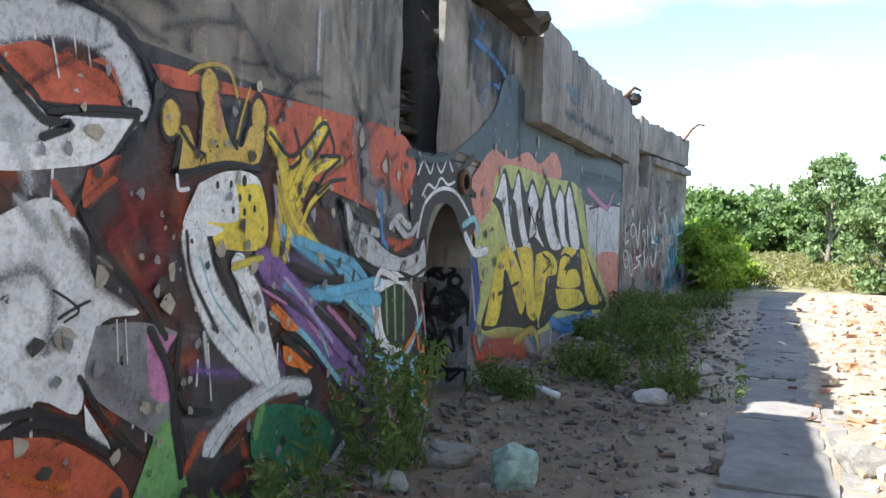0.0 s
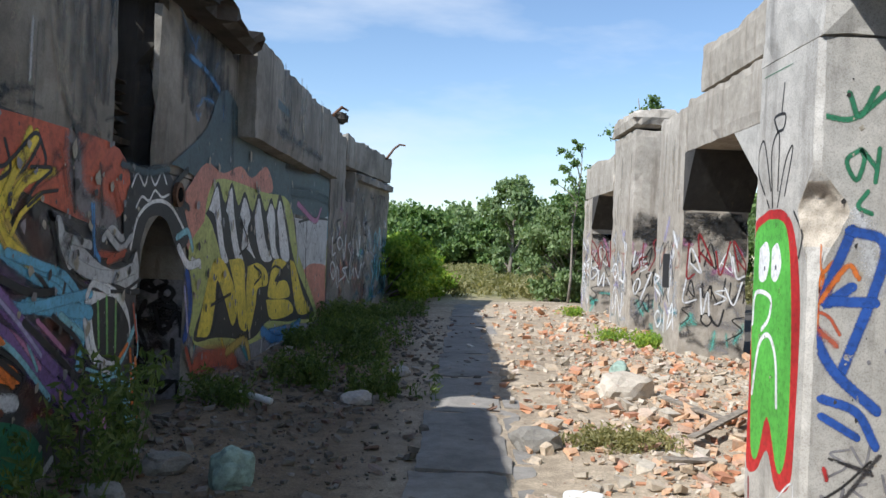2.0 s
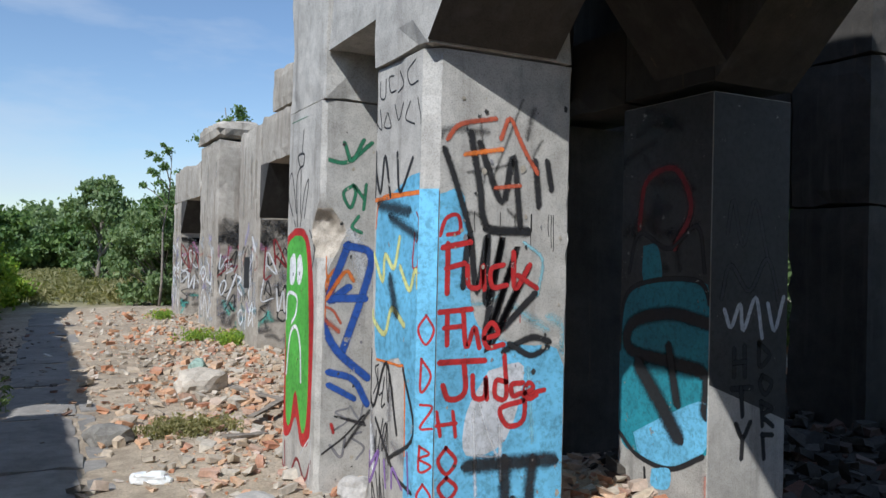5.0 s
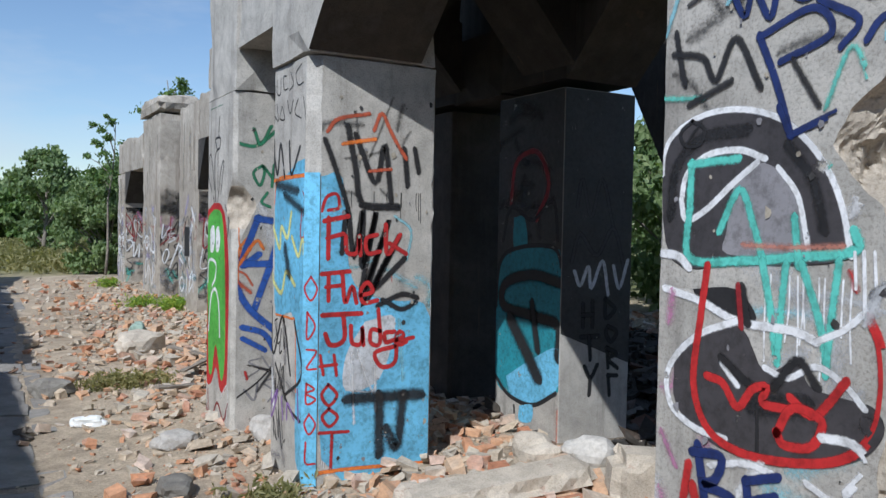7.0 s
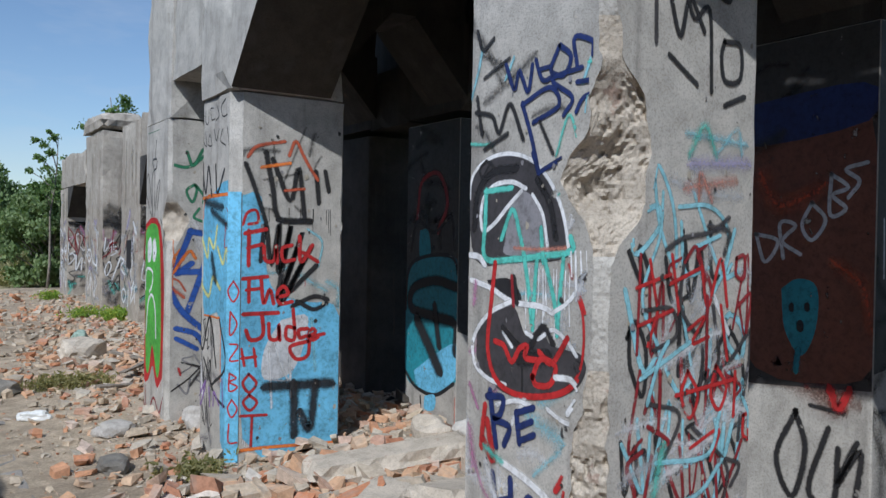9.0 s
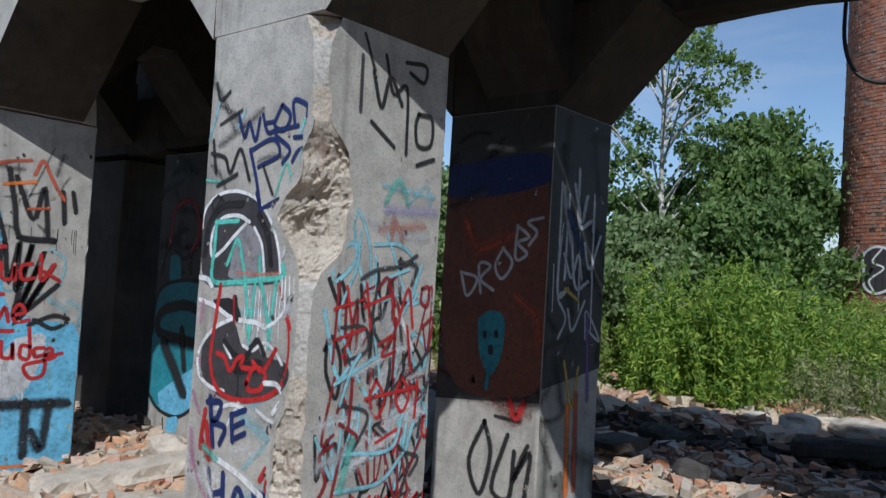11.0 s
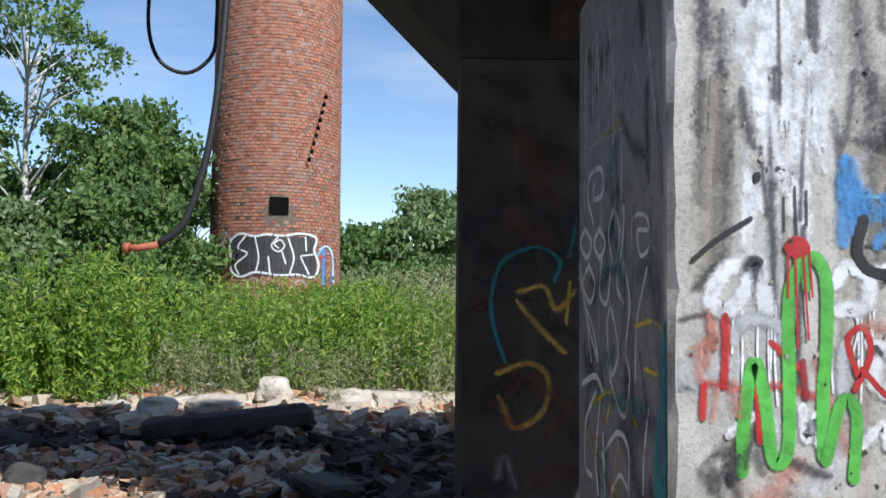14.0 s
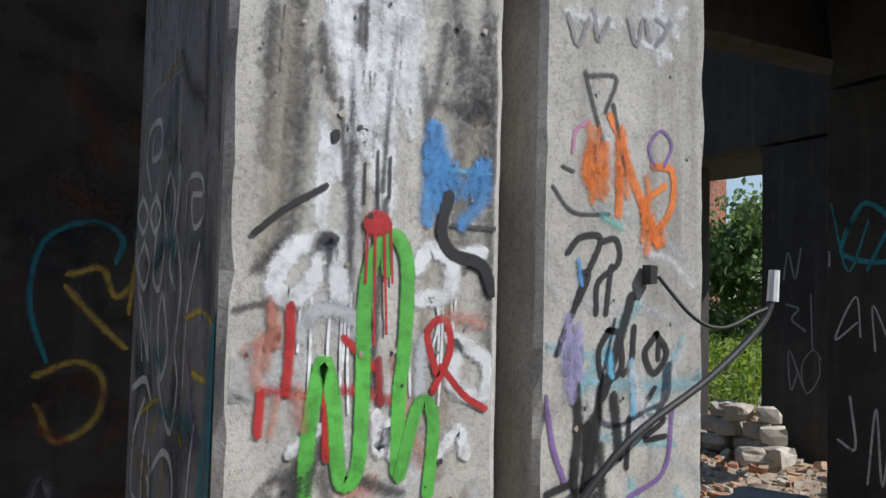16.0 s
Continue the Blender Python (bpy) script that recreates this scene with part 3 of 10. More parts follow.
# B1, B4 and B6 to B8 wear concrete darkened to stand for shade
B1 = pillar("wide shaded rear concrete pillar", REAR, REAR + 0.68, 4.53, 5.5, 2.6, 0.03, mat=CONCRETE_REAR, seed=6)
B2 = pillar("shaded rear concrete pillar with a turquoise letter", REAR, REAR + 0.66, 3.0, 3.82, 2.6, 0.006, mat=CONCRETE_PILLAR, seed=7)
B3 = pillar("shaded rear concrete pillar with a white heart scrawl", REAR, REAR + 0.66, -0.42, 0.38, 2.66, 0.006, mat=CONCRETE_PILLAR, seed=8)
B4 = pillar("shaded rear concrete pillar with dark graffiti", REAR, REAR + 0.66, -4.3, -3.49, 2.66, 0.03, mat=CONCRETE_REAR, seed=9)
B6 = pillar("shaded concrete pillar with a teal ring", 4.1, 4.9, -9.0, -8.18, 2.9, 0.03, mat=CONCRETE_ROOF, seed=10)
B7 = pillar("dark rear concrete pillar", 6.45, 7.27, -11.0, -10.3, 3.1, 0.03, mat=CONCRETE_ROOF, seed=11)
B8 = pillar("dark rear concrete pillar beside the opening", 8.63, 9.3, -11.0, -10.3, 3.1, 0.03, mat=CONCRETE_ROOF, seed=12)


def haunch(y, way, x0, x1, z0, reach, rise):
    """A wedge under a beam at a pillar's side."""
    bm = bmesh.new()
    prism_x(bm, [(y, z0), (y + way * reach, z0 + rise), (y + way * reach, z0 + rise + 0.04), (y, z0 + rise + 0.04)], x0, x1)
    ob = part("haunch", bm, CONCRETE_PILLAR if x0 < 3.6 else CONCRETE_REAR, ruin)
    ob.data.materials.append(CONCRETE_SHADE_BROWN)
    # front face pale, the rest dark: shade painted onto the underside
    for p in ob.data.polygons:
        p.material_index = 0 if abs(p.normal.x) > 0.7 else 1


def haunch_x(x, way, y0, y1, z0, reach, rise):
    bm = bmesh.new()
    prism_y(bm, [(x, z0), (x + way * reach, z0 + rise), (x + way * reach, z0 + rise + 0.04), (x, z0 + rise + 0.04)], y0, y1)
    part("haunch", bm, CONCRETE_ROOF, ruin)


F1 = FRONT + DEPTH
# front heads and beams
ruin_block("pillar_head", FRONT, F1, 4.36, 5.14, 2.562, 4.9, seed=30, crown=0.1)
ruin_block("lintel", FRONT + 0.01, F1, 3.56, 4.36, 2.86, 4.9, seed=31)
ruin_block("pillar_head", FRONT, F1 + 0.1, 2.88, 3.56, 2.582, 3.34, seed=32)
ruin_block("pillar_head", FRONT, F1, -0.62, 0.13, 2.602, 3.34, seed=33, chip=0.004)
ruin_block("pillar_head", FRONT, F1, -4.46, -3.88, 2.582, 3.34, seed=34, chip=0.004)
ruin_block("pillar_head", FRONT, F1, -5.02, -4.53, 2.582, 3.34, seed=35, chip=0.004)
ruin_block("front_beam", FRONT, F1, -0.6, 3.56, 3.342, 4.9, seed=36, crown=0.1)
ruin_block("front_beam", FRONT, F1, -4.46, -0.602, 3.342, 4.0, seed=36, crown=0.05)
ruin_block("front_beam", FRONT, F1, -9.5, -4.53, 3.342, 4.9, seed=37, crown=0.1)
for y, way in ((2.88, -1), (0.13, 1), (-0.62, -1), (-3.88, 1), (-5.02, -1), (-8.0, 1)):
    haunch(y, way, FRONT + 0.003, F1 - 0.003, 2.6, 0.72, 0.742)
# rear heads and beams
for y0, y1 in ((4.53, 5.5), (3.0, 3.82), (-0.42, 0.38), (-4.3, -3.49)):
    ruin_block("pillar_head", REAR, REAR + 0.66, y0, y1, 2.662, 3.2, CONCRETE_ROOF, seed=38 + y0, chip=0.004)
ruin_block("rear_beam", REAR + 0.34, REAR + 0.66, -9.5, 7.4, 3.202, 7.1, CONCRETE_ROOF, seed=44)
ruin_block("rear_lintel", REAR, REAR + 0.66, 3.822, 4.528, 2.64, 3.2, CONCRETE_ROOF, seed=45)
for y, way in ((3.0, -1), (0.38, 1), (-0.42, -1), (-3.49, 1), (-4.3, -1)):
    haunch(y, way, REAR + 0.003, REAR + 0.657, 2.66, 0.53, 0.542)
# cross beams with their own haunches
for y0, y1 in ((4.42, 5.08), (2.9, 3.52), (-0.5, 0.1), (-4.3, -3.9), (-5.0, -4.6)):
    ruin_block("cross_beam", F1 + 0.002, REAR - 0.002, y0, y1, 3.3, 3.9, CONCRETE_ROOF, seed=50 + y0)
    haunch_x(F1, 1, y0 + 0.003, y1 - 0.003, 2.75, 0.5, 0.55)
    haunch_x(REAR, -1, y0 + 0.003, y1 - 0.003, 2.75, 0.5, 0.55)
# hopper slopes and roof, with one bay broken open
# ceiling and inner beams use the concrete darkened for shade
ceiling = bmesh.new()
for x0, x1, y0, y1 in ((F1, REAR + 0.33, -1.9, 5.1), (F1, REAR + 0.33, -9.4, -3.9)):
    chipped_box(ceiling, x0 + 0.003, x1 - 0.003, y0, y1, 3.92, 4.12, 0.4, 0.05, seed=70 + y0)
tagged(part("ceiling", ceiling, CONCRETE_ROOF), "concrete ceiling of the ruin with a broken hole, darkened for shade", "ceiling", kind="structure")
# a third row of the frame, in the yard, its shade put into the colour
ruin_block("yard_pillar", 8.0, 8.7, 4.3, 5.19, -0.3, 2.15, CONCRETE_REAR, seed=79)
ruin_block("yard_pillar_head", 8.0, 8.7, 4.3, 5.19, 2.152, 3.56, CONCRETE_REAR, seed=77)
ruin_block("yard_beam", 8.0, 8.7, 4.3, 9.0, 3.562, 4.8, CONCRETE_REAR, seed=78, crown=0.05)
haunch(5.19, 1, 8.003, 8.697, 2.15, 0.8, 1.4)
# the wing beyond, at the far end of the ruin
# deepened to the south, out of view, to shade the pillar below
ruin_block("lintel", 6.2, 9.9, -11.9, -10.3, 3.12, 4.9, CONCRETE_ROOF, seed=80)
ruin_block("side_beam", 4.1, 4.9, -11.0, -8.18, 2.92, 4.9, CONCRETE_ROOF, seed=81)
ruin_block("side_wall", 9.32, 9.9, -11.0, -10.3, -0.3, 2.9, CONCRETE_WALL, seed=82)

# ==== the farther bunkers along the path ====
FAR_X = 4.28
far_ruin = tagged(new("far_bunker"), "farther concrete bunker front with a haunched opening", "ruin", kind="structure")


def bunker(name, x0, x1, y0, y1, z0, z1, **kw):
    bm = bmesh.new()
    chipped_box(bm, x0, x1, y0, y1, z0, z1, **kw)
    # rear and tunnel parts darkened: shade inside the openings put into the colour
    return part(name, bm, CONCRETE_ROOF if name.startswith(("rear", "tunnel")) else CONCRETE_FAR, far_ruin)


bunker("bunker_pillar", FAR_X, FAR_X + 0.95, 11.85, 13.25, -0.3, 3.62, crown=0.06, seed=90)
bunker("bunker_beam", FAR_X, FAR_X + 0.95, 8.6, 11.85, 2.92, 3.66, crown=0.05, seed=91)
bunker("upper_wall", FAR_X + 0.02, FAR_X + 0.6, 6.5, 11.34, 3.66, 4.27, crown=0.06, seed=92)
bunker("bunker_pillar", FAR_X, FAR_X + 0.95, 7.4, 8.6, -0.3, 3.66, seed=93)
bm = bmesh.new()
prism_x(bm, [(11.85, 2.12), (11.38, 2.92), (11.85, 2.92)], FAR_X + 0.002, FAR_X + 0.948)
# opening haunch in the concrete darkened for shade
part("haunch", bm, CONCRETE_ROOF, far_ruin)
bm = bmesh.new()
prism_x(bm, [(8.6, 1.95), (9.9, 2.92), (8.6, 2.92)], FAR_X + 0.002, FAR_X + 0.948)
part("haunch", bm, CONCRETE_PILLAR, far_ruin)
bunker("rear_pillar", FAR_X + 2.2, FAR_X + 2.9, 11.85, 13.0, -0.3, 3.4, seed=94)
bunker("rear_beam", FAR_X + 2.2, FAR_X + 2.9, 6.5, 11.85, 2.7, 3.6, seed=95)
bunker("tunnel_roof", FAR_X + 0.95, FAR_X + 2.2, 6.5, 13.0, 3.2, 3.5, seed=96)
bunker("tower", FAR_X, FAR_X + 0.8, 14.95, 16.75, -0.3, 3.72, crown=0.03, seed=97)
bunker("tower_cap", FAR_X - 0.06, FAR_X + 0.86, 14.9, 16.8, 3.74, 4.08, chip=0.06, crown=0.08, seed=98)
bunker("bunker_beam", FAR_X, FAR_X + 0.9, 16.77, 20.1, 2.72, 3.5, crown=0.06, seed=99)
bunker("bunker_pillar", FAR_X, FAR_X + 0.9, 19.05, 20.15, -0.3, 2.72, seed=100)
bm = bmesh.new()
prism_x(bm, [(19.05, 2.0), (18.3, 2.72), (19.05, 2.72)], FAR_X + 0.002, FAR_X + 0.9)
# darkened for shade like the other opening haunch
part("haunch", bm, CONCRETE_ROOF, far_ruin)


# ==== brick chimneys ====
BRICK_RED = per_piece("fired_brick", [(0.0, (0.30, 0.105, 0.06)), (0.3, (0.40, 0.15, 0.085)), (0.6, (0.46, 0.19, 0.11)), (0.85, (0.36, 0.2, 0.145)), (1.0, (0.24, 0.12, 0.09))], grain=14)
BRICK_SINGLE = per_piece("fired_brick_single", [(0.0, (0.30, 0.105, 0.06)), (0.3, (0.40, 0.15, 0.085)), (0.6, (0.46, 0.19, 0.11)), (0.85, (0.36, 0.2, 0.145)), (1.0, (0.24, 0.12, 0.09))], grain=14, island=False)
MORTAR = concrete("old_mortar", (0.40, 0.31, 0.255), (0.30, 0.22, 0.18), streaks=0.2)


def chimney(label, x, y, radius, height, window=None):
    """A round brick chimney: header bricks laid in courses round a mortar core."""
    root = tagged(new("brick_chimney"), label, "chimney")
    root.location = (x, y, float(ground_z(x, y)) - 0.1)
    bm = bmesh.new()
    tube(bm, [(0, 0, 0), (0, 0, height * 0.5), (0, 0, height)], radius - 0.012, radius * 0.955 - 0.012, 72)
    part("mortar_core", bm, MORTAR, root, smooth=True)
    rng = np.random.default_rng(int(x * 7))
    round_n, courses = int(math.tau * radius / 0.128), int(height / 0.077)
    a, k = np.meshgrid(np.arange(round_n), np.arange(courses), indexing="ij")
    a, k = a.ravel(), k.ravel()
    ang = (a + 0.5 * (k % 2)) * math.tau / round_n
    z = k * 0.077 + 0.004
    keep = rng.random(len(a)) > 0.012
    if window:
        wa, wz, ww, wh = window
        off = (ang - wa + math.pi) % math.tau - math.pi
        hole = (np.abs(off) * radius < ww / 2 + 0.1 * (z < wz)) & (z > wz - wh * 0.75 - 0.12 * np.sin(off * 40)) & (z < wz + wh / 2)
        keep &= ~hole
    ang, z = ang[keep], z[keep]
    if window:          # the bricks round the window, one by one
        off = (ang - wa + math.pi) % math.tau - math.pi
        near = np.argsort(np.hypot(off * radius, (z - wz) * 0.9))[:300]
        bm = bmesh.new()
        chipped_box(bm, -0.05, 0.0, -0.057, 0.057, 0.0, 0.064, 0.2, 0.004, seed=3)
        first = None
        for i in near:
            if first is None:
                first = ob = part("brick", bm, BRICK_SINGLE, root)
            else:
                ob = new("brick", first.data)
                ob.parent = root
            r = radius * (1 - 0.045 * z[i] / height) + rng.normal(0, 0.004)
            ob.matrix_basis = pose(r * math.cos(ang[i]), r * math.sin(ang[i]), z[i], 0, 0, math.degrees(ang[i]))
        rest = np.ones(len(ang), bool)
        rest[near] = False
        ang, z = ang[rest], z[rest]
    n = len(ang)
    r = radius * (1 - 0.045 * z / height) + rng.normal(0, 0.004, n)
    w = 0.057 / radius
    verts = np.zeros((n, 8, 3))
    for c, (da, dz, dr) in enumerate(((-1, 0, 1), (1, 0, 1), (1, 1, 1), (-1, 1, 1), (-1, 0, 0), (1, 0, 0), (1, 1, 0), (-1, 1, 0))):
        t, rr = ang + da * w + rng.normal(0, 0.002, n), r - (0 if dr else 0.05)
        verts[:, c] = np.stack([rr * np.cos(t), rr * np.sin(t), z + dz * 0.064 + rng.normal(0, 0.0015, n)], -1)
    base = np.arange(n)[:, None] * 8
    faces = np.concatenate([base + q for q in ([0, 1, 2, 3], [3, 2, 6, 7], [0, 4, 5, 1], [1, 5, 6, 2], [0, 3, 7, 4])], 0)
    ob = link_mesh("brickwork", verts.reshape(-1, 3), faces, BRICK_RED, root)
    tagged(ob, kind="stuff")
    return root


tower = chimney("round red brick chimney with a broken window, graffiti at its foot", 19.6, 0.40, 1.47, 14.0, (math.pi + 0.24, 3.25, 0.42, 0.5))
# the window's inside, a black sheet standing in for its shade
bm = bmesh.new()
wa = math.pi + 0.24
c, s = math.cos(wa), math.sin(wa)
for u, z in ((-0.2, 3.12), (0.2, 3.12), (0.2, 3.5), (-0.2, 3.5)):
    bm.verts.new((1.462 * c - u * s, 1.462 * s + u * c, z))
bm.verts.ensure_lookup_table()
bm.faces.new(bm.verts)
part("window_hole", bm, BLACK_HOLE, tower, "black broken window hole")
# a stepped row of corbel bricks up the side
for k in range(19):
    bm = bmesh.new()
    t = math.pi + 0.66 + 0.018 * k
    r = 1.45
    chipped_box(bm, -0.05, 0.055, -0.035, 0.035, -0.03, 0.045, 0.1, 0.006, seed=k)
    ob = part("corbel_brick", bm, BLACK_HOLE if k % 2 else BRICK_RED, tower)
    ob.matrix_basis = Matrix.Translation((r * math.cos(t), r * math.sin(t), 4.25 + 0.09 * k)) @ pose(0, 0, 0, 0, 0, math.degrees(t))
chimney("distant round red brick chimney seen through the ruin", 20.9, -22.3, 1.35, 12.0)


# ==== loose rubble ====
rng = np.random.default_rng(11)


def free_of_pillars(p):
    ok = np.ones(len(p), bool)
    for x0, x1, y0, y1 in ((2.77, 3.55, 4.38, 5.12), (2.77, 3.6, 2.91, 3.56), (2.77, 3.53, -0.6, 0.11), (2.77, 3.5, -4.44, -3.9), (2.77, 3.5, -5.0, -4.53),
                           (4.73, 5.4, -0.42, 0.38), (4.73, 5.4, 2.86, 3.55), (4.73, 5.4, 4.4, 5.1), (4.73, 5.4, -4.3, -3.55), (4.28, 5.2, 11.85, 13.25), (4.28, 5.1, 14.9, 16.8)):
        ok &= ~((p[:, 0] > x0) & (p[:, 0] < x1) & (p[:, 1] > y0) & (p[:, 1] < y1))
    return p[ok]


def scatter(n, x0, x1, y0, y1, lean=None):
    p = np.stack([rng.uniform(x0, x1, n), rng.uniform(y0, y1, n)], -1)
    if lean is not None:
        p = p[rng.random(n) < lean(p[:, 0], p[:, 1])]
    p = free_of_pillars(p)
    return np.concatenate([p, ground_z(p[:, 0], p[:, 1])[:, None]], 1)


def rubble(name, label, places, small, big, material):
    sizes = small + (big - small) * rng.random(len(places)) ** 4
    v, f = rocks(rng, places, sizes)
    tagged(link_mesh(name, v, f, material), label, "rubble", kind="stuff")


rubble("brick_rubble", "broken red brick and concrete bits over the sunlit ground",
       scatter(30000, 1.3, 5.4, 0.5, 20.5, lambda x, y: np.clip((x - 1.5) / 1.5, 0.04, 1) * np.clip(1.2 - y / 15, 0.16, 1)), 0.014, 0.125, RUBBLE)
rubble("brick_rubble", "broken brick and concrete heaped under the ruin", scatter(7000, 1.9, 4.5, -9.5, 2.5), 0.025, 0.2, RUBBLE)
# dark bits carry the ruin's shade in their colour, thinned on the sunlit strip
rubble("debris", "broken brick and concrete inside the ruin, darkened for shade", scatter(5000, 4.4, 6.4, -6.0, 2.5), 0.02, 0.15, SHADE_RUBBLE)
rubble("debris", "broken concrete and brick debris behind the ruin, darkened for shade", scatter(10000, 4.7, 9.8, -6.2, 9, lambda x, y: np.where((x > 6.4) & (x < 8.3) & (np.abs(y) < 2.2), 0.35, 1.0)), 0.025, 0.19, SHADE_RUBBLE)
rubble("debris", "pale concrete and brick debris at the meadow's edge", scatter(6500, 9.4, 13.2, -9, 9), 0.03, 0.24, RUBBLE)
rubble("debris", "red brick bits on the darkened floor behind the ruin", scatter(5200, 6.4, 8.6, -2.4, 2.6), 0.025, 0.16, RUBBLE)
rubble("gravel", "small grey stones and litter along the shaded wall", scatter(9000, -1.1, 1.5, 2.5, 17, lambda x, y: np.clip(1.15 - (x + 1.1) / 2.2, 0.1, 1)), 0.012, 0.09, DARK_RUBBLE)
rubble("gravel", "loose gravel in the far bay of the ruin", scatter(8000, 2.6, 9, -12, -5.2), 0.02, 0.12, RUBBLE)


def stone(label, x, y, sx, sy, sz, turn=0.0, seed=0, material=None, lift=0.0, tilt=0.0, category="stone"):
    """A broken lump of stone or concrete resting on the ground."""
    bm = bmesh.new()
    bmesh.ops.create_icosphere(bm, subdivisions=3, radius=1.0)
    for v in bm.verts:
        p = v.co.copy()
        q = Vector([math.copysign(abs(c) ** 0.78, c) for c in p])
        cut = 0.3 * noise.noise(p * 1.3 + Vector((seed, 0, 0))) + 0.07 * noise.noise(p * 4 + Vector((0, seed, 0)))
        v.co = Vector((q.x * sx, q.y * sy, q.z * sz)) * (0.88 + cut)
    ob = part("stone", bm, material or STONE)
    ob.matrix_basis = pose(x, y, float(ground_z(x, y)) + sz * 0.62 + lift, tilt, 0, turn)
    return tagged(ob, label, category)


def block(label, x, y, z, sx, sy, sz, rot=(0, 0, 0), seed=0, material=None, name="concrete_slab", chip=0.05, category="slab"):
    bm = bmesh.new()
    chipped_box(bm, -sx / 2, sx / 2, -sy / 2, sy / 2, -sz / 2, sz / 2, 0.07, chip, seed=seed)
    ob = part(name, bm, material or CONCRETE_BROKEN)
    ob.matrix_basis = pose(x, y, z, *rot)
    return tagged(ob, label, category)


MOSSY = plain("mint_painted_stone", (0.30, 0.40, 0.33), 0.9, grain=16, vary=0.5)
stone("pale stone with mint green paint on its top", -0.2, 5.25, 0.15, 0.12, 0.15, 20, 1, MOSSY)
stone("grey stone beside the shaded wall", -0.62, 5.35, 0.16, 0.12, 0.08, 50, 2, CONCRETE_WALL)
stone("grey stone beside the shaded wall", -0.75, 4.75, 0.14, 0.1, 0.05, 10, 3, CONCRETE_WALL)
stone("large broken concrete lump with pale blue paint", 2.85, 8.6, 0.34, 0.24, 0.16, 30, 4, CONCRETE_BROKEN)
stone("flat mint green painted stone behind the lump", 2.95, 9.35, 0.2, 0.12, 0.17, 70, 5, MOSSY)
stone("dark grey stone at the path's edge", 1.74, 6.5, 0.21, 0.16, 0.10, 20, 6, CONCRETE_WALL)
stone("white flat stone on the rubble", 1.9, 5.2, 0.15, 0.08, 0.05, -20, 7, WHITE_PLASTIC)
stone("grey stone in the rubble", 2.35, 4.3, 0.16, 0.12, 0.07, 10, 8)
stone("grey stone at the pillar's foot", 2.95, 4.1, 0.13, 0.12, 0.12, 40, 9)
stone("grey stone in the rubble", 2.15, 3.3, 0.17, 0.12, 0.07, 80, 10, CONCRETE_WALL)
stone("grey stone among the weeds", 0.25, 7.9, 0.16, 0.12, 0.08, 15, 11)
stone("grey stone among the weeds", 0.55, 9.6, 0.15, 0.12, 0.07, 75, 12)
stone("large white stone on the spoil behind the ruin", 11.7, -1.25, 0.36, 0.28, 0.22, 10, 13, CONCRETE_BROKEN)
stone("brown boulder on the spoil", 10.9, -0.7, 0.4, 0.28, 0.15, 70, 14, CONCRETE_BROKEN)
for k, (x, y, s) in enumerate(((17.4, 1.55, 0.5), (17.7, 0.9, 0.42), (17.2, 1.15, 0.34))):
    stone("pale broken block heaped at the chimney foot", x, y, s, s * 0.8, s * 0.75, 40 * k, 30 + k, CONCRETE_BROKEN)
for k, (x, y, s) in enumerate(((10.6, -0.1, 0.3), (10.9, 0.5, 0.22), (11.6, -2.3, 0.3), (12.1, -4.4, 0.34), (11.7, -4.9, 0.26), (10.2, 0.9, 0.25), (11.3, -0.2, 0.2))):
    stone("sunlit broken concrete lump at the meadow's edge", x, y, s, s * 0.75, s * 0.5, 50 * k, 40 + k, CONCRETE_BROKEN)
# these lumps take the concrete darkened for shade
stone("dark grey lump in the ruin's shade", 7.4, -0.2, 0.2, 0.17, 0.13, 20, 15, CONCRETE_REAR)
stone("dark grey lump in the ruin's shade", 8.6, 0.6, 0.26, 0.2, 0.14, 60, 16, CONCRETE_REAR)
stone("dark grey lump in the ruin's shade", 6.4, -1.2, 0.2, 0.16, 0.1, 35, 17, CONCRETE_REAR)
stone("pale lump by the far opening", 6.7, -9.6, 0.2, 0.15, 0.12, 35, 18, CONCRETE_BROKEN)
stone("pale lump by the far opening", 7.3, -9.9, 0.2, 0.2, 0.2, 5, 19, CONCRETE_BROKEN)
stone("grey mound of debris inside the ruin", 5.4, 1.5, 0.55, 0.5, 0.45, 0, 20, CONCRETE_WALL)
stone("grey lump inside the ruin", 4.5, 2.35, 0.22, 0.18, 0.14, 30, 21)
stone("brick-stained lump at the pillar's foot", 4.2, 2.55, 0.2, 0.16, 0.13, 80, 22, CONCRETE_BROKEN)
block("long broken concrete slab lying between two pillars", 3.62, 2.12, 0.16, 1.15, 0.34, 0.14, (6, -5, -10), 1, chip=0.07)
block("pale concrete block on the rubble", 4.3, 1.68, 0.25, 0.42, 0.3, 0.3, (4, 3, -30), 2)
block("broken concrete slab at the foot of the bay", 3.7, 1.35, 0.14, 0.8, 0.4, 0.12, (-5, 6, 15), 3, chip=0.07)
block("broken concrete slab at the foot of the bay", 3.2, 1.5, 0.12, 0.5, 0.35, 0.12, (4, -6, 40), 4, chip=0.06)
# this beam and the shaded slabs below have shade in their concrete colour
block("dark fallen beam in the ruin's shade", 9.3, -1.3, 0.26, 1.7, 0.3, 0.22, (0, -3, -62), 5, CONCRETE_ROOF, "fallen_beam", 0.05, "beam")
block("low concrete kerb at the meadow's edge", 12.1, -3.4, 0.12, 0.5, 1.9, 0.26, (2, 3, 14), 6, CONCRETE_BROKEN, "kerb_block", 0.08, "kerb")
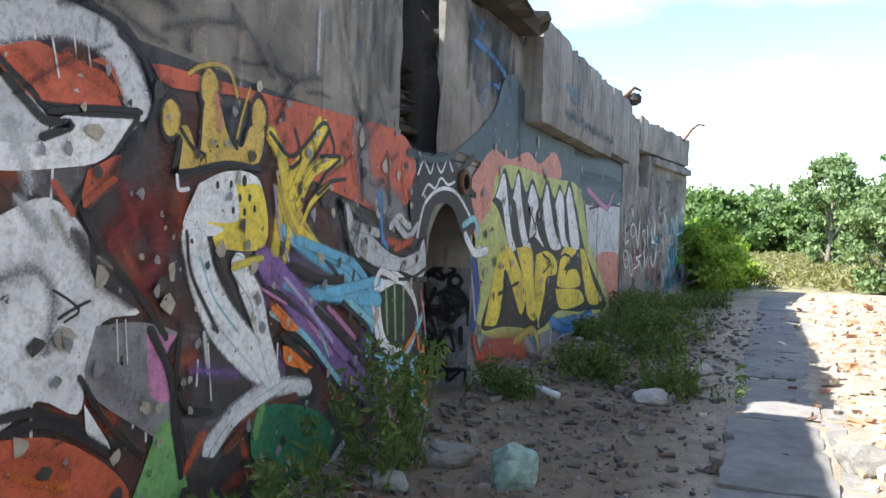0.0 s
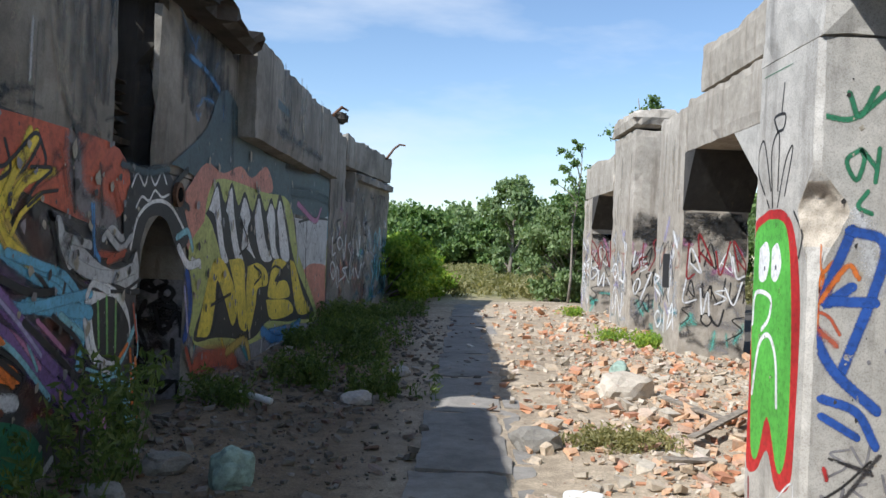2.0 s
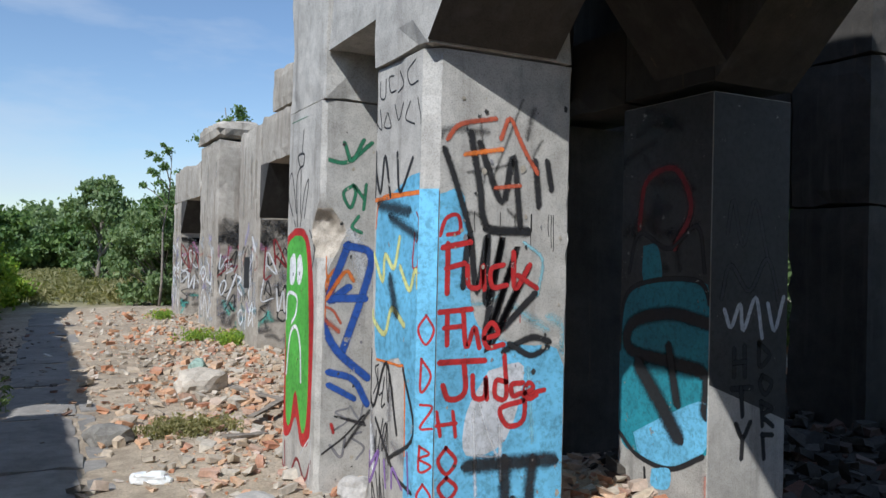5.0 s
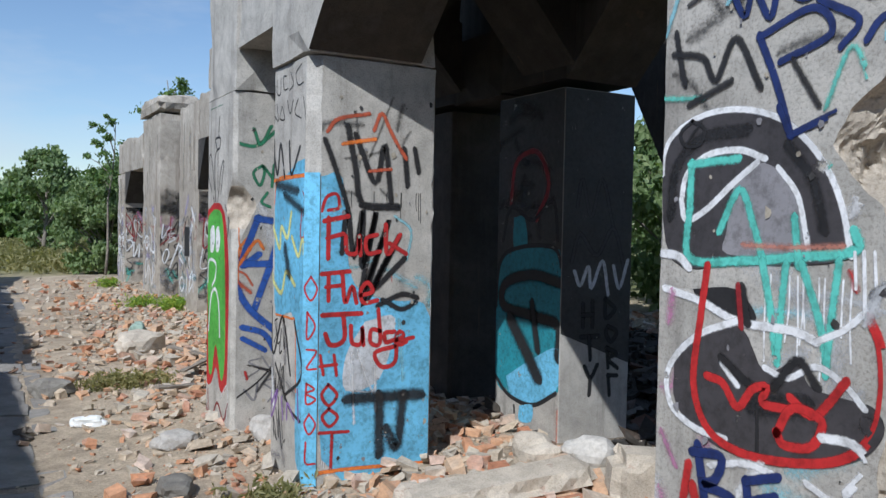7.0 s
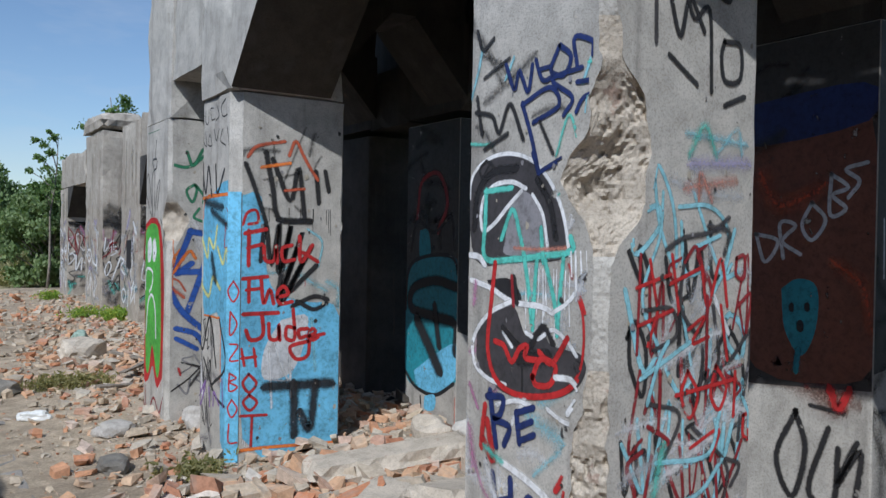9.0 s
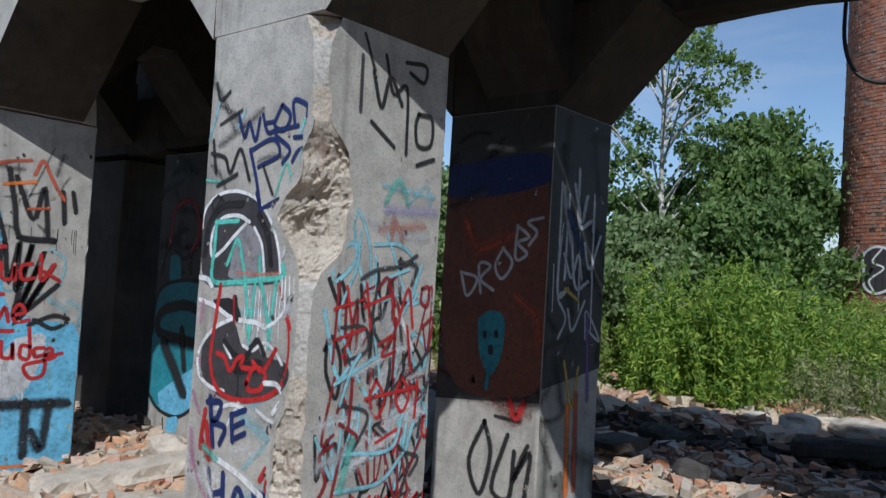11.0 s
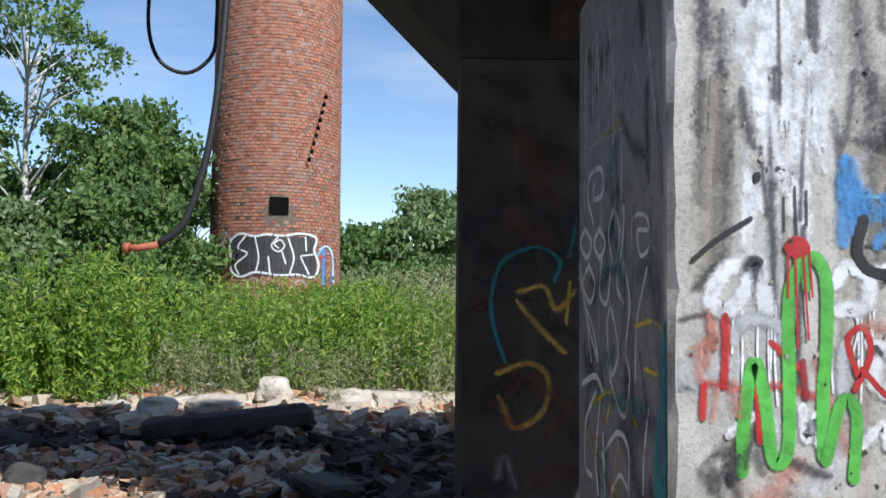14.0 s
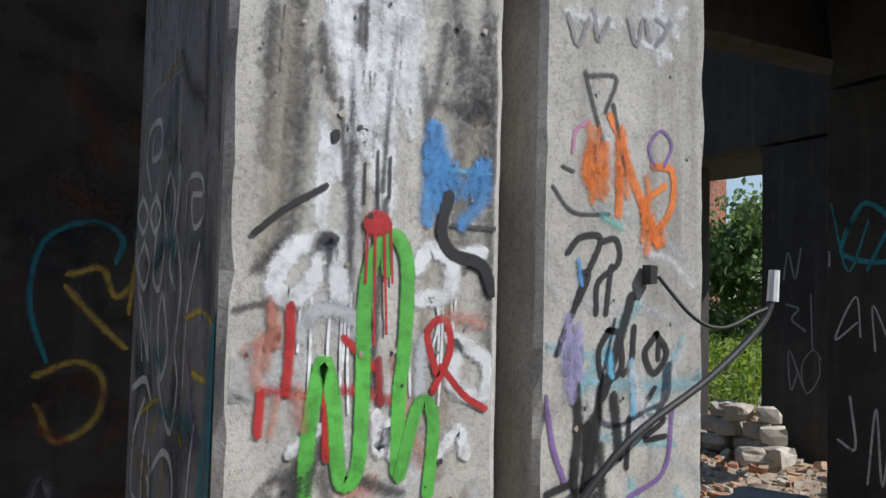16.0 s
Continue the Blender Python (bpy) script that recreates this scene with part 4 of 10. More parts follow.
block("broken slab in the ruin's shade", 6.9, -2.6, 0.2, 0.8, 0.4, 0.1, (5, 4, 30), 7, CONCRETE_REAR)
block("broken slab in the ruin's shade", 7.6, 0.6, 0.22, 0.6, 0.4, 0.1, (-8, 4, 60), 8, CONCRETE_REAR)
for k in range(11):
    layer = k // 4
    block("broken pale masonry block in a heap by the far pillars", 6.55 + 0.24 * (k % 4) + 0.1 * layer, -9.7 - 0.06 * (k % 3), 0.16 + 0.16 * layer, 0.26 - 0.02 * (k % 3), 0.22, 0.16, (4 * (k % 3) - 4, 3, 23 * k % 50), 60 + k, CONCRETE_BROKEN, "masonry_block", 0.04, "block")
block("low block beside the far pillar", 5.3, -8.0, 0.1, 0.5, 0.9, 0.24, (0, 0, 25), 10, CONCRETE_WALL)
block("weathered grey board lying on rubble", 3.2, 7.5, 0.17, 0.85, 0.09, 0.03, (3, 2, -68), 11, WOOD, "board", 0.01, "board")
block("weathered grey board lying across another", 3.17, 6.75, 0.2, 0.95, 0.09, 0.03, (-4, -5, 48), 12, WOOD, "board", 0.01, "board")
block("short weathered board on rubble", 2.7, 5.9, 0.12, 0.4, 0.08, 0.03, (5, 4, 20), 13, WOOD, "board", 0.01, "board")
bm = bmesh.new()
tube(bm, [(-0.72, 7.5, 0.13), (-0.56, 7.38, 0.13), (-0.4, 7.25, 0.12)], 0.028, sides=12)
tagged(part("plastic_pipe", bm, WHITE_PLASTIC, smooth=True), "short white plastic pipe lying on gravel", "pipe")

# ==== hanging hoses and iron ====
hose = tagged(new("hose"), "black rubber hose hanging from the beam, orange rusty end", "hose")
bm = bmesh.new()
line = [Vector(p) for p in curve_points([(3.1, -2.86, 3.5), (3.1, -2.86, 2.9), (3.1, -2.85, 2.4), (3.1, -2.82, 2.0), (3.1, -2.76, 1.76), (3.1, -2.69, 1.69)], 6)]
tube(bm, line, 0.0095, sides=10)
part("rubber_tube", bm, RUBBER, hose, smooth=True)
bm = bmesh.new()
tube(bm, [(3.1, -2.69, 1.69), (3.1, -2.64, 1.68), (3.1, -2.612, 1.68)], 0.0095, 0.0095, sides=10)
tube(bm, [(3.1, -2.615, 1.68), (3.1, -2.60, 1.681)], 0.014, 0.013, sides=10)
part("hose_end", bm, ORANGE_END, hose, "orange rusted hose end", smooth=True)
loop = tagged(new("cable_loop"), "thin black cable loop hanging under the rear beam", "cable")
bm = bmesh.new()
tube(bm, [Vector(p) for p in curve_points([(5.39, -1.80, 3.3), (5.39, -1.80, 3.0), (5.39, -1.87, 2.82), (5.39, -2.02, 2.76), (5.39, -2.15, 2.86), (5.39, -2.17, 3.05), (5.39, -2.17, 3.3)], 6)], 0.011, sides=8)
part("cable", bm, RUBBER, loop, smooth=True)
lamp_hose = tagged(new("hose"), "thick black hose with a pale steel coupling on the pillar", "hose")
bm = bmesh.new()
tube(bm, [Vector(p) for p in curve_points([(2.6, -4.28, 1.1), (2.6, -4.44, 1.13), (2.6, -4.62, 1.29), (2.6, -4.82, 1.4), (2.6, -4.96, 1.5), (2.6, -5.0, 1.56)], 6)], 0.0075, sides=10)
part("rubber_tube", bm, RUBBER, lamp_hose, smooth=True)
bm = bmesh.new()
tube(bm, [(2.6, -5.0, 1.555), (2.6, -5.005, 1.62)], 0.012, 0.011, sides=8)
part("coupling", bm, WHITE_PLASTIC, lamp_hose, "pale steel coupling")
bm = bmesh.new()
tube(bm, [Vector(p) for p in curve_points([(2.7, -4.78, 1.6), (2.62, -4.80, 1.52), (2.6, -4.86, 1.5), (2.6, -4.95, 1.53), (2.6, -5.0, 1.545)], 6)], 0.004, sides=8)
part("thin_cable", bm, RUBBER, lamp_hose, smooth=True)
bm = bmesh.new()
chipped_box(bm, 2.735, 2.768, -4.82, -4.79, 1.58, 1.63, 0.1, 0.004)
part("bracket", bm, RUBBER, lamp_hose, "dark steel bracket")
for x, pts in ((WALL_X + 0.1, [(0, 14.7, 3.68), (0.12, 14.9, 3.86), (0.2, 15.1, 3.84)]), (WALL_X + 0.65, [(0, 19.9, 3.5), (0.15, 20.2, 3.78), (0.28, 20.3, 3.9), (0.42, 20.3, 3.88)])):
    bm = bmesh.new()
    tube(bm, [(x + a, b, c) for a, b, c in pts], 0.035, 0.02, sides=6)
    tagged(part("rebar", bm, RUST), "bent rusty reinforcing bar sticking out of the wall top", "rebar")
bm = bmesh.new()
tube(bm, [(WALL_X - 0.08, 6.98, 1.8), (WALL_X + 0.045, 6.98, 1.8)], 0.1, sides=20)
hub = tagged(part("pipe_socket", bm, RUST), "round rusty pipe socket set in the wall", "pipe")
# black disc in place of the bore's shaded inside
bm = bmesh.new()
tube(bm, [(WALL_X + 0.046, 6.98, 1.8), (WALL_X + 0.05, 6.98, 1.8)], 0.06, sides=20)
part("bore", bm, BLACK_HOLE, hub, "black pipe bore")
for k in range(9):          # board-marked layers at the recess foot
    z = 1.97 + k * 0.075
    wall_block("board_layer", WALL_X - 0.5, WALL_X - 0.27 + 0.03 * ((k * 7) % 3), 5.80, 6.598, z, z + 0.06, CONCRETE_SHADE_BROWN, chip=0.04, seed=210 + k)


# ==== plants ====
def herbs(name, label, places, height, leaves, leaf, material, spread=0.25, seed=1, stems=True, category="weeds"):
    """Upright weeds: stems with leaves all the way up, one mass."""
    r = np.random.default_rng(seed)
    n = len(places)
    h = height * r.uniform(0.55, 1.2, n)
    lean = r.normal(0, spread, (n, 2))
    t = r.uniform(0.05, 1, (n, leaves))
    c = np.zeros((n, leaves, 3))
    side = r.normal(0, 1, (n, leaves, 2)) * (leaf * 0.9)
    c[..., 0] = places[:, 0, None] + lean[:, 0, None] * h[:, None] * t ** 1.5 + side[..., 0]
    c[..., 1] = places[:, 1, None] + lean[:, 1, None] * h[:, None] * t ** 1.5 + side[..., 1]
    c[..., 2] = places[:, 2, None] + h[:, None] * t
    v, f = leaf_cloud(r, c.reshape(-1, 3), leaf, 0.5, 0.32)
    if stems:
        w = 0.004 + 0.002 * height
        b = np.stack([places + [w, 0, -0.03], places - [w, 0, 0.03], np.stack([places[:, 0] + lean[:, 0] * h, places[:, 1] + lean[:, 1] * h, places[:, 2] + h], -1)], 1)
        k = len(v) + np.arange(n)[:, None] * 3
        v, f = np.concatenate([v, b.reshape(-1, 3)]), np.concatenate([f, k + [0, 1, 2]])
    return tagged(link_mesh(name, v, f, material), label, category, kind="stuff")


def spots(n, x0, x1, y0, y1, seed, clump=0.0):
    r = np.random.default_rng(seed)
    if clump:
        k = max(1, n // 40)
        cx, cy = r.uniform(x0, x1, k), r.uniform(y0, y1, k)
        i = r.integers(0, k, n)
        x, y = cx[i] + r.normal(0, clump, n), cy[i] + r.normal(0, clump, n)
    else:
        x, y = r.uniform(x0, x1, n), r.uniform(y0, y1, n)
    return np.stack([x, y, ground_z(x, y)], -1)


herbs("weeds", "dark green weeds growing along the shaded wall", spots(130, -0.5, 0.45, 7.3, 10.6, 1, 0.2), 0.32, 26, 0.034, LEAF_WEED, 0.35, 1)
herbs("weeds", "low green weeds at the foot of the wall", spots(120, -1.0, -0.4, 6.6, 14, 2, 0.15), 0.26, 24, 0.032, LEAF_WEED, 0.4, 2)
herbs("weeds", "rank weeds beside the far wall", spots(260, -0.9, 0.5, 11, 19.5, 3, 0.25), 0.36, 24, 0.04, LEAF_WEED, 0.35, 3)
herbs("tall_weed", "feathery mugwort growing against the painted wall", spots(20, -1.05, -0.72, 4.3, 5.5, 4), 0.66, 60, 0.034, LEAF_WEED, 0.22, 4)
herbs("tall_weed", "feathery mugwort growing against the painted wall", spots(18, -1.05, -0.7, 3.2, 4.3, 5), 0.36, 50, 0.034, LEAF_WEED, 0.25, 5)
herbs("grass_tuft", "small dry green tufts in the brick rubble", spots(110, 1.6, 3.4, 4.5, 10, 6, 0.12), 0.12, 12, 0.03, LEAF_DRY, 0.5, 6)
herbs("grass_tuft", "small green tufts at the pillar feet", spots(40, 2.3, 2.75, 1.6, 2.9, 7, 0.1), 0.11, 12, 0.03, LEAF_DRY, 0.5, 7)
herbs("grass_tuft", "small green tufts by the far bunkers", spots(160, 3.4, 4.3, 9, 19, 8, 0.12), 0.2, 16, 0.035, LEAF_BUSH, 0.5, 8)
herbs("meadow", "tall green herbs of the meadow behind the ruin", spots(3600, 13.0, 19.0, -13, 10, 9, 0.5), 1.35, 26, 0.055, LEAF_MEADOW, 0.12, 9)
herbs("meadow", "bright green shoots standing in the meadow", spots(1500, 12.7, 15.5, -6.5, 2.5, 19, 0.45), 1.45, 34, 0.05, LEAF_SHOOT, 0.10, 19)
herbs("meadow", "grey-green seeding grass of the meadow", spots(5200, 15.5, 32, -22, 16, 10), 1.95, 22, 0.07, LEAF_SEED, 0.12, 10)
herbs("meadow", "dry grey stalks at the meadow's edge", spots(1500, 12.0, 13.6, -7.5, 0.5, 11, 0.35), 0.75, 24, 0.032, LEAF_SEED, 0.3, 11)
herbs("tall_weed", "bright green saplings at the meadow's edge", spots(190, 11.6, 12.9, 0.9, 3.0, 12, 0.28), 1.75, 95, 0.05, LEAF_SHOOT, 0.12, 12)
herbs("tall_weed", "green weeds beside the saplings at the meadow's edge", spots(120, 11.4, 13.0, 2.6, 4.8, 22, 0.4), 1.0, 70, 0.05, LEAF_MEADOW, 0.2, 22)
herbs("meadow", "dry grass beyond the path's end", spots(2600, -4, 12, 23.5, 40, 13), 0.55, 12, 0.10, LEAF_DRY, 0.3, 13)
herbs("meadow", "green grass beside the far opening", spots(1500, 8.6, 18, -22, -11.5, 14), 0.9, 22, 0.07, LEAF_MEADOW, 0.15, 14)


def tree(label, x, y, height, crown_r, crown_from, leaf=0.09, clumps=60, per=170, leaf_mat=None, bark=None, trunk_r=0.09, seed=1, loose=0.34, name="tree"):
    """A tree: tapered trunk, limbs to the clumps, and a ragged crown of leaves."""
    r = np.random.default_rng(seed)
    root = tagged(new(name), label, "tree" if name == "tree" else "bush")
    z0 = float(ground_z(x, y)) - 0.05
    root.location = (x, y, z0)
    lean = r.normal(0, 0.03, 2)
    spine = [(lean[0] * k * height / 6 + r.normal(0, 0.03), lean[1] * k * height / 6 + r.normal(0, 0.03), height * 0.94 * k / 6) for k in range(7)]
    bm = bmesh.new()
    tube(bm, spine, trunk_r, trunk_r * 0.2, 8)
    cz = r.uniform(0, 1, clumps) ** 0.85
    wide = crown_r * np.sin(np.pi * (0.12 + 0.84 * cz)) ** 0.7 * r.uniform(0.4, 1.3, clumps)
    ang = r.uniform(0, math.tau, clumps)
    centres = np.stack([np.cos(ang) * wide, np.sin(ang) * wide, height * (crown_from + (1 - crown_from) * cz)], -1)
    for c in centres[::2]:
        start = max(0.1 * height, c[2] - 0.9 * math.hypot(c[0], c[1]) - 0.1)
        k = min(5, int(start / (height * 0.94) * 6))
        base = Vector(spine[k]).lerp(Vector(spine[k + 1]), start / (height * 0.94) * 6 - k)
        tube(bm, [base, base.lerp(Vector(c), 0.55) + Vector((0, 0, 0.04 * height * 0.3)), Vector(c)], trunk_r * 0.34, 0.008, 5, False)
    part("trunk", bm, bark or BARK, root, smooth=True)
    size = crown_r * loose * 0.8 * r.uniform(0.4, 1.25, clumps)
    i = np.repeat(np.arange(clumps), int(per * 1.25))
    p = centres[i] + r.normal(0, 1, (len(i), 3)) * size[i][:, None] * [0.62, 0.62, 0.42]
    p = p[p[:, 2] > 0.08]
    v, f = leaf_cloud(r, p, leaf * 0.78, 0.4, 0.6)
    link_mesh("crown", v, f, leaf_mat or LEAF_TREE, root)
    return root


tree("airy tall birch with a pale trunk behind the ruin", 16.0, 4.15, 7.6, 1.6, 0.42, 0.075, 60, 95, LEAF_TREE, BIRCH, 0.085, 21, 0.24)
tree("dense dark green shrubby tree in the meadow", 17.6, 5.2, 3.7, 1.3, 0.08, 0.10, 80, 170, LEAF_TREE, seed=22)
tree("dense dark green shrubby tree in the meadow", 18.2, 3.2, 5.2, 1.5, 0.08, 0.10, 80, 170, LEAF_TREE, seed=23)
tree("rounded green shrub before the chimney", 15.4, 2.3, 3.3, 1.2, 0.08, 0.085, 70, 170, LEAF_TREE, seed=24)
tree("leafy green shrub at the meadow's edge", 14.4, 4.0, 2.9, 1.2, 0.08, 0.085, 70, 170, LEAF_SILVER, seed=25)
tree("slim green tree behind the meadow shrubs", 21.5, 4.2, 5.4, 1.3, 0.15, 0.10, 60, 150, LEAF_TREE, seed=26)
for k, (x, y, h) in enumerate(((34, -0.6, 3.6), (35, -2.6, 5.4), (37, -4.9, 5.8), (33, -7.2, 4.6), (38, 1.2, 3.6), (36, -12.0, 6.0), (40, -16, 8.0), (40, 8.5, 6.5), (44, 14, 8))):
    tree("distant green poplar at the meadow's far side", x, y, h, 2.0, 0.08, 0.17, 60, 120, LEAF_SILVER if k % 3 else LEAF_TREE, seed=30 + k)
for k, (x, y, h) in enumerate(((12.6, 8.6, 4.2), (16, 12, 5.0), (20, 9.5, 3.2), (14.5, 16.5, 4.6), (22, 17, 6), (11.5, 13, 3.6), (19, -17, 4.2), (25, -33.5, 5.5), (13.3, -17.3, 3.2))):
    tree("green tree beside the ruin", x, y, h, 1.8, 0.06, 0.11, 70, 150, LEAF_TREE if k % 2 else LEAF_SILVER, seed=45 + k)
tree("bright green bush at the wall's end", -0.1, 21.4, 1.6, 0.8, 0.04, 0.075, 70, 180, LEAF_BUSH, seed=60, name="bush")
tree("dark green bush at the wall's end", -0.5, 20.6, 1.5, 0.8, 0.04, 0.07, 50, 180, LEAF_BUSH, seed=61, name="bush")
tree("bright green bush at the wall's end", 0.25, 23.4, 1.2, 0.7, 0.04, 0.075, 50, 180, LEAF_BUSH, seed=62, name="bush")
tree("silvery green shrub beside the far bunkers", 4.5, 23.4, 3.0, 1.0, 0.05, 0.085, 80, 170, LEAF_SILVER, seed=63)
tree("silvery green shrub beside the far bunkers", 5.8, 24.5, 3.6, 1.5, 0.05, 0.085, 80, 170, LEAF_SILVER, seed=64)
tree("silvery green shrub beside the far bunkers", 8.0, 25.5, 3.7, 1.6, 0.05, 0.09, 80, 170, LEAF_SILVER, seed=65)
tree("slim poplar behind the shrubs", 3.4, 31, 3.9, 1.0, 0.08, 0.11, 50, 150, LEAF_SILVER, seed=66)
tree("thin young tree behind the bunker tower", 5.35, 19.0, 5.3, 0.6, 0.5, 0.06, 26, 60, LEAF_TREE, seed=67, trunk_r=0.05)
tree("thin young tree behind the bunker tower", 4.2, 21.8, 4.4, 0.45, 0.5, 0.06, 20, 50, LEAF_TREE, seed=68, trunk_r=0.04)
for k, (x, y, h) in enumerate(((-0.5, 44, 4.0), (1.8, 46, 4.3), (3.8, 45, 3.9), (-3, 47, 4.2), (6.5, 48, 4.4), (9, 46, 4.6), (12, 44, 4.6), (-7, 50, 5), (16, 40, 5.5), (-12, 55, 6))):
    tree("distant rounded green tree beyond the field", x, y, h * 0.74, 1.9, 0.1, 0.17, 60, 130, LEAF_SILVER if k % 2 else LEAF_TREE, seed=70 + k)


# ==== spray paint ====
def spray_paint(name, colour):
    """A coat of paint: opaque in a stroke's middle, dusty towards its rim (the stroke's own u gives how dusty), flaked here and there."""
    m, n, l, b = nodes_of(name + "_spray_paint")
    uv = n.new("ShaderNodeUVMap")
    uv.uv_map = "stroke"
    xy = n.new("ShaderNodeSeparateXYZ")
    l.new(uv.outputs["UV"], xy.inputs["Vector"])
    geo = n.new("ShaderNodeNewGeometry").outputs["Position"]
    grit, flake = noise_node(n, l, geo, 90.0, 3, 0.7), noise_node(n, l, geo, 9.0, 6, 0.75)

    def math_node(op, a, c, d=None):
        k = n.new("ShaderNodeMath")
        k.operation = op
        for s, v in zip(k.inputs, (a, c, d)):
            if v is not None:
                if isinstance(v, (int, float)):
                    s.default_value = v
                else:
                    l.new(v, s)
        return k.outputs[0]

    rim = math_node("SUBTRACT", 1.0, math_node("ABSOLUTE", xy.outputs["Y"], 0.0))
    rim = math_node("ADD", rim, math_node("MULTIPLY", math_node("SUBTRACT", grit, 0.5), math_node("MULTIPLY", xy.outputs["X"], 1.7)))
    cover = math_node("DIVIDE", rim, math_node("ADD", xy.outputs["X"], 0.02))
    step = n.new("ShaderNodeClamp")
    l.new(math_node("POWER", math_node("MAXIMUM", cover, 0.0), 1.5), step.inputs["Value"])
    gone = ramp_node(n, l, flake, [(0.33, (0, 0, 0)), (0.37, (1, 1, 1))])
    bw = n.new("ShaderNodeRGBToBW")
    l.new(gone, bw.inputs["Color"])
    thin = math_node("SUBTRACT", 1.0, math_node("MULTIPLY", math_node("MULTIPLY", xy.outputs["X"], xy.outputs["X"]), 0.45))
    l.new(math_node("MULTIPLY", math_node("MULTIPLY", step.outputs[0], thin), bw.outputs[0]), b.inputs["Alpha"])
    tone = ramp_node(n, l, noise_node(n, l, geo, 3.0, 5, 0.7), [(0.3, (0.7, 0.7, 0.7)), (0.62, (1.1, 1.1, 1.1))])
    dirt = ramp_node(n, l, noise_node(n, l, geo, 26.0, 5, 0.75), [(0.36, (0.5, 0.49, 0.47)), (0.54, (1.06, 1.06, 1.06))])
    l.new(mix_node(n, l, mix_node(n, l, colour, tone, 1.0, "MULTIPLY"), dirt, 0.7, "MULTIPLY"), b.inputs["Base Color"])
    b.inputs["Roughness"].default_value = 0.62
    bump_node(n, l, flake, b, 0.25, 0.006)
    return m


# one dark tone is both wall grime and painted shade on rear pillars
COLOURS = {
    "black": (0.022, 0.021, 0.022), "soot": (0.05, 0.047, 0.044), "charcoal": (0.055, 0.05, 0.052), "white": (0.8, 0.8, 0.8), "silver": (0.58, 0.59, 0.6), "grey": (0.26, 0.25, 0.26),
    "red": (0.50, 0.025, 0.025), "dark_red": (0.27, 0.02, 0.025), "rust": (0.54, 0.11, 0.05), "orange": (0.85, 0.22, 0.035), "gold": (0.62, 0.43, 0.09), "yellow": (0.82, 0.64, 0.07), "pale_yellow": (0.74, 0.74, 0.28),
    "green": (0.11, 0.45, 0.065), "leaf_green": (0.20, 0.42, 0.14), "dark_green": (0.035, 0.20, 0.10), "lime": (0.50, 0.54, 0.17), "turquoise": (0.14, 0.60, 0.50), "cyan": (0.30, 0.62, 0.70), "teal": (0.03, 0.26, 0.32),
    "sky_blue": (0.17, 0.50, 0.72), "blue": (0.03, 0.10, 0.40), "mid_blue": (0.10, 0.32, 0.66), "navy": (0.015, 0.03, 0.13), "slate": (0.06, 0.10, 0.115), "purple": (0.24, 0.13, 0.36), "lavender": (0.46, 0.42, 0.66),
    "pink": (0.58, 0.24, 0.42), "salmon": (0.62, 0.26, 0.19), "brown": (0.17, 0.06, 0.035), "stain": (0.42, 0.37, 0.29)}
PAINTS = {k: spray_paint(k, c) for k, c in COLOURS.items()}
COATS, DECKS = {}, {}


def flat(origin, right, out, lo, hi, owner, key):
    """A painted face: a place from (u, v, height over it), with its bounds."""
    o, r, w = Vector(origin), Vector(right), Vector(out)
    return {"at": lambda u, v, h: o + r * u + Vector((0, 0, v)) + w * h, "lo": lo, "hi": hi, "owner": owner, "key": key}


def coat_of(face, colour):
    key = (face["key"], colour)
    if key not in COATS:
        COATS[key] = ([], [], [], face["owner"], [])
    DECKS[face["key"]] = DECKS.get(face["key"], 0.001) + 0.000022
    return COATS[key], DECKS[face["key"]]


def held(face, p):
    return np.clip(p, face["lo"], face["hi"])


def stroke(face, colour, width, soft, *pts, straight=False):
    """One pull of the can along points, (width in metres)."""
    soft = 0.16 + 0.84 * soft
    width *= 1 + 0.32 * soft
    line = [np.array(p, float) for p in pts]
    line = line if straight else curve_points(line, 6)
    line = [held(face, p) for p in line]
    (verts, faces, uvs, _, lost), h = coat_of(face, colour)
    rows = []
    first, last = line[0], line[-1]
    lead = line[1] - first if np.hypot(*(line[1] - first)) > 1e-6 else np.array([0.0, 1e-3])
    tail = last - line[-2] if np.hypot(*(last - line[-2])) > 1e-6 else np.array([0.0, 1e-3])
    lead, tail = lead / np.hypot(*lead), tail / np.hypot(*tail)
    # rounded ends
    caps = ((0.5, 0.15), (0.43, 0.5), (0.28, 0.83), (0.12, 0.97))
    run = [(first - lead * width * o, lead, w) for o, w in caps]
    for k, p in enumerate(line):
        d = line[min(k + 1, len(line) - 1)] - line[max(k - 1, 0)]
        n = np.hypot(*d)
        run.append((p, d / n if n > 1e-6 else lead, 1.0))
    run += [(last + tail * width * o, tail, w) for o, w in caps[::-1]]
    for p, d, wide in run:
        side = np.array([-d[1], d[0]]) * width * 0.5 * wide
        rows.append(len(verts))
        for s in (-1, 0, 1):
            q = held(face, p + side * s)
            if "gone" in face and face["gone"](q[0], q[1]):
                lost.append(len(verts))
            verts.append(face["at"](q[0], q[1], h))
            uvs.append((soft, s if s else 1.0 - wide))
    for a, b in zip(rows, rows[1:]):
        faces.append((a, b, b + 1, a + 1))
        faces.append((a + 1, b + 1, b + 2, a + 2))


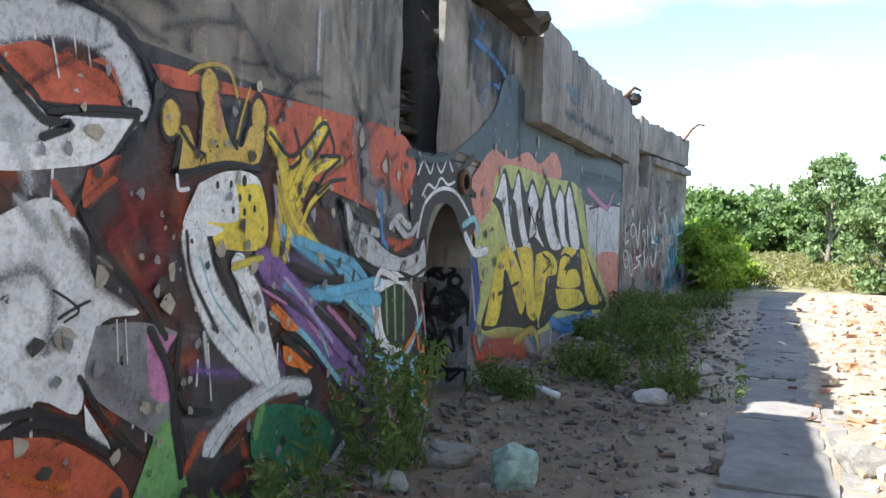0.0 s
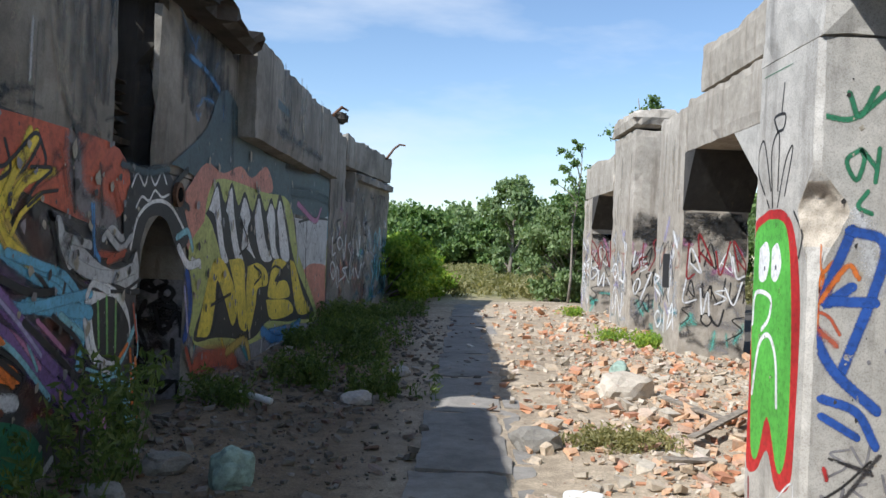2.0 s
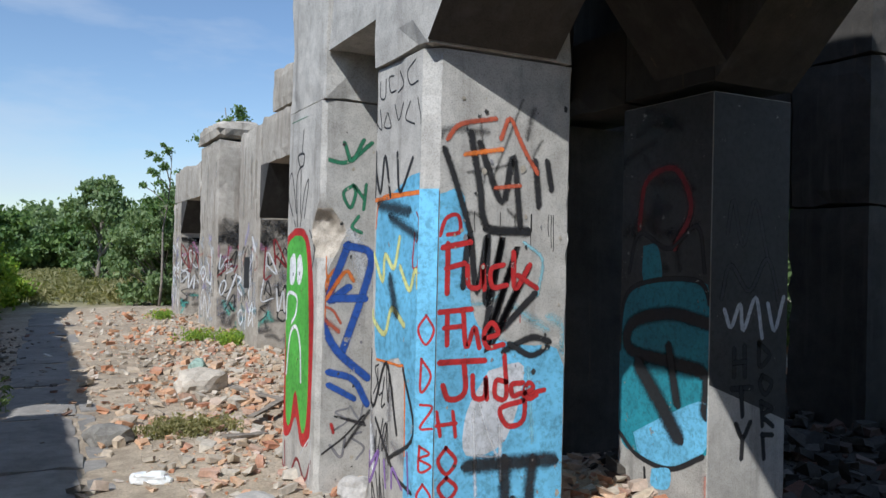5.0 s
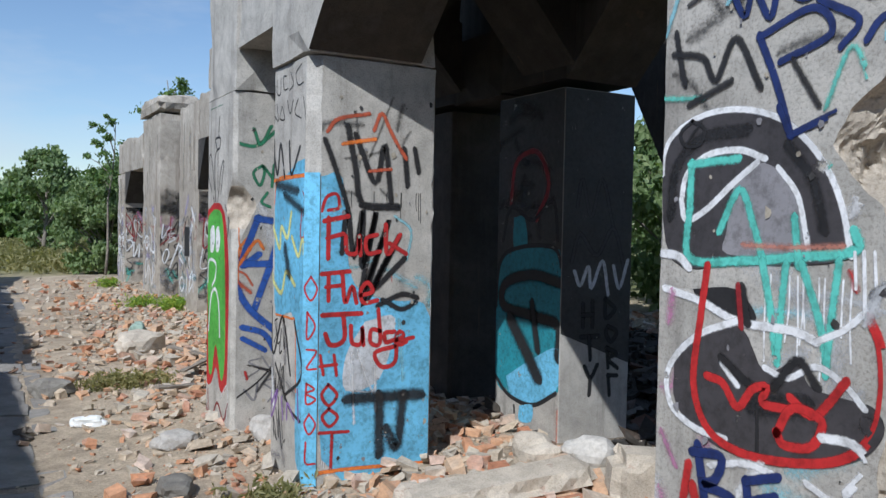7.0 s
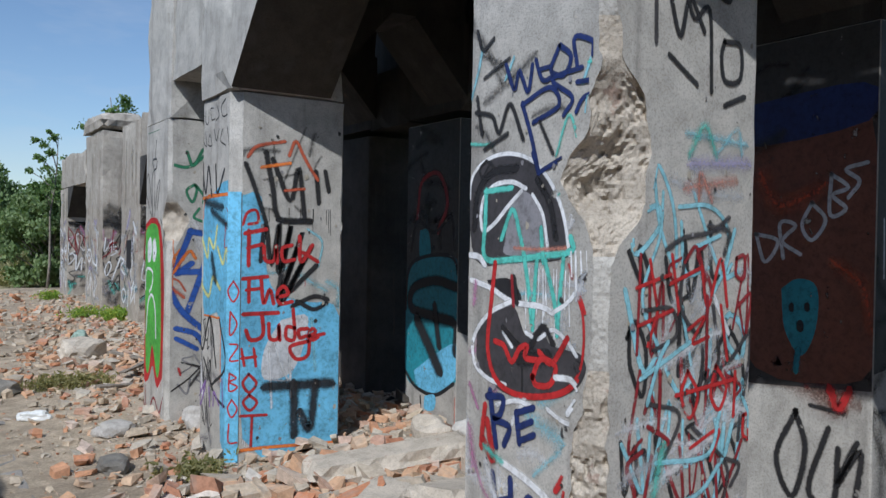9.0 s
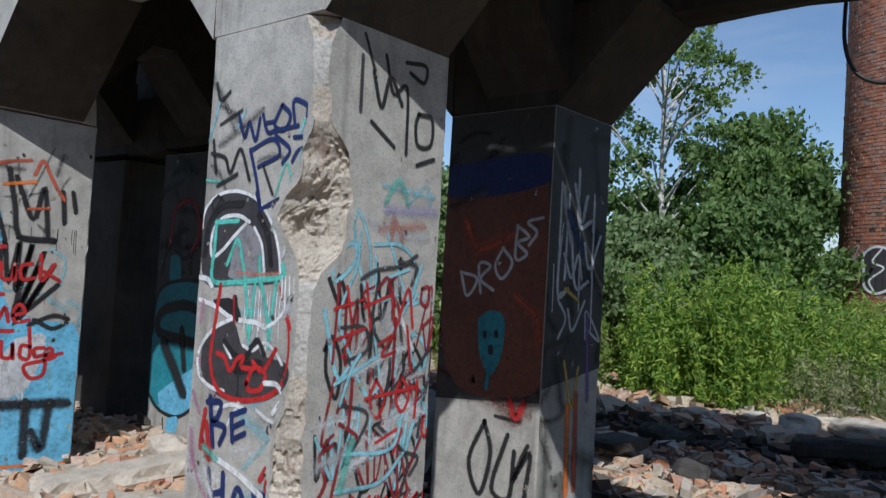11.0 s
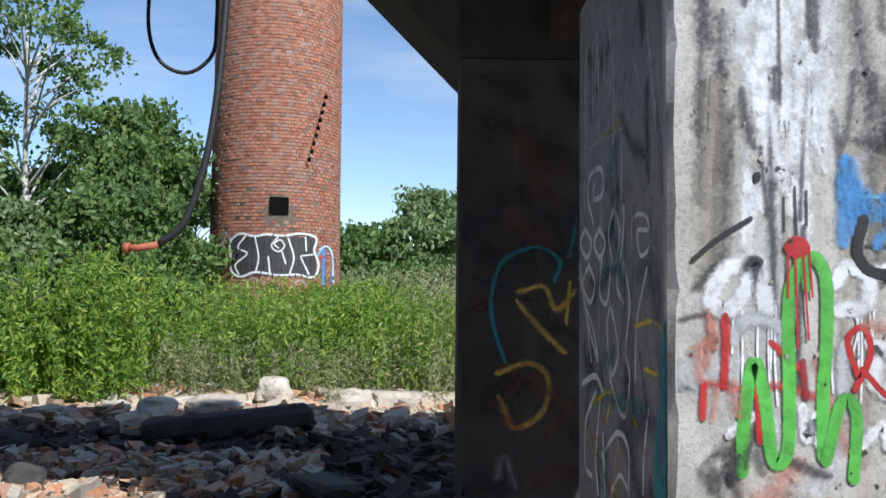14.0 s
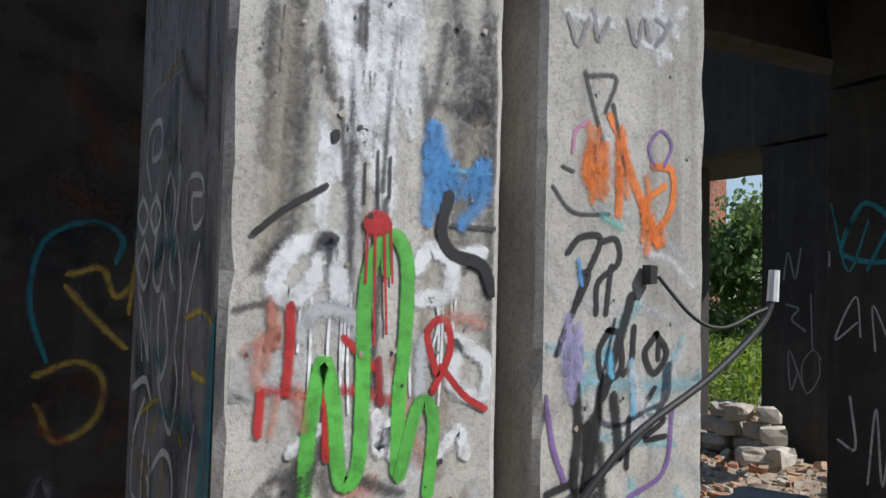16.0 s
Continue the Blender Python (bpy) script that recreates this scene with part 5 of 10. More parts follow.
def fill(face, colour, *pts, soft=0.0, smooth=True):
    """A filled shape."""
    line = curve_points(list(pts) + [pts[0]], 4)[:-1] if smooth else [np.array(p, float) for p in pts]
    line = [held(face, p) for p in line]
    if "gone" in face and sum(face["gone"](*p) for p in line) > 0.3 * len(line):
        return
    (verts, faces, uvs, _, lost), h = coat_of(face, colour)
    a = len(verts)
    for p in line:
        verts.append(face["at"](p[0], p[1], h))
        uvs.append((max(soft, 0.06), 0.96 if soft else 0.7))
    faces.append(tuple(range(a, a + len(line))))


def wash(face, colour, u0, v0, u1, v1, n, width, seed, soft=1.0, upright=False):
    """Loose soft pulls over an area."""
    r = random.Random(seed)
    for _ in range(n):
        u, v = r.uniform(u0, u1), r.uniform(v0, v1)
        du, dv = (r.gauss(0, 0.02), -r.uniform(0.1, 0.5)) if upright else (r.gauss(0, 0.18), r.gauss(0, 0.12))
        stroke(face, colour, width * r.uniform(0.5, 1.3), soft, (u, v), (u + du * 0.5, v + dv * 0.5 + r.gauss(0, 0.02)), (u + du, v + dv))


def dabs(face, colour, u, v, across, tall, n, width, seed, soft=0.85):
    """A sprayed patch: short soft pulls close together."""
    r = random.Random(seed)
    for _ in range(n):
        a, d = r.uniform(0, math.tau), math.sqrt(r.random()) * 0.5
        cu, cv = u + across * d * math.cos(a), v + tall * d * math.sin(a)
        stroke(face, colour, width * r.uniform(0.7, 1.2), soft, (cu, cv + 0.12 * tall), (cu + 0.06 * across * r.gauss(0, 1), cv - 0.12 * tall))


def scrawl(face, colour, u0, v0, u1, v1, n, width, seed, letters=6, soft=0.35):
    """Rows of quick unreadable loops."""
    r = random.Random(seed)
    for row in range(n):
        v = v0 + (v1 - v0) * (row + 0.5) / n
        h = (v1 - v0) / n * 0.8
        pitch = (u1 - u0) / letters
        shapes = (((-0.4, 0.3), (0.0, 0.5), (0.35, 0.1), (0.0, -0.5), (-0.4, -0.1), (-0.3, 0.35)), ((-0.4, 0.5), (-0.3, -0.5), (0.3, 0.4), (0.35, -0.5)), ((-0.3, 0.5), (-0.2, -0.5), (0.5, -0.4)),
                  ((0.4, 0.45), (-0.3, 0.3), (0.3, -0.1), (-0.4, -0.5)), ((-0.5, 0.2), (0.0, -0.5), (0.5, 0.5)), ((0.0, 0.5), (0.05, -0.6)), ((-0.4, -0.4), (0.0, 0.5), (0.4, -0.5), (-0.2, -0.1)))
        for k in range(letters):
            if r.random() < 0.15:
                continue
            c, e = u0 + pitch * (k + 0.5) + r.gauss(0, pitch * 0.15), v + r.gauss(0, h * 0.15)
            su, sv, slant = pitch * r.uniform(0.6, 1.3), h * r.uniform(0.5, 1.2), r.gauss(0, 0.25)
            stroke(face, colour, width * r.uniform(0.7, 1.3), soft, *((c + su * a + slant * sv * b * (1 if u1 > u0 else -1), e + sv * b) for a, b in r.choice(shapes)))


def drips(face, colour, u0, u1, v, length, n, seed, width=0.006):
    r = random.Random(seed)
    for _ in range(n):
        u, d = r.uniform(u0, u1), length * r.uniform(0.3, 1.1)
        stroke(face, colour, width, 0.2, (u, v), (u + r.gauss(0, 0.003), v - d * 0.5), (u + r.gauss(0, 0.004), v - d))


def dry_paint():
    """Links each colour on each face as one coat under what it is painted on."""
    for (key, colour), (verts, faces, uvs, owner, lost) in COATS.items():
        lost = set(lost)
        faces = [f for f in faces if not lost.intersection(f)]
        if not faces:
            continue
        ob = tagged(link_mesh(colour + "_paint", verts, faces, PAINTS[colour], owner), kind="stuff")
        if owner is not None and owner.matrix_basis != Matrix():
            ob.matrix_parent_inverse = owner.matrix_basis.inverted()
        layer = ob.data.uv_layers.new(name="stroke")
        for loop in ob.data.loops:
            layer.data[loop.index].uv = uvs[loop.vertex_index]


W = flat((WALL_X, 0, 0), (0, 1, 0), (1, 0, 0), (-6.5, 0.02), (15.2, 3.36), wall, "W")
NICHE = flat((WALL_X - 1.1, 0, 0), (0, 1, 0), (1, 0, 0), (6.27, 0.02), (7.29, 1.6), wall, "NICHE")
JAMB = flat((0, 7.302, 0), (1, 0, 0), (0, -1, 0), (WALL_X - 1.08, 0.02), (WALL_X - 0.01, 1.2), wall, "JAMB")
BAND = flat((WALL_X + 0.2, 0, 0), (0, 1, 0), (1, 0, 0), (8.85, 2.6), (13.1, 3.6), wall, "BAND")
far_rot = pose(WALL_X, 15.3, 0, 0, 0, -7.5)
W2 = flat(far_rot @ Vector((0.036, 0, 0)), far_rot.to_3x3() @ Vector((0, 1, 0)), far_rot.to_3x3() @ Vector((1, 0, 0)), (0.06, 0.02), (5.3, 2.6), wall_far, "W2")
P1N = flat((FRONT, 0, 0), (0, 1, 0), (-1, 0, 0), (4.42, 0.02), (5.1, 2.5), P1, "P1N")
P1R = flat((0, 4.38, 0), (1, 0, 0), (0, -1, 0), (2.81, 0.02), (3.49, 2.5), P1, "P1R")
P2N = flat((FRONT + 0.03, 0, 0), (0, 1, 0), (-1, 0, 0), (2.985, 0.02), (3.545, 2.55), P2, "P2N")
P2R = flat((0, 2.91, 0), (1, 0, 0), (0, -1, 0), (2.872, 0.02), (3.615, 2.55), P2, "P2R")
P2C = flat((FRONT + 0.024, 2.974, 0), (0.7071, -0.7071, 0), (-0.7071, -0.7071, 0), (0.0, 0.02), (0.099, 2.55), P2, "P2C")
P3N = flat((FRONT, 0, 0), (0, 1, 0), (-1, 0, 0), (-0.565, 0.02), (0.095, 2.58), P3, "P3N")
P3R = flat((0, -0.62, 0), (1, 0, 0), (0, -1, 0), (2.81, 0.02), (3.515, 2.58), P3, "P3R")
P3N["gone"] = lambda u, v: u < -0.60 + break_reach(v)[0]
P3R["gone"] = lambda u, v: u < 2.79 + break_reach(v)[1]
P4N = flat((FRONT - 0.01, 0, 0), (0, 1, 0), (-1, 0, 0), (-4.42, 0.02), (-3.92, 2.56), P4, "P4N")
P4L = flat((0, -3.90, 0), (1, 0, 0), (0, 1, 0), (2.78, 0.02), (3.885, 2.56), P4, "P4L")
P5N = flat((FRONT, 0, 0), (0, 1, 0), (-1, 0, 0), (-4.97, 0.02), (-4.55, 2.56), P5, "P5N")
B2N = flat((REAR, 0, 0), (0, 1, 0), (-1, 0, 0), (3.004, 0.02), (3.812, 2.596), B2, "B2N")
B2R = flat((0, 3.0, 0), (1, 0, 0), (0, -1, 0), (4.733, 0.02), (5.385, 2.596), B2, "B2R")
B3N = flat((REAR, 0, 0), (0, 1, 0), (-1, 0, 0), (-0.416, 0.02), (0.372, 2.656), B3, "B3N")
B3R = flat((0, -0.42, 0), (1, 0, 0), (0, -1, 0), (4.733, 0.02), (5.385, 2.656), B3, "B3R")
B4N = flat((REAR, 0, 0), (0, 1, 0), (-1, 0, 0), (-4.26, 0.02), (-3.51, 2.64), B4, "B4N")
B4L = flat((0, -3.49, 0), (1, 0, 0), (0, 1, 0), (4.75, 0.02), (5.37, 2.64), B4, "B4L")
B6L = flat((0, -8.18, 0), (1, 0, 0), (0, 1, 0), (4.12, 0.02), (4.88, 2.8), B6, "B6L")
B6N = flat((4.1, 0, 0), (0, 1, 0), (-1, 0, 0), (-8.96, 0.02), (-8.2, 2.8), B6, "B6N")
B7L = flat((0, -10.3, 0), (1, 0, 0), (0, 1, 0), (6.48, 0.02), (7.22, 2.8), B7, "B7L")
FP = flat((FAR_X, 0, 0), (0, 1, 0), (-1, 0, 0), (11.9, 0.05), (13.2, 3.4), far_ruin, "FP")
FPR = flat((0, 11.85, 0), (1, 0, 0), (0, -1, 0), (4.3, 0.05), (5.2, 2.1), far_ruin, "FPR")
TW = flat((FAR_X, 0, 0), (0, 1, 0), (-1, 0, 0), (15.0, 0.05), (16.7, 3.4), far_ruin, "TW")
TWR = flat((0, 14.95, 0), (1, 0, 0), (0, -1, 0), (4.3, 0.05), (5.06, 3.4), far_ruin, "TWR")
FF = flat((FAR_X, 0, 0), (0, 1, 0), (-1, 0, 0), (19.1, 0.05), (20.1, 2.6), far_ruin, "FF")
FFR = flat((0, 19.05, 0), (1, 0, 0), (0, -1, 0), (4.3, 0.05), (5.15, 1.9), far_ruin, "FFR")


def round_face(x, y, z, radius, facing, owner):
    def at(u, v, h):
        a = facing + math.asin(max(-0.999, min(0.999, u / radius)))
        r = radius * (1 - 0.045 * (v - z) / 14.0) + 0.012 + h
        return Vector((x + r * math.cos(a), y + r * math.sin(a), v))
    return {"at": at, "lo": (-1.44, 0.2), "hi": (1.44, 9.0), "owner": owner, "key": "CH"}


CH = round_face(19.6, 0.40, tower.location.z, 1.47, math.pi + 0.185, tower)

# old coats and unreadable layers
fill(W, "charcoal", (0.5, 0.0), (0.5, 2.35), (2.9, 2.3), (3.3, 2.12), (4.2, 2.08), (5.0, 2.05), (5.72, 2.0), (6.24, 1.85), (6.24, 0.0), smooth=False)
wash(W, "brown", 2.6, 0.3, 5.6, 1.9, 26, 0.3, 3)
wash(W, "rust", 2.5, 0.2, 5.9, 1.7, 22, 0.16, 4)
wash(W, "grey", 2.4, 0.2, 5.9, 1.8, 24, 0.14, 5)
wash(W, "purple", 3.6, 0.4, 6.1, 1.3, 12, 0.12, 6)
wash(W, "stain", 0.5, 2.5, 5.6, 3.3, 10, 0.12, 7, upright=True)
wash(W, "soot", 0.5, 2.4, 5.6, 3.4, 14, 0.1, 8, upright=True)
wash(W, "soot", 6.9, 2.7, 8.7, 3.35, 26, 0.22, 9, upright=True)
wash(W, "soot", 9.8, 2.0, 15.0, 2.6, 16, 0.1, 10, upright=True)
wash(BAND, "soot", 9.8, 2.9, 13.0, 3.6, 16, 0.12, 11, upright=True)

# chamfer and lower wall, old layers and painted shade on the shaded and the far pillars
fill(P2C, "sky_blue", (0.0, 0.02), (0.099, 0.02), (0.099, 1.9), (0.0, 1.9), smooth=False)
for v, shape in ((1.22, ((0.05, 0.07), (0.01, 0.0), (0.05, -0.07), (0.09, 0.0), (0.05, 0.07))), (1.0, ((0.03, 0.08), (0.03, -0.08), (0.08, 0.0), (0.03, 0.08))),
                 (0.8, ((0.03, 0.06), (0.09, 0.05), (0.03, -0.05), (0.09, -0.05))), (0.6, ((0.03, 0.06), (0.03, -0.06), (0.09, -0.03), (0.03, 0.0), (0.08, 0.03), (0.03, 0.06))),
                 (0.42, ((0.05, 0.06), (0.02, 0.0), (0.05, -0.06), (0.09, 0.0), (0.05, 0.06))), (0.25, ((0.03, 0.06), (0.03, -0.06), (0.09, -0.06)))):
    stroke(P2C, "red", 0.014, 0.25, *((u, v + d) for u, d in shape))
scrawl(P3R, "soot", 2.9, 0.1, 3.5, 0.7, 3, 0.02, 31, 6)
scrawl(P3R, "dark_red", 2.9, 0.1, 3.5, 0.7, 3, 0.016, 32, 6)
wash(P3R, "cyan", 2.9, 0.1, 3.5, 0.9, 8, 0.06, 33)
scrawl(P3N, "navy", -0.4, 0.15, 0.08, 0.5, 2, 0.02, 34, 4)
scrawl(P3N, "red", -0.45, 0.1, 0.05, 0.4, 2, 0.02, 35, 4)
wash(P3N, "white", -0.45, 0.1, 0.05, 0.6, 6, 0.05, 36)
wash(P4N, "silver", -4.4, 0.1, -3.95, 2.5, 10, 0.09, 37, upright=True)
wash(P4N, "white", -4.26, 1.9, -4.08, 2.56, 16, 0.07, 38, 0.6, upright=True)
wash(P4N, "white", -4.35, 0.7, -3.98, 1.7, 12, 0.08, 210)
wash(P4N, "charcoal", -4.42, 0.2, -3.95, 0.9, 7, 0.07, 211)
wash(P4N, "charcoal", -4.42, 1.9, -4.28, 2.5, 8, 0.06, 212, upright=True)
wash(P4N, "charcoal", -4.05, 1.8, -3.95, 2.5, 6, 0.06, 213, upright=True)
wash(P4N, "salmon", -4.35, 0.8, -3.98, 1.3, 7, 0.06, 214)
wash(P5N, "white", -4.95, 0.4, -4.57, 1.7, 9, 0.06, 215)
wash(P5N, "lavender", -4.95, 0.8, -4.57, 1.2, 4, 0.05, 216)
wash(P4N, "stain", -4.4, 0.1, -3.95, 1.2, 10, 0.04, 39, upright=True)
wash(P5N, "silver", -4.95, 0.3, -4.57, 1.7, 10, 0.03, 40)
wash(P2R, "white", 3.1, 0.2, 3.6, 1.2, 12, 0.025, 41, upright=True)
wash(P2R, "cyan", 3.2, 0.9, 3.6, 1.5, 8, 0.06, 42)
wash(B3N, "brown", -0.35, 0.9, 0.33, 2.5, 26, 0.14, 43)
# upper rear faces darkened: shade in the colour beside dark paint
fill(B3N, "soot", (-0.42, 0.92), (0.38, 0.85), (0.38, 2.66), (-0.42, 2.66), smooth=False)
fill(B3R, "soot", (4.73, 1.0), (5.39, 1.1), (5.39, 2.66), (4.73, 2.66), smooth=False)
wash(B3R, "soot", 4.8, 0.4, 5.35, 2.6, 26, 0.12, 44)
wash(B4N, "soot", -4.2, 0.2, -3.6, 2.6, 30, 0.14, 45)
fill(P4L, "grey", (2.80, 0.02), (3.88, 0.02), (3.88, 2.56), (2.80, 2.56), smooth=False)
wash(P4L, "black", 2.85, 0.3, 3.85, 2.4, 20, 0.1, 246)
wash(P4L, "silver", 3.2, 1.9, 3.85, 2.55, 14, 0.05, 247, 0.8, upright=True)
wash(P4L, "slate", 2.85, 0.3, 3.8, 1.8, 12, 0.12, 248)
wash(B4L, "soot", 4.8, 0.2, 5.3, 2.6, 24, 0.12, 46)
# shade filled in above the sunlit foot of this pillar
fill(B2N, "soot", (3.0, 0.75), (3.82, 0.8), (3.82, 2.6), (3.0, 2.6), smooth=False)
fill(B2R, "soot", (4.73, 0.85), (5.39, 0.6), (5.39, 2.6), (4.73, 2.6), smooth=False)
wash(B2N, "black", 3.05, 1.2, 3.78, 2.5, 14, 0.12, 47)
for n, (face, u0, u1) in enumerate(((FP, 11.95, 13.1), (TW, 15.05, 16.6), (FF, 19.15, 20.0))):
    wash(face, "stain", u0, 1.6, u1, 3.3, 9, 0.14, 45 + n, upright=True)
    wash(face, "silver", u0, 0.2, u1, 1.8, 16, 0.2, 60 + n)
    wash(face, "lavender", u0, 0.3, u1, 1.9, 4, 0.16, 50 + n)
    wash(face, "white", u0, 0.4, u1, 1.7, 7, 0.1, 55 + n, 0.5)
    wash(face, "teal", u0, 0.2, u1, 1.0, 4, 0.1, 57 + n)
    wash(face, "salmon", u0, 0.6, u1, 1.7, 4, 0.08, 59 + n)
    scrawl(face, "black", u0 + 0.1, 0.7, u1 - 0.1, 1.7, 2, 0.03, 70 + n, 4)
    scrawl(face, "white", u0, 0.3, u1, 1.3, 2, 0.05, 90 + n, 3)
for n, (face, u0, u1) in enumerate(((FPR, 4.32, 5.18), (TWR, 4.32, 5.04), (FFR, 4.32, 5.1))):
    wash(face, "soot", u0, 1.7, u1, 2.1, 26, 0.2, 95 + n)
    wash(face, "grey", u0, 0.1, u1, 1.7, 16, 0.14, 100 + n)
    wash(face, "soot", u0, 0.1, u1, 0.9, 10, 0.1, 105 + n)
    wash(face, "turquoise", u0, 0.2, u1, 0.7, 5, 0.09, 140 + n)
    wash(face, "pink", u0, 1.2, u1, 1.7, 5, 0.08, 120 + n)
    scrawl(face, "black", u0, 0.4, u1, 1.6, 3, 0.026, 110 + n, 4)
    scrawl(face, "white", u0, 0.7, u1, 1.6, 2, 0.03, 130 + n, 4)
    scrawl(face, "dark_red", u0, 1.1, u1, 1.8, 1, 0.025, 150 + n, 5)
fill(FP, "black", (12.4, 1.0), (12.75, 1.0), (12.75, 1.5), (12.4, 1.5), smooth=False)
wash(W2, "teal", 3.6, 0.2, 5.1, 1.5, 26, 0.25, 160)
scrawl(W2, "cyan", 3.5, 0.5, 5.1, 1.9, 2, 0.06, 161, 7)
wash(W2, "silver", 2.0, 0.4, 3.4, 1.9, 16, 0.16, 162)
wash(W2, "salmon", 2.0, 0.1, 3.0, 1.1, 10, 0.16, 163)
scrawl(W2, "black", 2.0, 0.8, 3.4, 1.9, 3, 0.03, 164, 6)
wash(W2, "soot", 2.0, 1.9, 5.2, 2.6, 16, 0.16, 165)
wash(W, "brown", 13.9, 0.1, 15.1, 1.3, 14, 0.2, 166)
wash(W, "silver", 13.9, 0.6, 15.1, 1.9, 12, 0.14, 167)
scrawl(W, "soot", 13.9, 0.7, 15.1, 1.8, 2, 0.04, 168, 6)
wash(W, "silver", 7.4, 0.1, 13.6, 0.5, 20, 0.14, 169)
wash(W, "rust", 7.4, 0.05, 11.0, 0.5, 14, 0.14, 170)
wash(W, "mid_blue", 7.5, 0.1, 13.0, 0.5, 10, 0.1, 171)
scrawl(W, "cyan", 7.4, 0.2, 8.6, 0.5, 1, 0.03, 172, 5)
scrawl(NICHE, "black", 6.35, 0.1, 7.2, 1.5, 5, 0.035, 173, 5)
# dark strokes deepen the niche's painted shade
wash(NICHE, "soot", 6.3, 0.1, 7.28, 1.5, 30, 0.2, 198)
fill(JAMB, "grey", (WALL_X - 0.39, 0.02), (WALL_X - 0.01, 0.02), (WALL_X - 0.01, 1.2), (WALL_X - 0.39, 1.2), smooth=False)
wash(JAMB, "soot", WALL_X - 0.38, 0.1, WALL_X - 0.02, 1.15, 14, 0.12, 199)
scrawl(JAMB, "black", WALL_X - 0.9, 0.1, WALL_X - 0.03, 1.15, 6, 0.045, 200, 4)
scrawl(JAMB, "black", WALL_X - 0.7, 0.2, WALL_X - 0.03, 1.1, 4, 0.04, 203, 3)
wash(BAND, "stain", 9.8, 2.8, 13.0, 3.6, 14, 0.12, 201, upright=True)
for k in range(9):
    stroke(W, "soot", 0.16, 0.9, (9.8 + 0.6 * k, 2.56), (10.1 + 0.6 * k, 2.52), (10.4 + 0.6 * k, 2.57))
for k in range(7):
    stroke(BAND, "soot", 0.14, 0.9, (9.8 + 0.46 * k, 2.74), (10.0 + 0.46 * k, 2.72), (10.25 + 0.46 * k, 2.75))
wash(W, "stain", 1.0, 2.3, 5.6, 3.3, 12, 0.1, 202, upright=True)
scrawl(BAND, "black", 9.9, 2.85, 10.6, 3.1, 1, 0.03, 174, 5)
fill(BAND, "slate", (9.75, 3.08), (10.4, 3.05), (10.4, 2.96), (9.75, 2.98), smooth=False)
scrawl(B6N, "silver", -8.9, 0.4, -8.25, 2.2, 5, 0.02, 175, 5)
drips(P3N, "white", -0.4, -0.3, 1.75, 0.2, 6, 176)
drips(P4N, "soot", -4.22, -4.12, 1.95, 0.12, 6, 177, 0.004)
drips(W, "white", 1.8, 3.0, 1.75, 0.25, 16, 178, 0.012)
drips(W, "white", 2.2, 4.4, 0.85, 0.3, 8, 179, 0.014)
drips(P2R, "red", 2.95, 3.55, 1.3, 0.12, 7, 180, 0.005)
drips(P2R, "black", 2.95, 3.55, 1.8, 0.18, 9, 181, 0.005)
drips(P2R, "black", 3.2, 3.6, 0.55, 0.2, 6, 182, 0.006)
scrawl(P3R, "black", 2.87, 0.4, 3.5, 1.7, 4, 0.022, 190, 6)
scrawl(P3R, "cyan", 2.87, 0.4, 3.5, 1.8, 4, 0.022, 191, 5)
scrawl(P3R, "dark_red", 2.87, 0.3, 3.5, 1.6, 4, 0.018, 192, 6)
wash(P3N, "black", -0.5, 1.9, 0.05, 2.3, 5, 0.05, 194)
wash(P2N, "grey", 3.0, 0.1, 3.5, 0.9, 8, 0.08, 195)
scrawl(P2N, "black", 3.5, 0.2, 3.28, 1.0, 3, 0.014, 196, 4)
scrawl(P1R, "grey", 2.85, 0.2, 3.45, 0.7, 2, 0.016, 197, 4)


for n, (colour, u0, v0, u1, v1, count, wide) in enumerate((("silver", 12.6, 0.6, 15.1, 2.2, 22, 0.16), ("pink", 12.4, 1.2, 14.6, 2.2, 9, 0.12), ("lavender", 12.6, 0.9, 15.0, 2.0, 8, 0.12), ("white", 12.8, 0.9, 15.0, 2.1, 12, 0.09),
                                                            ("mid_blue", 7.4, 0.05, 12.5, 0.4, 16, 0.1), ("yellow", 13.4, 0.6, 14.2, 1.6, 5, 0.12), ("brown", 13.2, 0.1, 15.1, 0.9, 12, 0.16), ("slate", 6.9, 1.9, 12.0, 2.4, 14, 0.2))):
    wash(W, colour, u0, v0, u1, v1, count, wide, 500 + n)
scrawl(W, "black", 12.7, 1.0, 15.0, 2.0, 2, 0.05, 510, 8)
scrawl(W, "charcoal", 7.4, 2.1, 9.6, 2.4, 1, 0.035, 511, 9)
scrawl(W, "white", 12.9, 0.5, 15.0, 1.4, 1, 0.06, 512, 6)
wash(W2, "teal", 2.2, 0.3, 5.2, 1.6, 16, 0.2, 513)
wash(W2, "white", 2.0, 0.9, 5.0, 2.0, 14, 0.14, 514)
wash(W2, "soot", 2.0, 0.0, 5.0, 0.7, 10, 0.2, 515)
wash(W2, "silver", 0.1, 0.8, 2.0, 2.1, 16, 0.16, 550)
wash(W2, "salmon", 0.1, 0.2, 1.6, 1.2, 10, 0.18, 551)
wash(W2, "pink", 0.1, 1.3, 1.8, 2.2, 7, 0.1, 552)
wash(W2, "brown", 0.1, 0.0, 2.6, 0.6, 10, 0.16, 553)
wash(W2, "mid_blue", 2.4, 0.2, 5.0, 1.6, 8, 0.14, 554)
scrawl(W2, "black", 0.1, 0.8, 2.0, 2.0, 2, 0.04, 555, 6)
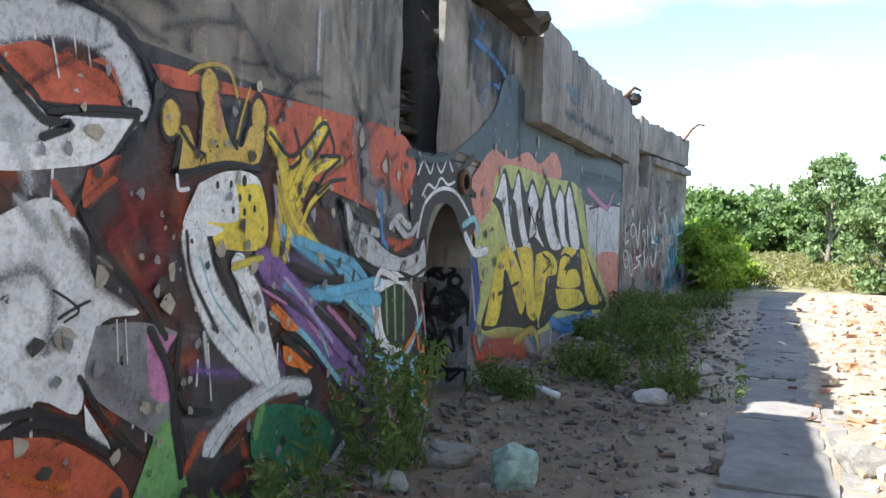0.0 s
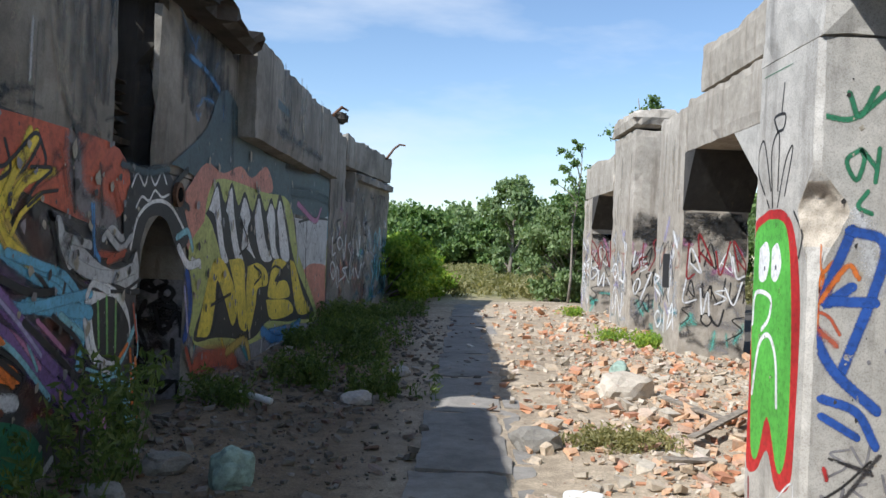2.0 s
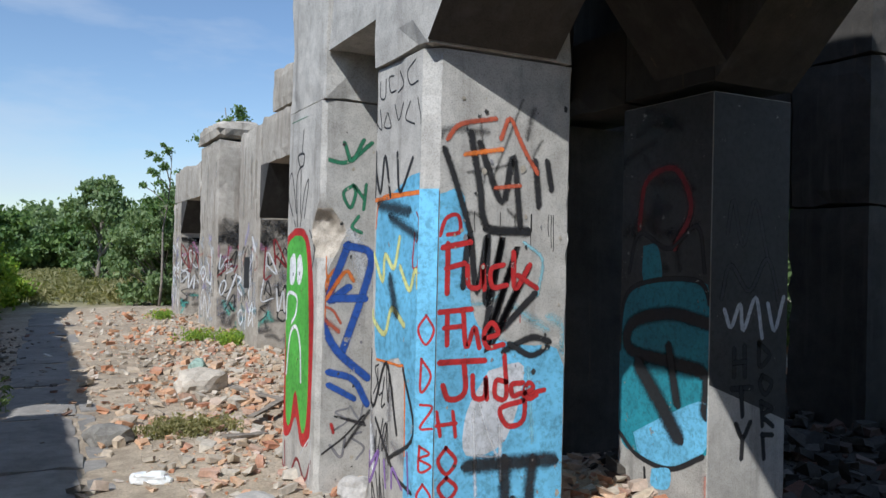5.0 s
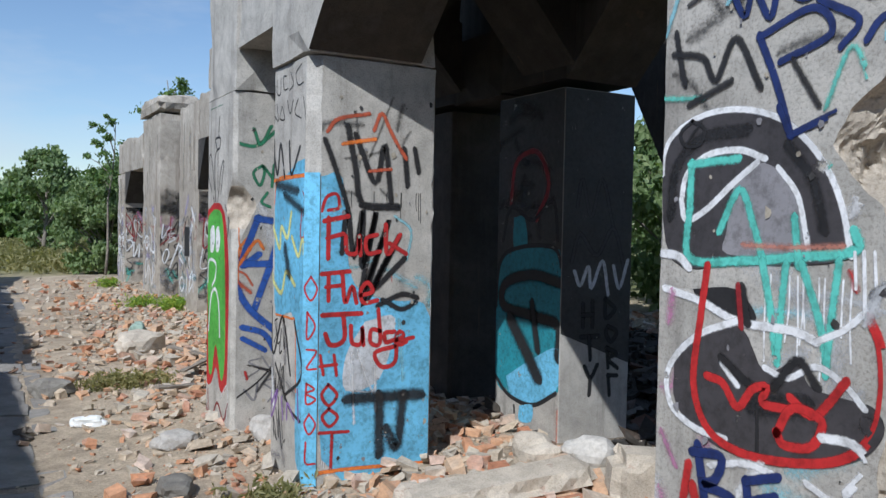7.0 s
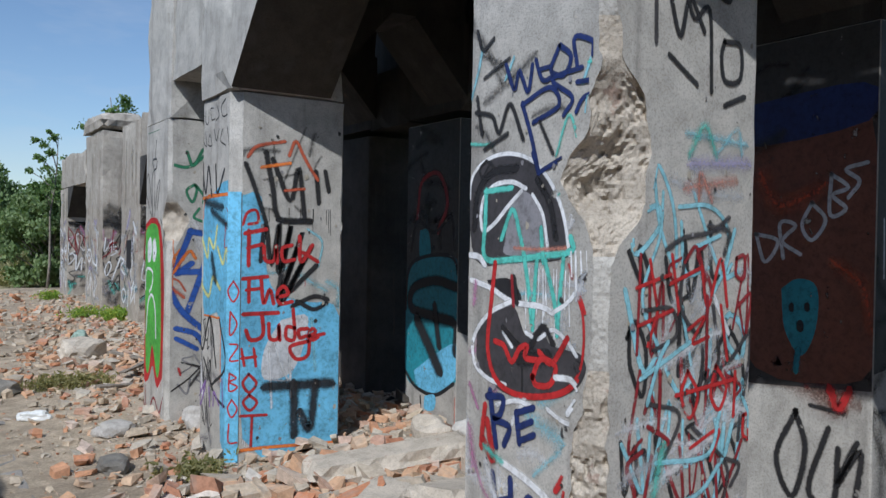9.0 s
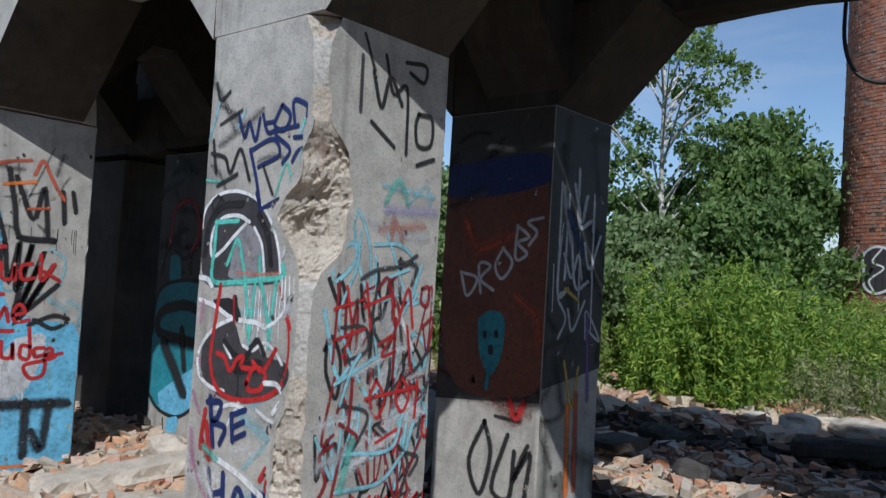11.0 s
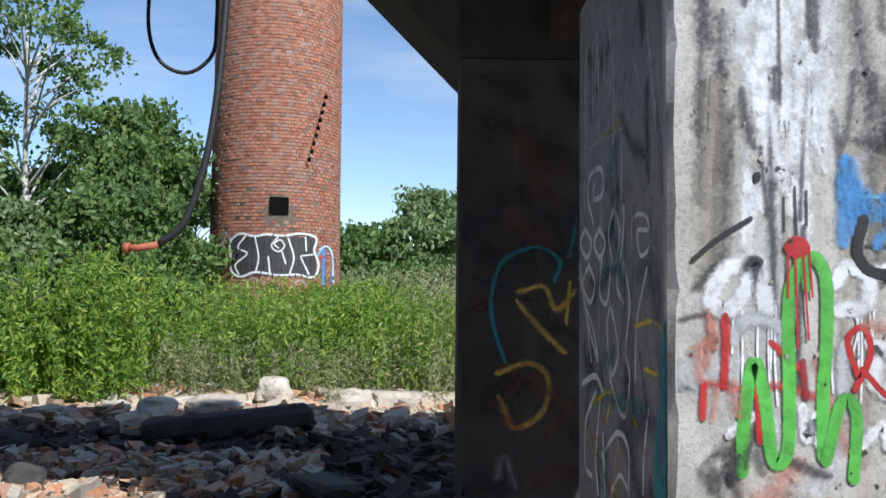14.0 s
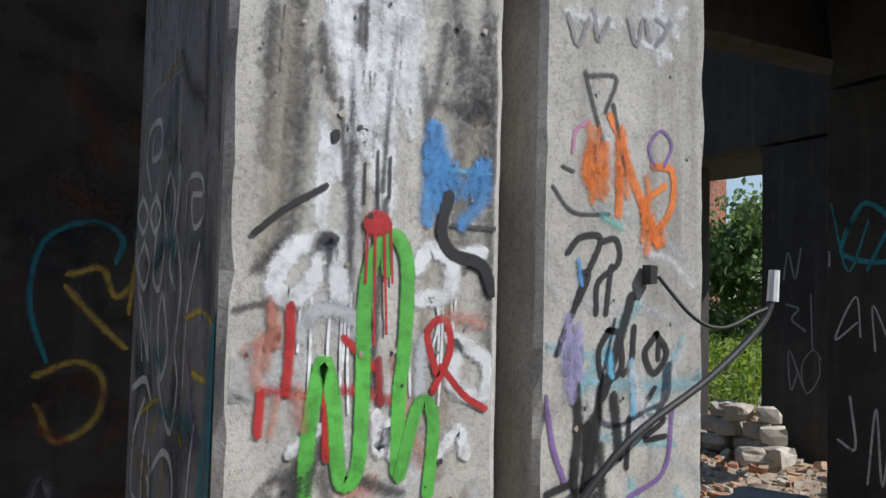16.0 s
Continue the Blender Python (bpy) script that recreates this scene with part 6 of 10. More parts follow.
scrawl(W2, "white", 0.1, 0.6, 2.4, 1.6, 2, 0.05, 556, 6)
wash(W2, "soot", 0.1, 2.0, 5.2, 2.6, 14, 0.12, 557, upright=True)
wash(P3N, "white", -0.5, 0.3, 0.08, 0.95, 9, 0.07, 520)
wash(P3N, "pink", -0.1, 0.2, 0.09, 1.2, 6, 0.05, 521)
wash(P3N, "cyan", -0.5, 0.5, -0.1, 1.6, 6, 0.06, 522)
wash(P3N, "silver", -0.5, 1.1, -0.3, 1.7, 6, 0.07, 523)
wash(P3R, "white", 3.0, 0.3, 3.5, 1.5, 14, 0.07, 524)
wash(P3R, "silver", 3.05, 0.5, 3.5, 1.8, 10, 0.06, 525)
wash(B3N, "dark_red", -0.36, 1.0, 0.3, 2.1, 14, 0.06, 526)
wash(B3N, "black", -0.38, 0.95, 0.34, 2.5, 26, 0.07, 527)
wash(B3N, "brown", -0.36, 1.3, 0.3, 2.3, 10, 0.08, 528)
scrawl(B3R, "silver", 4.8, 1.2, 5.3, 2.3, 3, 0.03, 529, 3)
wash(B3R, "white", 4.78, 1.7, 5.3, 2.3, 8, 0.03, 530, 0.7, upright=True)
wash(P4N, "stain", -4.42, 0.4, -3.95, 2.4, 12, 0.05, 532, upright=True)
wash(P4N, "charcoal", -4.30, 1.6, -4.05, 2.56, 9, 0.025, 533, 0.8, upright=True)
wash(P5N, "white", -4.95, 1.9, -4.57, 2.4, 7, 0.07, 534)
wash(P5N, "cyan", -4.95, 0.8, -4.6, 1.6, 7, 0.035, 535)
wash(P2R, "white", 2.9, 0.15, 3.55, 1.0, 12, 0.02, 536, 0.7, upright=True)
wash(P2R, "black", 3.0, 1.5, 3.5, 2.2, 8, 0.04, 537)
drips(P2R, "white", 3.0, 3.5, 0.9, 0.5, 12, 538, 0.008)
drips(P4N, "white", -4.35, -4.0, 1.55, 0.2, 12, 539, 0.006)
drips(P3N, "white", -0.5, -0.1, 1.5, 0.25, 10, 540, 0.006)


# the pieces, pull by pull
fill(W, "rust", (3.40, 2.04), (3.51, 2.05), (4.19, 2.05), (4.92, 2.06), (5.83, 2.03), (6.04, 1.72), (5.63, 1.52), (4.94, 1.61), (4.45, 1.72), (4.20, 1.83), (4.05, 2.00), (3.52, 1.97))
fill(W, "rust", (2.69, 1.95), (2.87, 2.01), (3.03, 1.97), (3.19, 2.02), (3.26, 1.86), (2.88, 1.80), (2.75, 1.89))
stroke(W, "grey", 0.266, 0.6, (5.20, 1.94), (5.29, 1.68), (5.72, 1.55))
stroke(W, "silver", 0.145, 0.2, (2.67, 2.02), (2.92, 2.10), (3.11, 2.10), (3.25, 2.03), (3.33, 1.89))
stroke(W, "black", 0.036, 0.3, (3.01, 2.19), (3.25, 2.15), (3.38, 2.03), (3.45, 1.87))
stroke(W, "black", 0.030, 0.3, (2.88, 1.81), (3.04, 1.82), (3.33, 1.85))
stroke(W, "black", 0.025, 0.3, (3.03, 1.98), (3.17, 1.97), (3.26, 1.86))
fill(W, "white", (2.69, 1.70), (2.88, 1.69), (2.99, 1.79), (3.33, 1.82), (3.17, 1.66), (2.97, 1.61), (2.69, 1.59))
fill(W, "silver", (2.69, 1.89), (2.83, 1.84), (2.92, 1.76), (2.87, 1.69), (2.69, 1.69))
stroke(W, "black", 0.028, 0.3, (2.71, 1.94), (2.85, 1.85), (2.94, 1.80), (3.33, 1.83))
stroke(W, "black", 0.031, 0.3, (3.33, 1.82), (3.19, 1.65), (3.09, 1.56), (3.04, 1.50))
fill(W, "rust", (3.09, 1.61), (3.25, 1.68), (3.21, 1.57), (3.07, 1.50))
fill(W, "white", (2.70, 1.43), (2.92, 1.51), (3.09, 1.39), (3.13, 1.23), (3.36, 1.09), (3.17, 1.07), (3.10, 0.88), (3.06, 0.76), (2.89, 0.84), (2.70, 0.80))
stroke(W, "grey", 0.070, 0.9, (2.74, 1.25), (2.88, 1.27), (2.95, 1.17), (2.93, 1.02))
stroke(W, "black", 0.013, 0.4, (2.95, 1.20), (3.02, 1.16), (3.06, 1.12), (3.00, 1.09))
fill(W, "grey", (3.14, 1.06), (3.38, 1.05), (3.61, 0.97), (3.54, 0.89), (3.59, 0.54), (3.36, 0.65), (3.10, 0.85))
fill(W, "pink", (3.40, 1.00), (3.59, 0.97), (3.53, 0.87), (3.55, 0.72), (3.43, 0.76))
stroke(W, "dark_red", 0.172, 0.9, (3.23, 1.39), (3.40, 1.51), (3.47, 1.34), (3.38, 1.21))
stroke(W, "black", 0.038, 0.3, (3.07, 1.47), (3.17, 1.33), (3.38, 1.13), (3.51, 0.98))
stroke(W, "black", 0.036, 0.3, (3.59, 0.97), (3.53, 0.87), (3.61, 0.60), (3.67, 0.30))
stroke(W, "black", 0.163, 0.25, (3.52, 1.86), (3.52, 1.84))
stroke(W, "black", 0.171, 0.25, (3.76, 2.02), (3.76, 1.99))
stroke(W, "black", 0.181, 0.25, (4.13, 1.95), (4.13, 1.92))
stroke(W, "black", 0.050, 0.3, (3.54, 1.63), (3.58, 1.77), (3.60, 1.82), (3.70, 1.72), (3.73, 1.94), (3.83, 1.95), (3.88, 1.83), (4.00, 1.77), (4.05, 1.87), (4.18, 1.88), (4.15, 1.70), (3.89, 1.70), (3.54, 1.63), straight=True)
fill(W, "gold", (3.57, 1.65), (3.59, 1.77), (3.55, 1.80), (3.62, 1.83), (3.70, 1.72), (3.73, 1.95), (3.82, 1.96), (3.89, 1.83), (4.00, 1.78), (4.06, 1.88), (4.17, 1.89), (4.13, 1.72), (3.89, 1.71), (3.70, 1.67))
stroke(W, "gold", 0.118, 0.15, (3.52, 1.86), (3.52, 1.84))
stroke(W, "gold", 0.128, 0.15, (3.76, 2.02), (3.76, 2.00))
stroke(W, "gold", 0.127, 0.15, (4.13, 1.95), (4.13, 1.93))
fill(W, "white", (3.70, 1.60), (3.87, 1.66), (4.06, 1.67), (4.17, 1.60), (4.20, 1.33), (3.82, 1.33), (3.80, 1.38), (3.67, 1.37), (3.60, 1.43))
fill(W, "yellow", (3.96, 1.61), (4.17, 1.60), (4.20, 1.33), (3.82, 1.33), (3.79, 1.37), (3.88, 1.41), (3.75, 1.44), (3.98, 1.45))
stroke(W, "black", 0.026, 0.15, (3.826, 1.604), (3.826, 1.596))
stroke(W, "black", 0.026, 0.15, (3.923, 1.614), (3.923, 1.606))
stroke(W, "black", 0.026, 0.15, (3.920, 1.559), (3.920, 1.551))
stroke(W, "black", 0.026, 0.15, (3.992, 1.555), (3.992, 1.547))
stroke(W, "black", 0.026, 0.15, (4.067, 1.560), (4.067, 1.552))
stroke(W, "black", 0.026, 0.15, (3.943, 1.498), (3.943, 1.490))
stroke(W, "black", 0.026, 0.15, (4.029, 1.492), (4.029, 1.484))
stroke(W, "black", 0.026, 0.15, (4.109, 1.509), (4.109, 1.501))
stroke(W, "black", 0.039, 0.15, (4.024, 1.637), (4.024, 1.625))
stroke(W, "white", 0.145, 0.12, (3.66, 1.37), (3.72, 1.19), (3.84, 0.99), (4.03, 0.83), (4.23, 0.71))
stroke(W, "white", 0.113, 0.12, (4.00, 1.25), (4.07, 1.12), (4.16, 0.98), (4.23, 0.82))
stroke(W, "black", 0.034, 0.3, (3.79, 1.36), (3.87, 1.21), (4.02, 1.02), (4.09, 0.94))
stroke(W, "cyan", 0.031, 0.7, (3.69, 1.27), (3.77, 1.09), (3.90, 0.96))
stroke(W, "yellow", 0.105, 0.5, (4.25, 1.85), (4.36, 1.71), (4.32, 1.43), (4.27, 1.22))
stroke(W, "yellow", 0.087, 0.4, (4.68, 1.97), (4.59, 1.83), (4.43, 1.68), (4.39, 1.43))
stroke(W, "gold", 0.083, 0.4, (4.90, 1.79), (4.63, 1.74), (4.51, 1.64), (4.49, 1.38))
stroke(W, "black", 0.032, 0.3, (4.76, 2.00), (4.86, 1.84), (4.68, 1.73))
stroke(W, "black", 0.029, 0.3, (4.45, 1.91), (4.51, 1.78), (4.43, 1.72))
stroke(W, "purple", 0.175, 0.4, (4.21, 1.25), (4.48, 1.03), (4.79, 0.76), (5.29, 0.45), (5.74, 0.17))
stroke(W, "pink", 0.053, 0.5, (4.26, 1.22), (4.54, 1.01), (4.88, 0.73))
stroke(W, "sky_blue", 0.120, 0.3, (4.41, 1.40), (4.76, 1.25), (5.10, 1.14), (5.26, 0.90))
stroke(W, "sky_blue", 0.091, 0.3, (4.68, 1.07), (5.11, 1.06), (5.38, 0.89), (5.35, 0.68))
stroke(W, "cyan", 0.047, 0.4, (4.28, 1.00), (4.60, 0.85), (5.00, 0.54))
stroke(W, "black", 0.052, 0.3, (4.27, 1.11), (4.63, 0.96), (5.02, 0.72), (5.45, 0.39))
stroke(W, "black", 0.042, 0.3, (4.70, 1.32), (4.96, 1.12), (4.91, 1.00))
fill(W, "orange", (4.31, 1.05), (4.53, 0.90), (4.38, 0.92))
fill(W, "orange", (4.38, 0.83), (4.61, 0.77), (4.68, 0.67), (4.42, 0.73))
stroke(W, "black", 0.032, 0.3, (4.28, 0.86), (4.49, 0.86), (4.73, 0.71), (4.62, 0.61))
stroke(W, "black", 0.064, 0.3, (4.94, 1.56), (5.31, 1.42), (5.65, 1.28), (6.03, 1.25), (6.24, 1.39), (6.27, 1.06), (5.75, 1.12), (5.28, 1.25), (5.11, 1.24), (4.94, 1.56), straight=True)
fill(W, "silver", (5.00, 1.52), (5.31, 1.40), (5.65, 1.26), (6.05, 1.22), (6.20, 1.35), (6.22, 1.09), (5.75, 1.16), (5.32, 1.27), (5.15, 1.26))
stroke(W, "silver", 0.063, 0.2, (5.64, 1.44), (5.77, 1.50), (5.93, 1.44), (6.06, 1.52))
fill(W, "white", (5.38, 0.96), (5.50, 1.17), (5.94, 1.07), (6.14, 0.81), (5.99, 0.59), (5.51, 0.69))
fill(W, "black", (5.48, 1.02), (5.83, 1.05), (6.12, 0.81), (5.93, 0.62), (5.61, 0.72))
stroke(W, "leaf_green", 0.039, 0.3, (5.59, 1.03), (5.63, 0.75))
stroke(W, "leaf_green", 0.040, 0.3, (5.72, 1.05), (5.76, 0.70))
stroke(W, "leaf_green", 0.041, 0.3, (5.87, 1.02), (5.89, 0.69))
stroke(W, "cyan", 0.104, 0.4, (6.20, 0.48), (6.15, 0.25), (6.23, 0.08))
stroke(W, "cyan", 0.071, 0.4, (5.70, 0.48), (5.97, 0.59), (6.21, 0.81))
stroke(W, "orange", 0.053, 0.4, (6.15, 0.65), (6.22, 0.28))
stroke(W, "pink", 0.148, 0.5, (5.62, 0.35), (5.81, 0.15))
stroke(W, "white", 0.109, 0.4, (3.81, 0.47), (4.01, 0.58), (4.29, 0.63), (4.62, 0.58))
stroke(W, "brown", 0.063, 0.4, (3.93, 0.42), (4.15, 0.52), (4.50, 0.55))
fill(W, "dark_green", (4.11, 0.47), (4.24, 0.56), (4.74, 0.43), (4.95, 0.20), (4.52, 0.12), (4.16, 0.30))
stroke(W, "silver", 0.067, 0.4, (5.05, 0.17), (4.77, 0.05), (4.42, 0.09))
fill(W, "rust", (2.72, 0.75), (2.98, 0.69), (3.25, 0.50), (3.28, 0.38), (2.73, 0.56))
stroke(W, "orange", 0.099, 0.6, (2.83, 0.62), (2.98, 0.55))
stroke(W, "black", 0.045, 0.3, (2.72, 0.81), (2.89, 0.80), (3.06, 0.71), (3.26, 0.60))
fill(W, "leaf_green", (3.34, 0.38), (3.50, 0.64), (3.60, 0.51), (3.65, 0.28))
fill(W, "white", (3.09, 0.79), (3.22, 0.60), (3.11, 0.67))
stroke(W, "stain", 0.137, 0.9, (4.87, 2.67), (4.98, 2.42), (5.19, 2.13))
stroke(W, "soot", 0.095, 0.9, (5.26, 2.54), (5.31, 2.12))
stroke(W, "silver", 0.045, 0.8, (4.67, 2.56), (4.66, 2.26))
stroke(W, "soot", 0.071, 0.9, (2.98, 2.17), (3.32, 2.30), (3.51, 2.29))
fill(W, "slate", (6.83, 2.03), (7.71, 2.43), (8.32, 2.90), (9.96, 2.48), (13.62, 2.58), (15.97, 2.49), (15.72, 1.91), (11.40, 1.85), (8.96, 1.99), (7.84, 1.96), (7.11, 2.02))
fill(W, "salmon", (7.20, 1.84), (7.74, 2.13), (8.30, 2.09), (8.94, 2.22), (9.44, 2.14), (10.13, 2.33), (10.48, 2.05), (8.97, 1.96), (8.04, 1.74), (8.02, 1.41), (7.32, 1.36))
fill(W, "silver", (12.03, 1.79), (13.77, 1.80), (16.93, 1.95), (18.41, 1.06), (17.21, 0.85), (13.94, 0.96), (12.60, 1.09))
fill(W, "salmon", (12.76, 1.00), (13.91, 1.10), (17.21, 0.85), (17.40, 0.13), (14.72, 0.13), (13.08, 0.32))
fill(W, "grey", (12.05, 0.37), (17.94, -0.16), (18.59, -0.72), (10.29, -0.03), (7.91, 0.26), (7.98, 0.52))
fill(W, "lime", (7.75, 1.61), (7.87, 1.89), (8.31, 2.04), (10.02, 2.02), (11.58, 1.99), (12.32, 1.34), (12.96, 0.99), (14.40, 0.14), (11.64, 0.31), (9.54, 0.28), (7.61, 0.52), (7.47, 1.02), (7.35, 1.37))
fill(W, "black", (7.78, 1.68), (7.89, 1.76), (8.13, 2.00), (8.41, 1.81), (8.62, 2.03), (8.91, 1.81), (9.16, 1.97), (9.52, 1.77), (9.79, 2.01), (10.17, 1.80), (10.43, 1.98), (10.71, 1.85), (10.96, 2.06), (11.41, 1.77), (11.99, 1.26), (12.63, 0.92), (14.08, 0.23), (12.41, 0.30), (11.80, 0.33), (10.54, 0.45), (9.94, 0.34), (9.40, 0.34), (8.81, 0.44), (8.22, 0.51), (7.58, 0.56), (7.79, 0.85), (8.01, 1.15), (8.35, 1.23), (8.00, 1.58))
fill(W, "white", (7.88, 1.72), (8.12, 1.95), (8.28, 1.69), (8.43, 1.39), (8.60, 1.24), (8.41, 1.23), (8.25, 1.39), (8.09, 1.66))
fill(W, "white", (8.44, 1.73), (8.62, 1.98), (8.76, 1.71), (8.98, 1.39), (9.19, 1.24), (8.91, 1.24), (8.71, 1.43), (8.55, 1.68))
fill(W, "white", (8.99, 1.72), (9.16, 1.91), (9.44, 1.71), (9.33, 1.58), (9.45, 1.41), (9.74, 1.24), (9.36, 1.35), (9.11, 1.35), (9.15, 1.60))
fill(W, "white", (9.63, 1.71), (9.80, 1.94), (10.00, 1.72), (10.29, 1.39), (10.63, 1.22), (10.13, 1.21), (9.81, 1.42))
fill(W, "white", (10.24, 1.73), (10.44, 1.91), (10.69, 1.78), (10.81, 1.39), (11.05, 1.23), (10.66, 1.25), (10.43, 1.49))
fill(W, "white", (10.82, 1.80), (10.97, 1.98), (11.31, 1.73), (11.74, 1.22), (11.19, 1.23), (10.96, 1.59))
fill(W, "yellow", (7.66, 0.58), (7.94, 1.08), (8.15, 1.26), (8.51, 1.21), (9.03, 0.81), (8.87, 0.56), (8.53, 0.85), (8.24, 1.06), (8.19, 0.82), (8.03, 0.56))
fill(W, "yellow", (8.62, 1.25), (9.20, 1.23), (9.33, 0.92), (9.49, 0.47), (9.13, 0.54), (8.95, 0.88))
fill(W, "yellow", (9.41, 1.16), (9.89, 1.19), (10.36, 1.08), (10.41, 0.91), (9.93, 0.89), (9.84, 0.70), (9.57, 0.42), (9.39, 0.86))
fill(W, "yellow", (10.48, 0.88), (10.77, 1.21), (11.55, 1.16), (11.11, 1.05), (10.84, 0.93), (11.59, 0.91), (11.83, 0.68), (10.57, 0.74))
fill(W, "yellow", (10.38, 0.73), (11.79, 0.63), (12.12, 0.43), (10.74, 0.46))
fill(W, "yellow", (11.79, 1.19), (12.18, 1.12), (12.92, 0.64), (13.61, 0.34), (12.58, 0.38), (12.07, 0.78))
stroke(W, "black", 0.037, 0.3, (8.31, 1.01), (8.24, 0.71), (8.10, 0.55))
stroke(W, "black", 0.039, 0.3, (8.07, 0.83), (8.74, 0.90))
stroke(W, "black", 0.033, 0.3, (9.15, 1.60), (9.38, 1.41), (9.04, 1.30))
stroke(W, "black", 0.036, 0.3, (9.70, 1.16), (10.09, 1.05), (9.75, 0.95))
stroke(W, "black", 0.040, 0.3, (10.52, 1.07), (10.85, 1.13), (11.30, 1.04), (10.95, 0.89))
stroke(W, "black", 0.059, 0.3, (13.02, 1.78), (13.05, 1.08), (13.40, 0.27))
stroke(W, "silver", 0.117, 0.3, (12.35, 1.18), (12.45, 1.68), (13.09, 1.38), (13.79, 1.73), (14.51, 1.14))
stroke(W, "silver", 0.149, 0.3, (14.90, 1.13), (15.46, 1.77), (16.42, 1.64), (16.72, 1.09))
stroke(W, "black", 0.042, 0.3, (12.35, 1.74), (13.77, 1.84), (15.73, 1.86), (17.62, 1.80))
stroke(W, "lime", 0.140, 0.4, (16.42, 1.64), (16.96, 0.80))
stroke(W, "salmon", 0.080, 0.4, (16.94, 1.57), (17.28, 0.94))
stroke(W, "slate", 0.193, 0.6, (11.76, 2.14), (13.69, 2.21), (15.66, 2.18))
stroke(W, "soot", 0.175, 0.8, (11.31, 2.45), (14.21, 2.60), (17.22, 2.60))
stroke(W, "white", 0.070, 0.5, (17.92, 1.74), (18.83, 1.05))
stroke(W, "sky_blue", 0.142, 0.5, (18.90, 1.95), (19.35, 1.57))
stroke(W, "teal", 0.104, 0.6, (9.15, 0.38), (9.55, 0.14))
stroke(W, "yellow", 0.056, 0.4, (8.47, 0.46), (8.70, 0.26), (8.96, 0.34), (8.89, 0.17))
stroke(W, "mid_blue", 0.089, 0.5, (7.90, 0.37), (8.29, 0.23))
stroke(W, "white", 0.073, 0.5, (10.24, 0.36), (10.21, 0.08))
stroke(W, "white", 0.081, 0.5, (10.96, 0.35), (11.21, 0.10))
stroke(W, "mid_blue", 0.149, 0.4, (10.63, 0.29), (11.65, 0.24))
stroke(W, "teal", 0.116, 0.5, (12.07, 0.24), (12.75, 0.26))
stroke(W, "blue", 0.156, 0.5, (7.34, 1.13), (7.45, 0.88), (7.35, 0.64))
stroke(W, "lavender", 0.065, 0.5, (7.28, 1.03), (7.40, 0.68))
stroke(W, "white", 0.067, 0.4, (7.45, 1.27), (7.68, 1.21))
stroke(W, "rust", 0.107, 0.6, (7.39, 0.49), (7.57, 0.26))
stroke(W, "yellow", 0.076, 0.4, (4.74, 1.97), (4.61, 1.82), (4.49, 1.67), (4.44, 1.50), (4.53, 1.37))
stroke(W, "yellow", 0.062, 0.4, (4.95, 1.80), (4.70, 1.76), (4.56, 1.66), (4.51, 1.53))
stroke(W, "yellow", 0.055, 0.5, (4.30, 1.60), (4.41, 1.41), (4.37, 1.25))
stroke(W, "gold", 0.038, 0.6, (4.44, 1.58), (4.57, 1.44), (4.73, 1.32))
stroke(W, "black", 0.026, 0.4, (4.80, 1.95), (4.67, 1.81), (4.55, 1.73))
stroke(W, "black", 0.028, 0.4, (5.00, 1.70), (4.78, 1.66), (4.61, 1.54))
stroke(W, "sky_blue", 0.077, 0.3, (4.57, 1.35), (4.86, 1.26), (5.10, 1.18), (5.27, 1.02))
stroke(W, "sky_blue", 0.116, 0.3, (4.75, 1.08), (5.07, 1.03), (5.46, 0.98))
stroke(W, "sky_blue", 0.064, 0.4, (5.12, 0.98), (5.39, 0.83))
stroke(W, "purple", 0.129, 0.5, (4.32, 1.20), (4.63, 1.00), (4.95, 0.81), (5.35, 0.53))
stroke(W, "lavender", 0.048, 0.5, (4.43, 1.16), (4.79, 0.94), (5.08, 0.75))
stroke(W, "pink", 0.044, 0.5, (4.84, 0.98), (5.16, 0.78))
stroke(W, "black", 0.050, 0.3, (4.66, 1.00), (5.01, 0.79), (5.40, 0.54))
stroke(W, "black", 0.046, 0.3, (5.01, 0.99), (5.31, 0.83), (5.50, 0.65))
stroke(W, "black", 0.033, 0.3, (4.58, 1.16), (4.94, 1.11))
stroke(W, "black", 0.034, 0.3, (5.02, 1.40), (5.14, 1.25), (5.12, 1.12))
stroke(W, "rust", 0.069, 0.8, (5.03, 1.93), (5.12, 1.71))
stroke(W, "rust", 0.089, 0.6, (5.79, 1.77), (5.87, 1.64))
stroke(W, "rust", 0.069, 0.6, (5.59, 1.34), (5.82, 1.32))
stroke(W, "soot", 0.069, 0.8, (5.17, 1.94), (5.22, 1.62))
stroke(W, "soot", 0.066, 0.8, (5.55, 1.88), (5.60, 1.60))
stroke(W, "mid_blue", 0.056, 0.6, (5.45, 1.63), (5.51, 1.38), (5.58, 1.31))
stroke(W, "cyan", 0.033, 0.5, (4.75, 0.86), (4.85, 0.72))
stroke(W, "cyan", 0.033, 0.5, (5.46, 0.63), (5.92, 0.51), (6.27, 0.59), (6.22, 0.89))
stroke(W, "orange", 0.052, 0.5, (5.91, 0.60), (6.08, 0.70))
stroke(W, "rust", 0.044, 0.5, (6.17, 0.97), (6.26, 0.72))
stroke(W, "white", 0.044, 0.3, (6.08, 1.38), (6.15, 1.60), (6.39, 1.70), (6.66, 1.73))
stroke(W, "black", 0.069, 0.3, (7.23, 2.02), (6.85, 1.82), (7.29, 1.71))
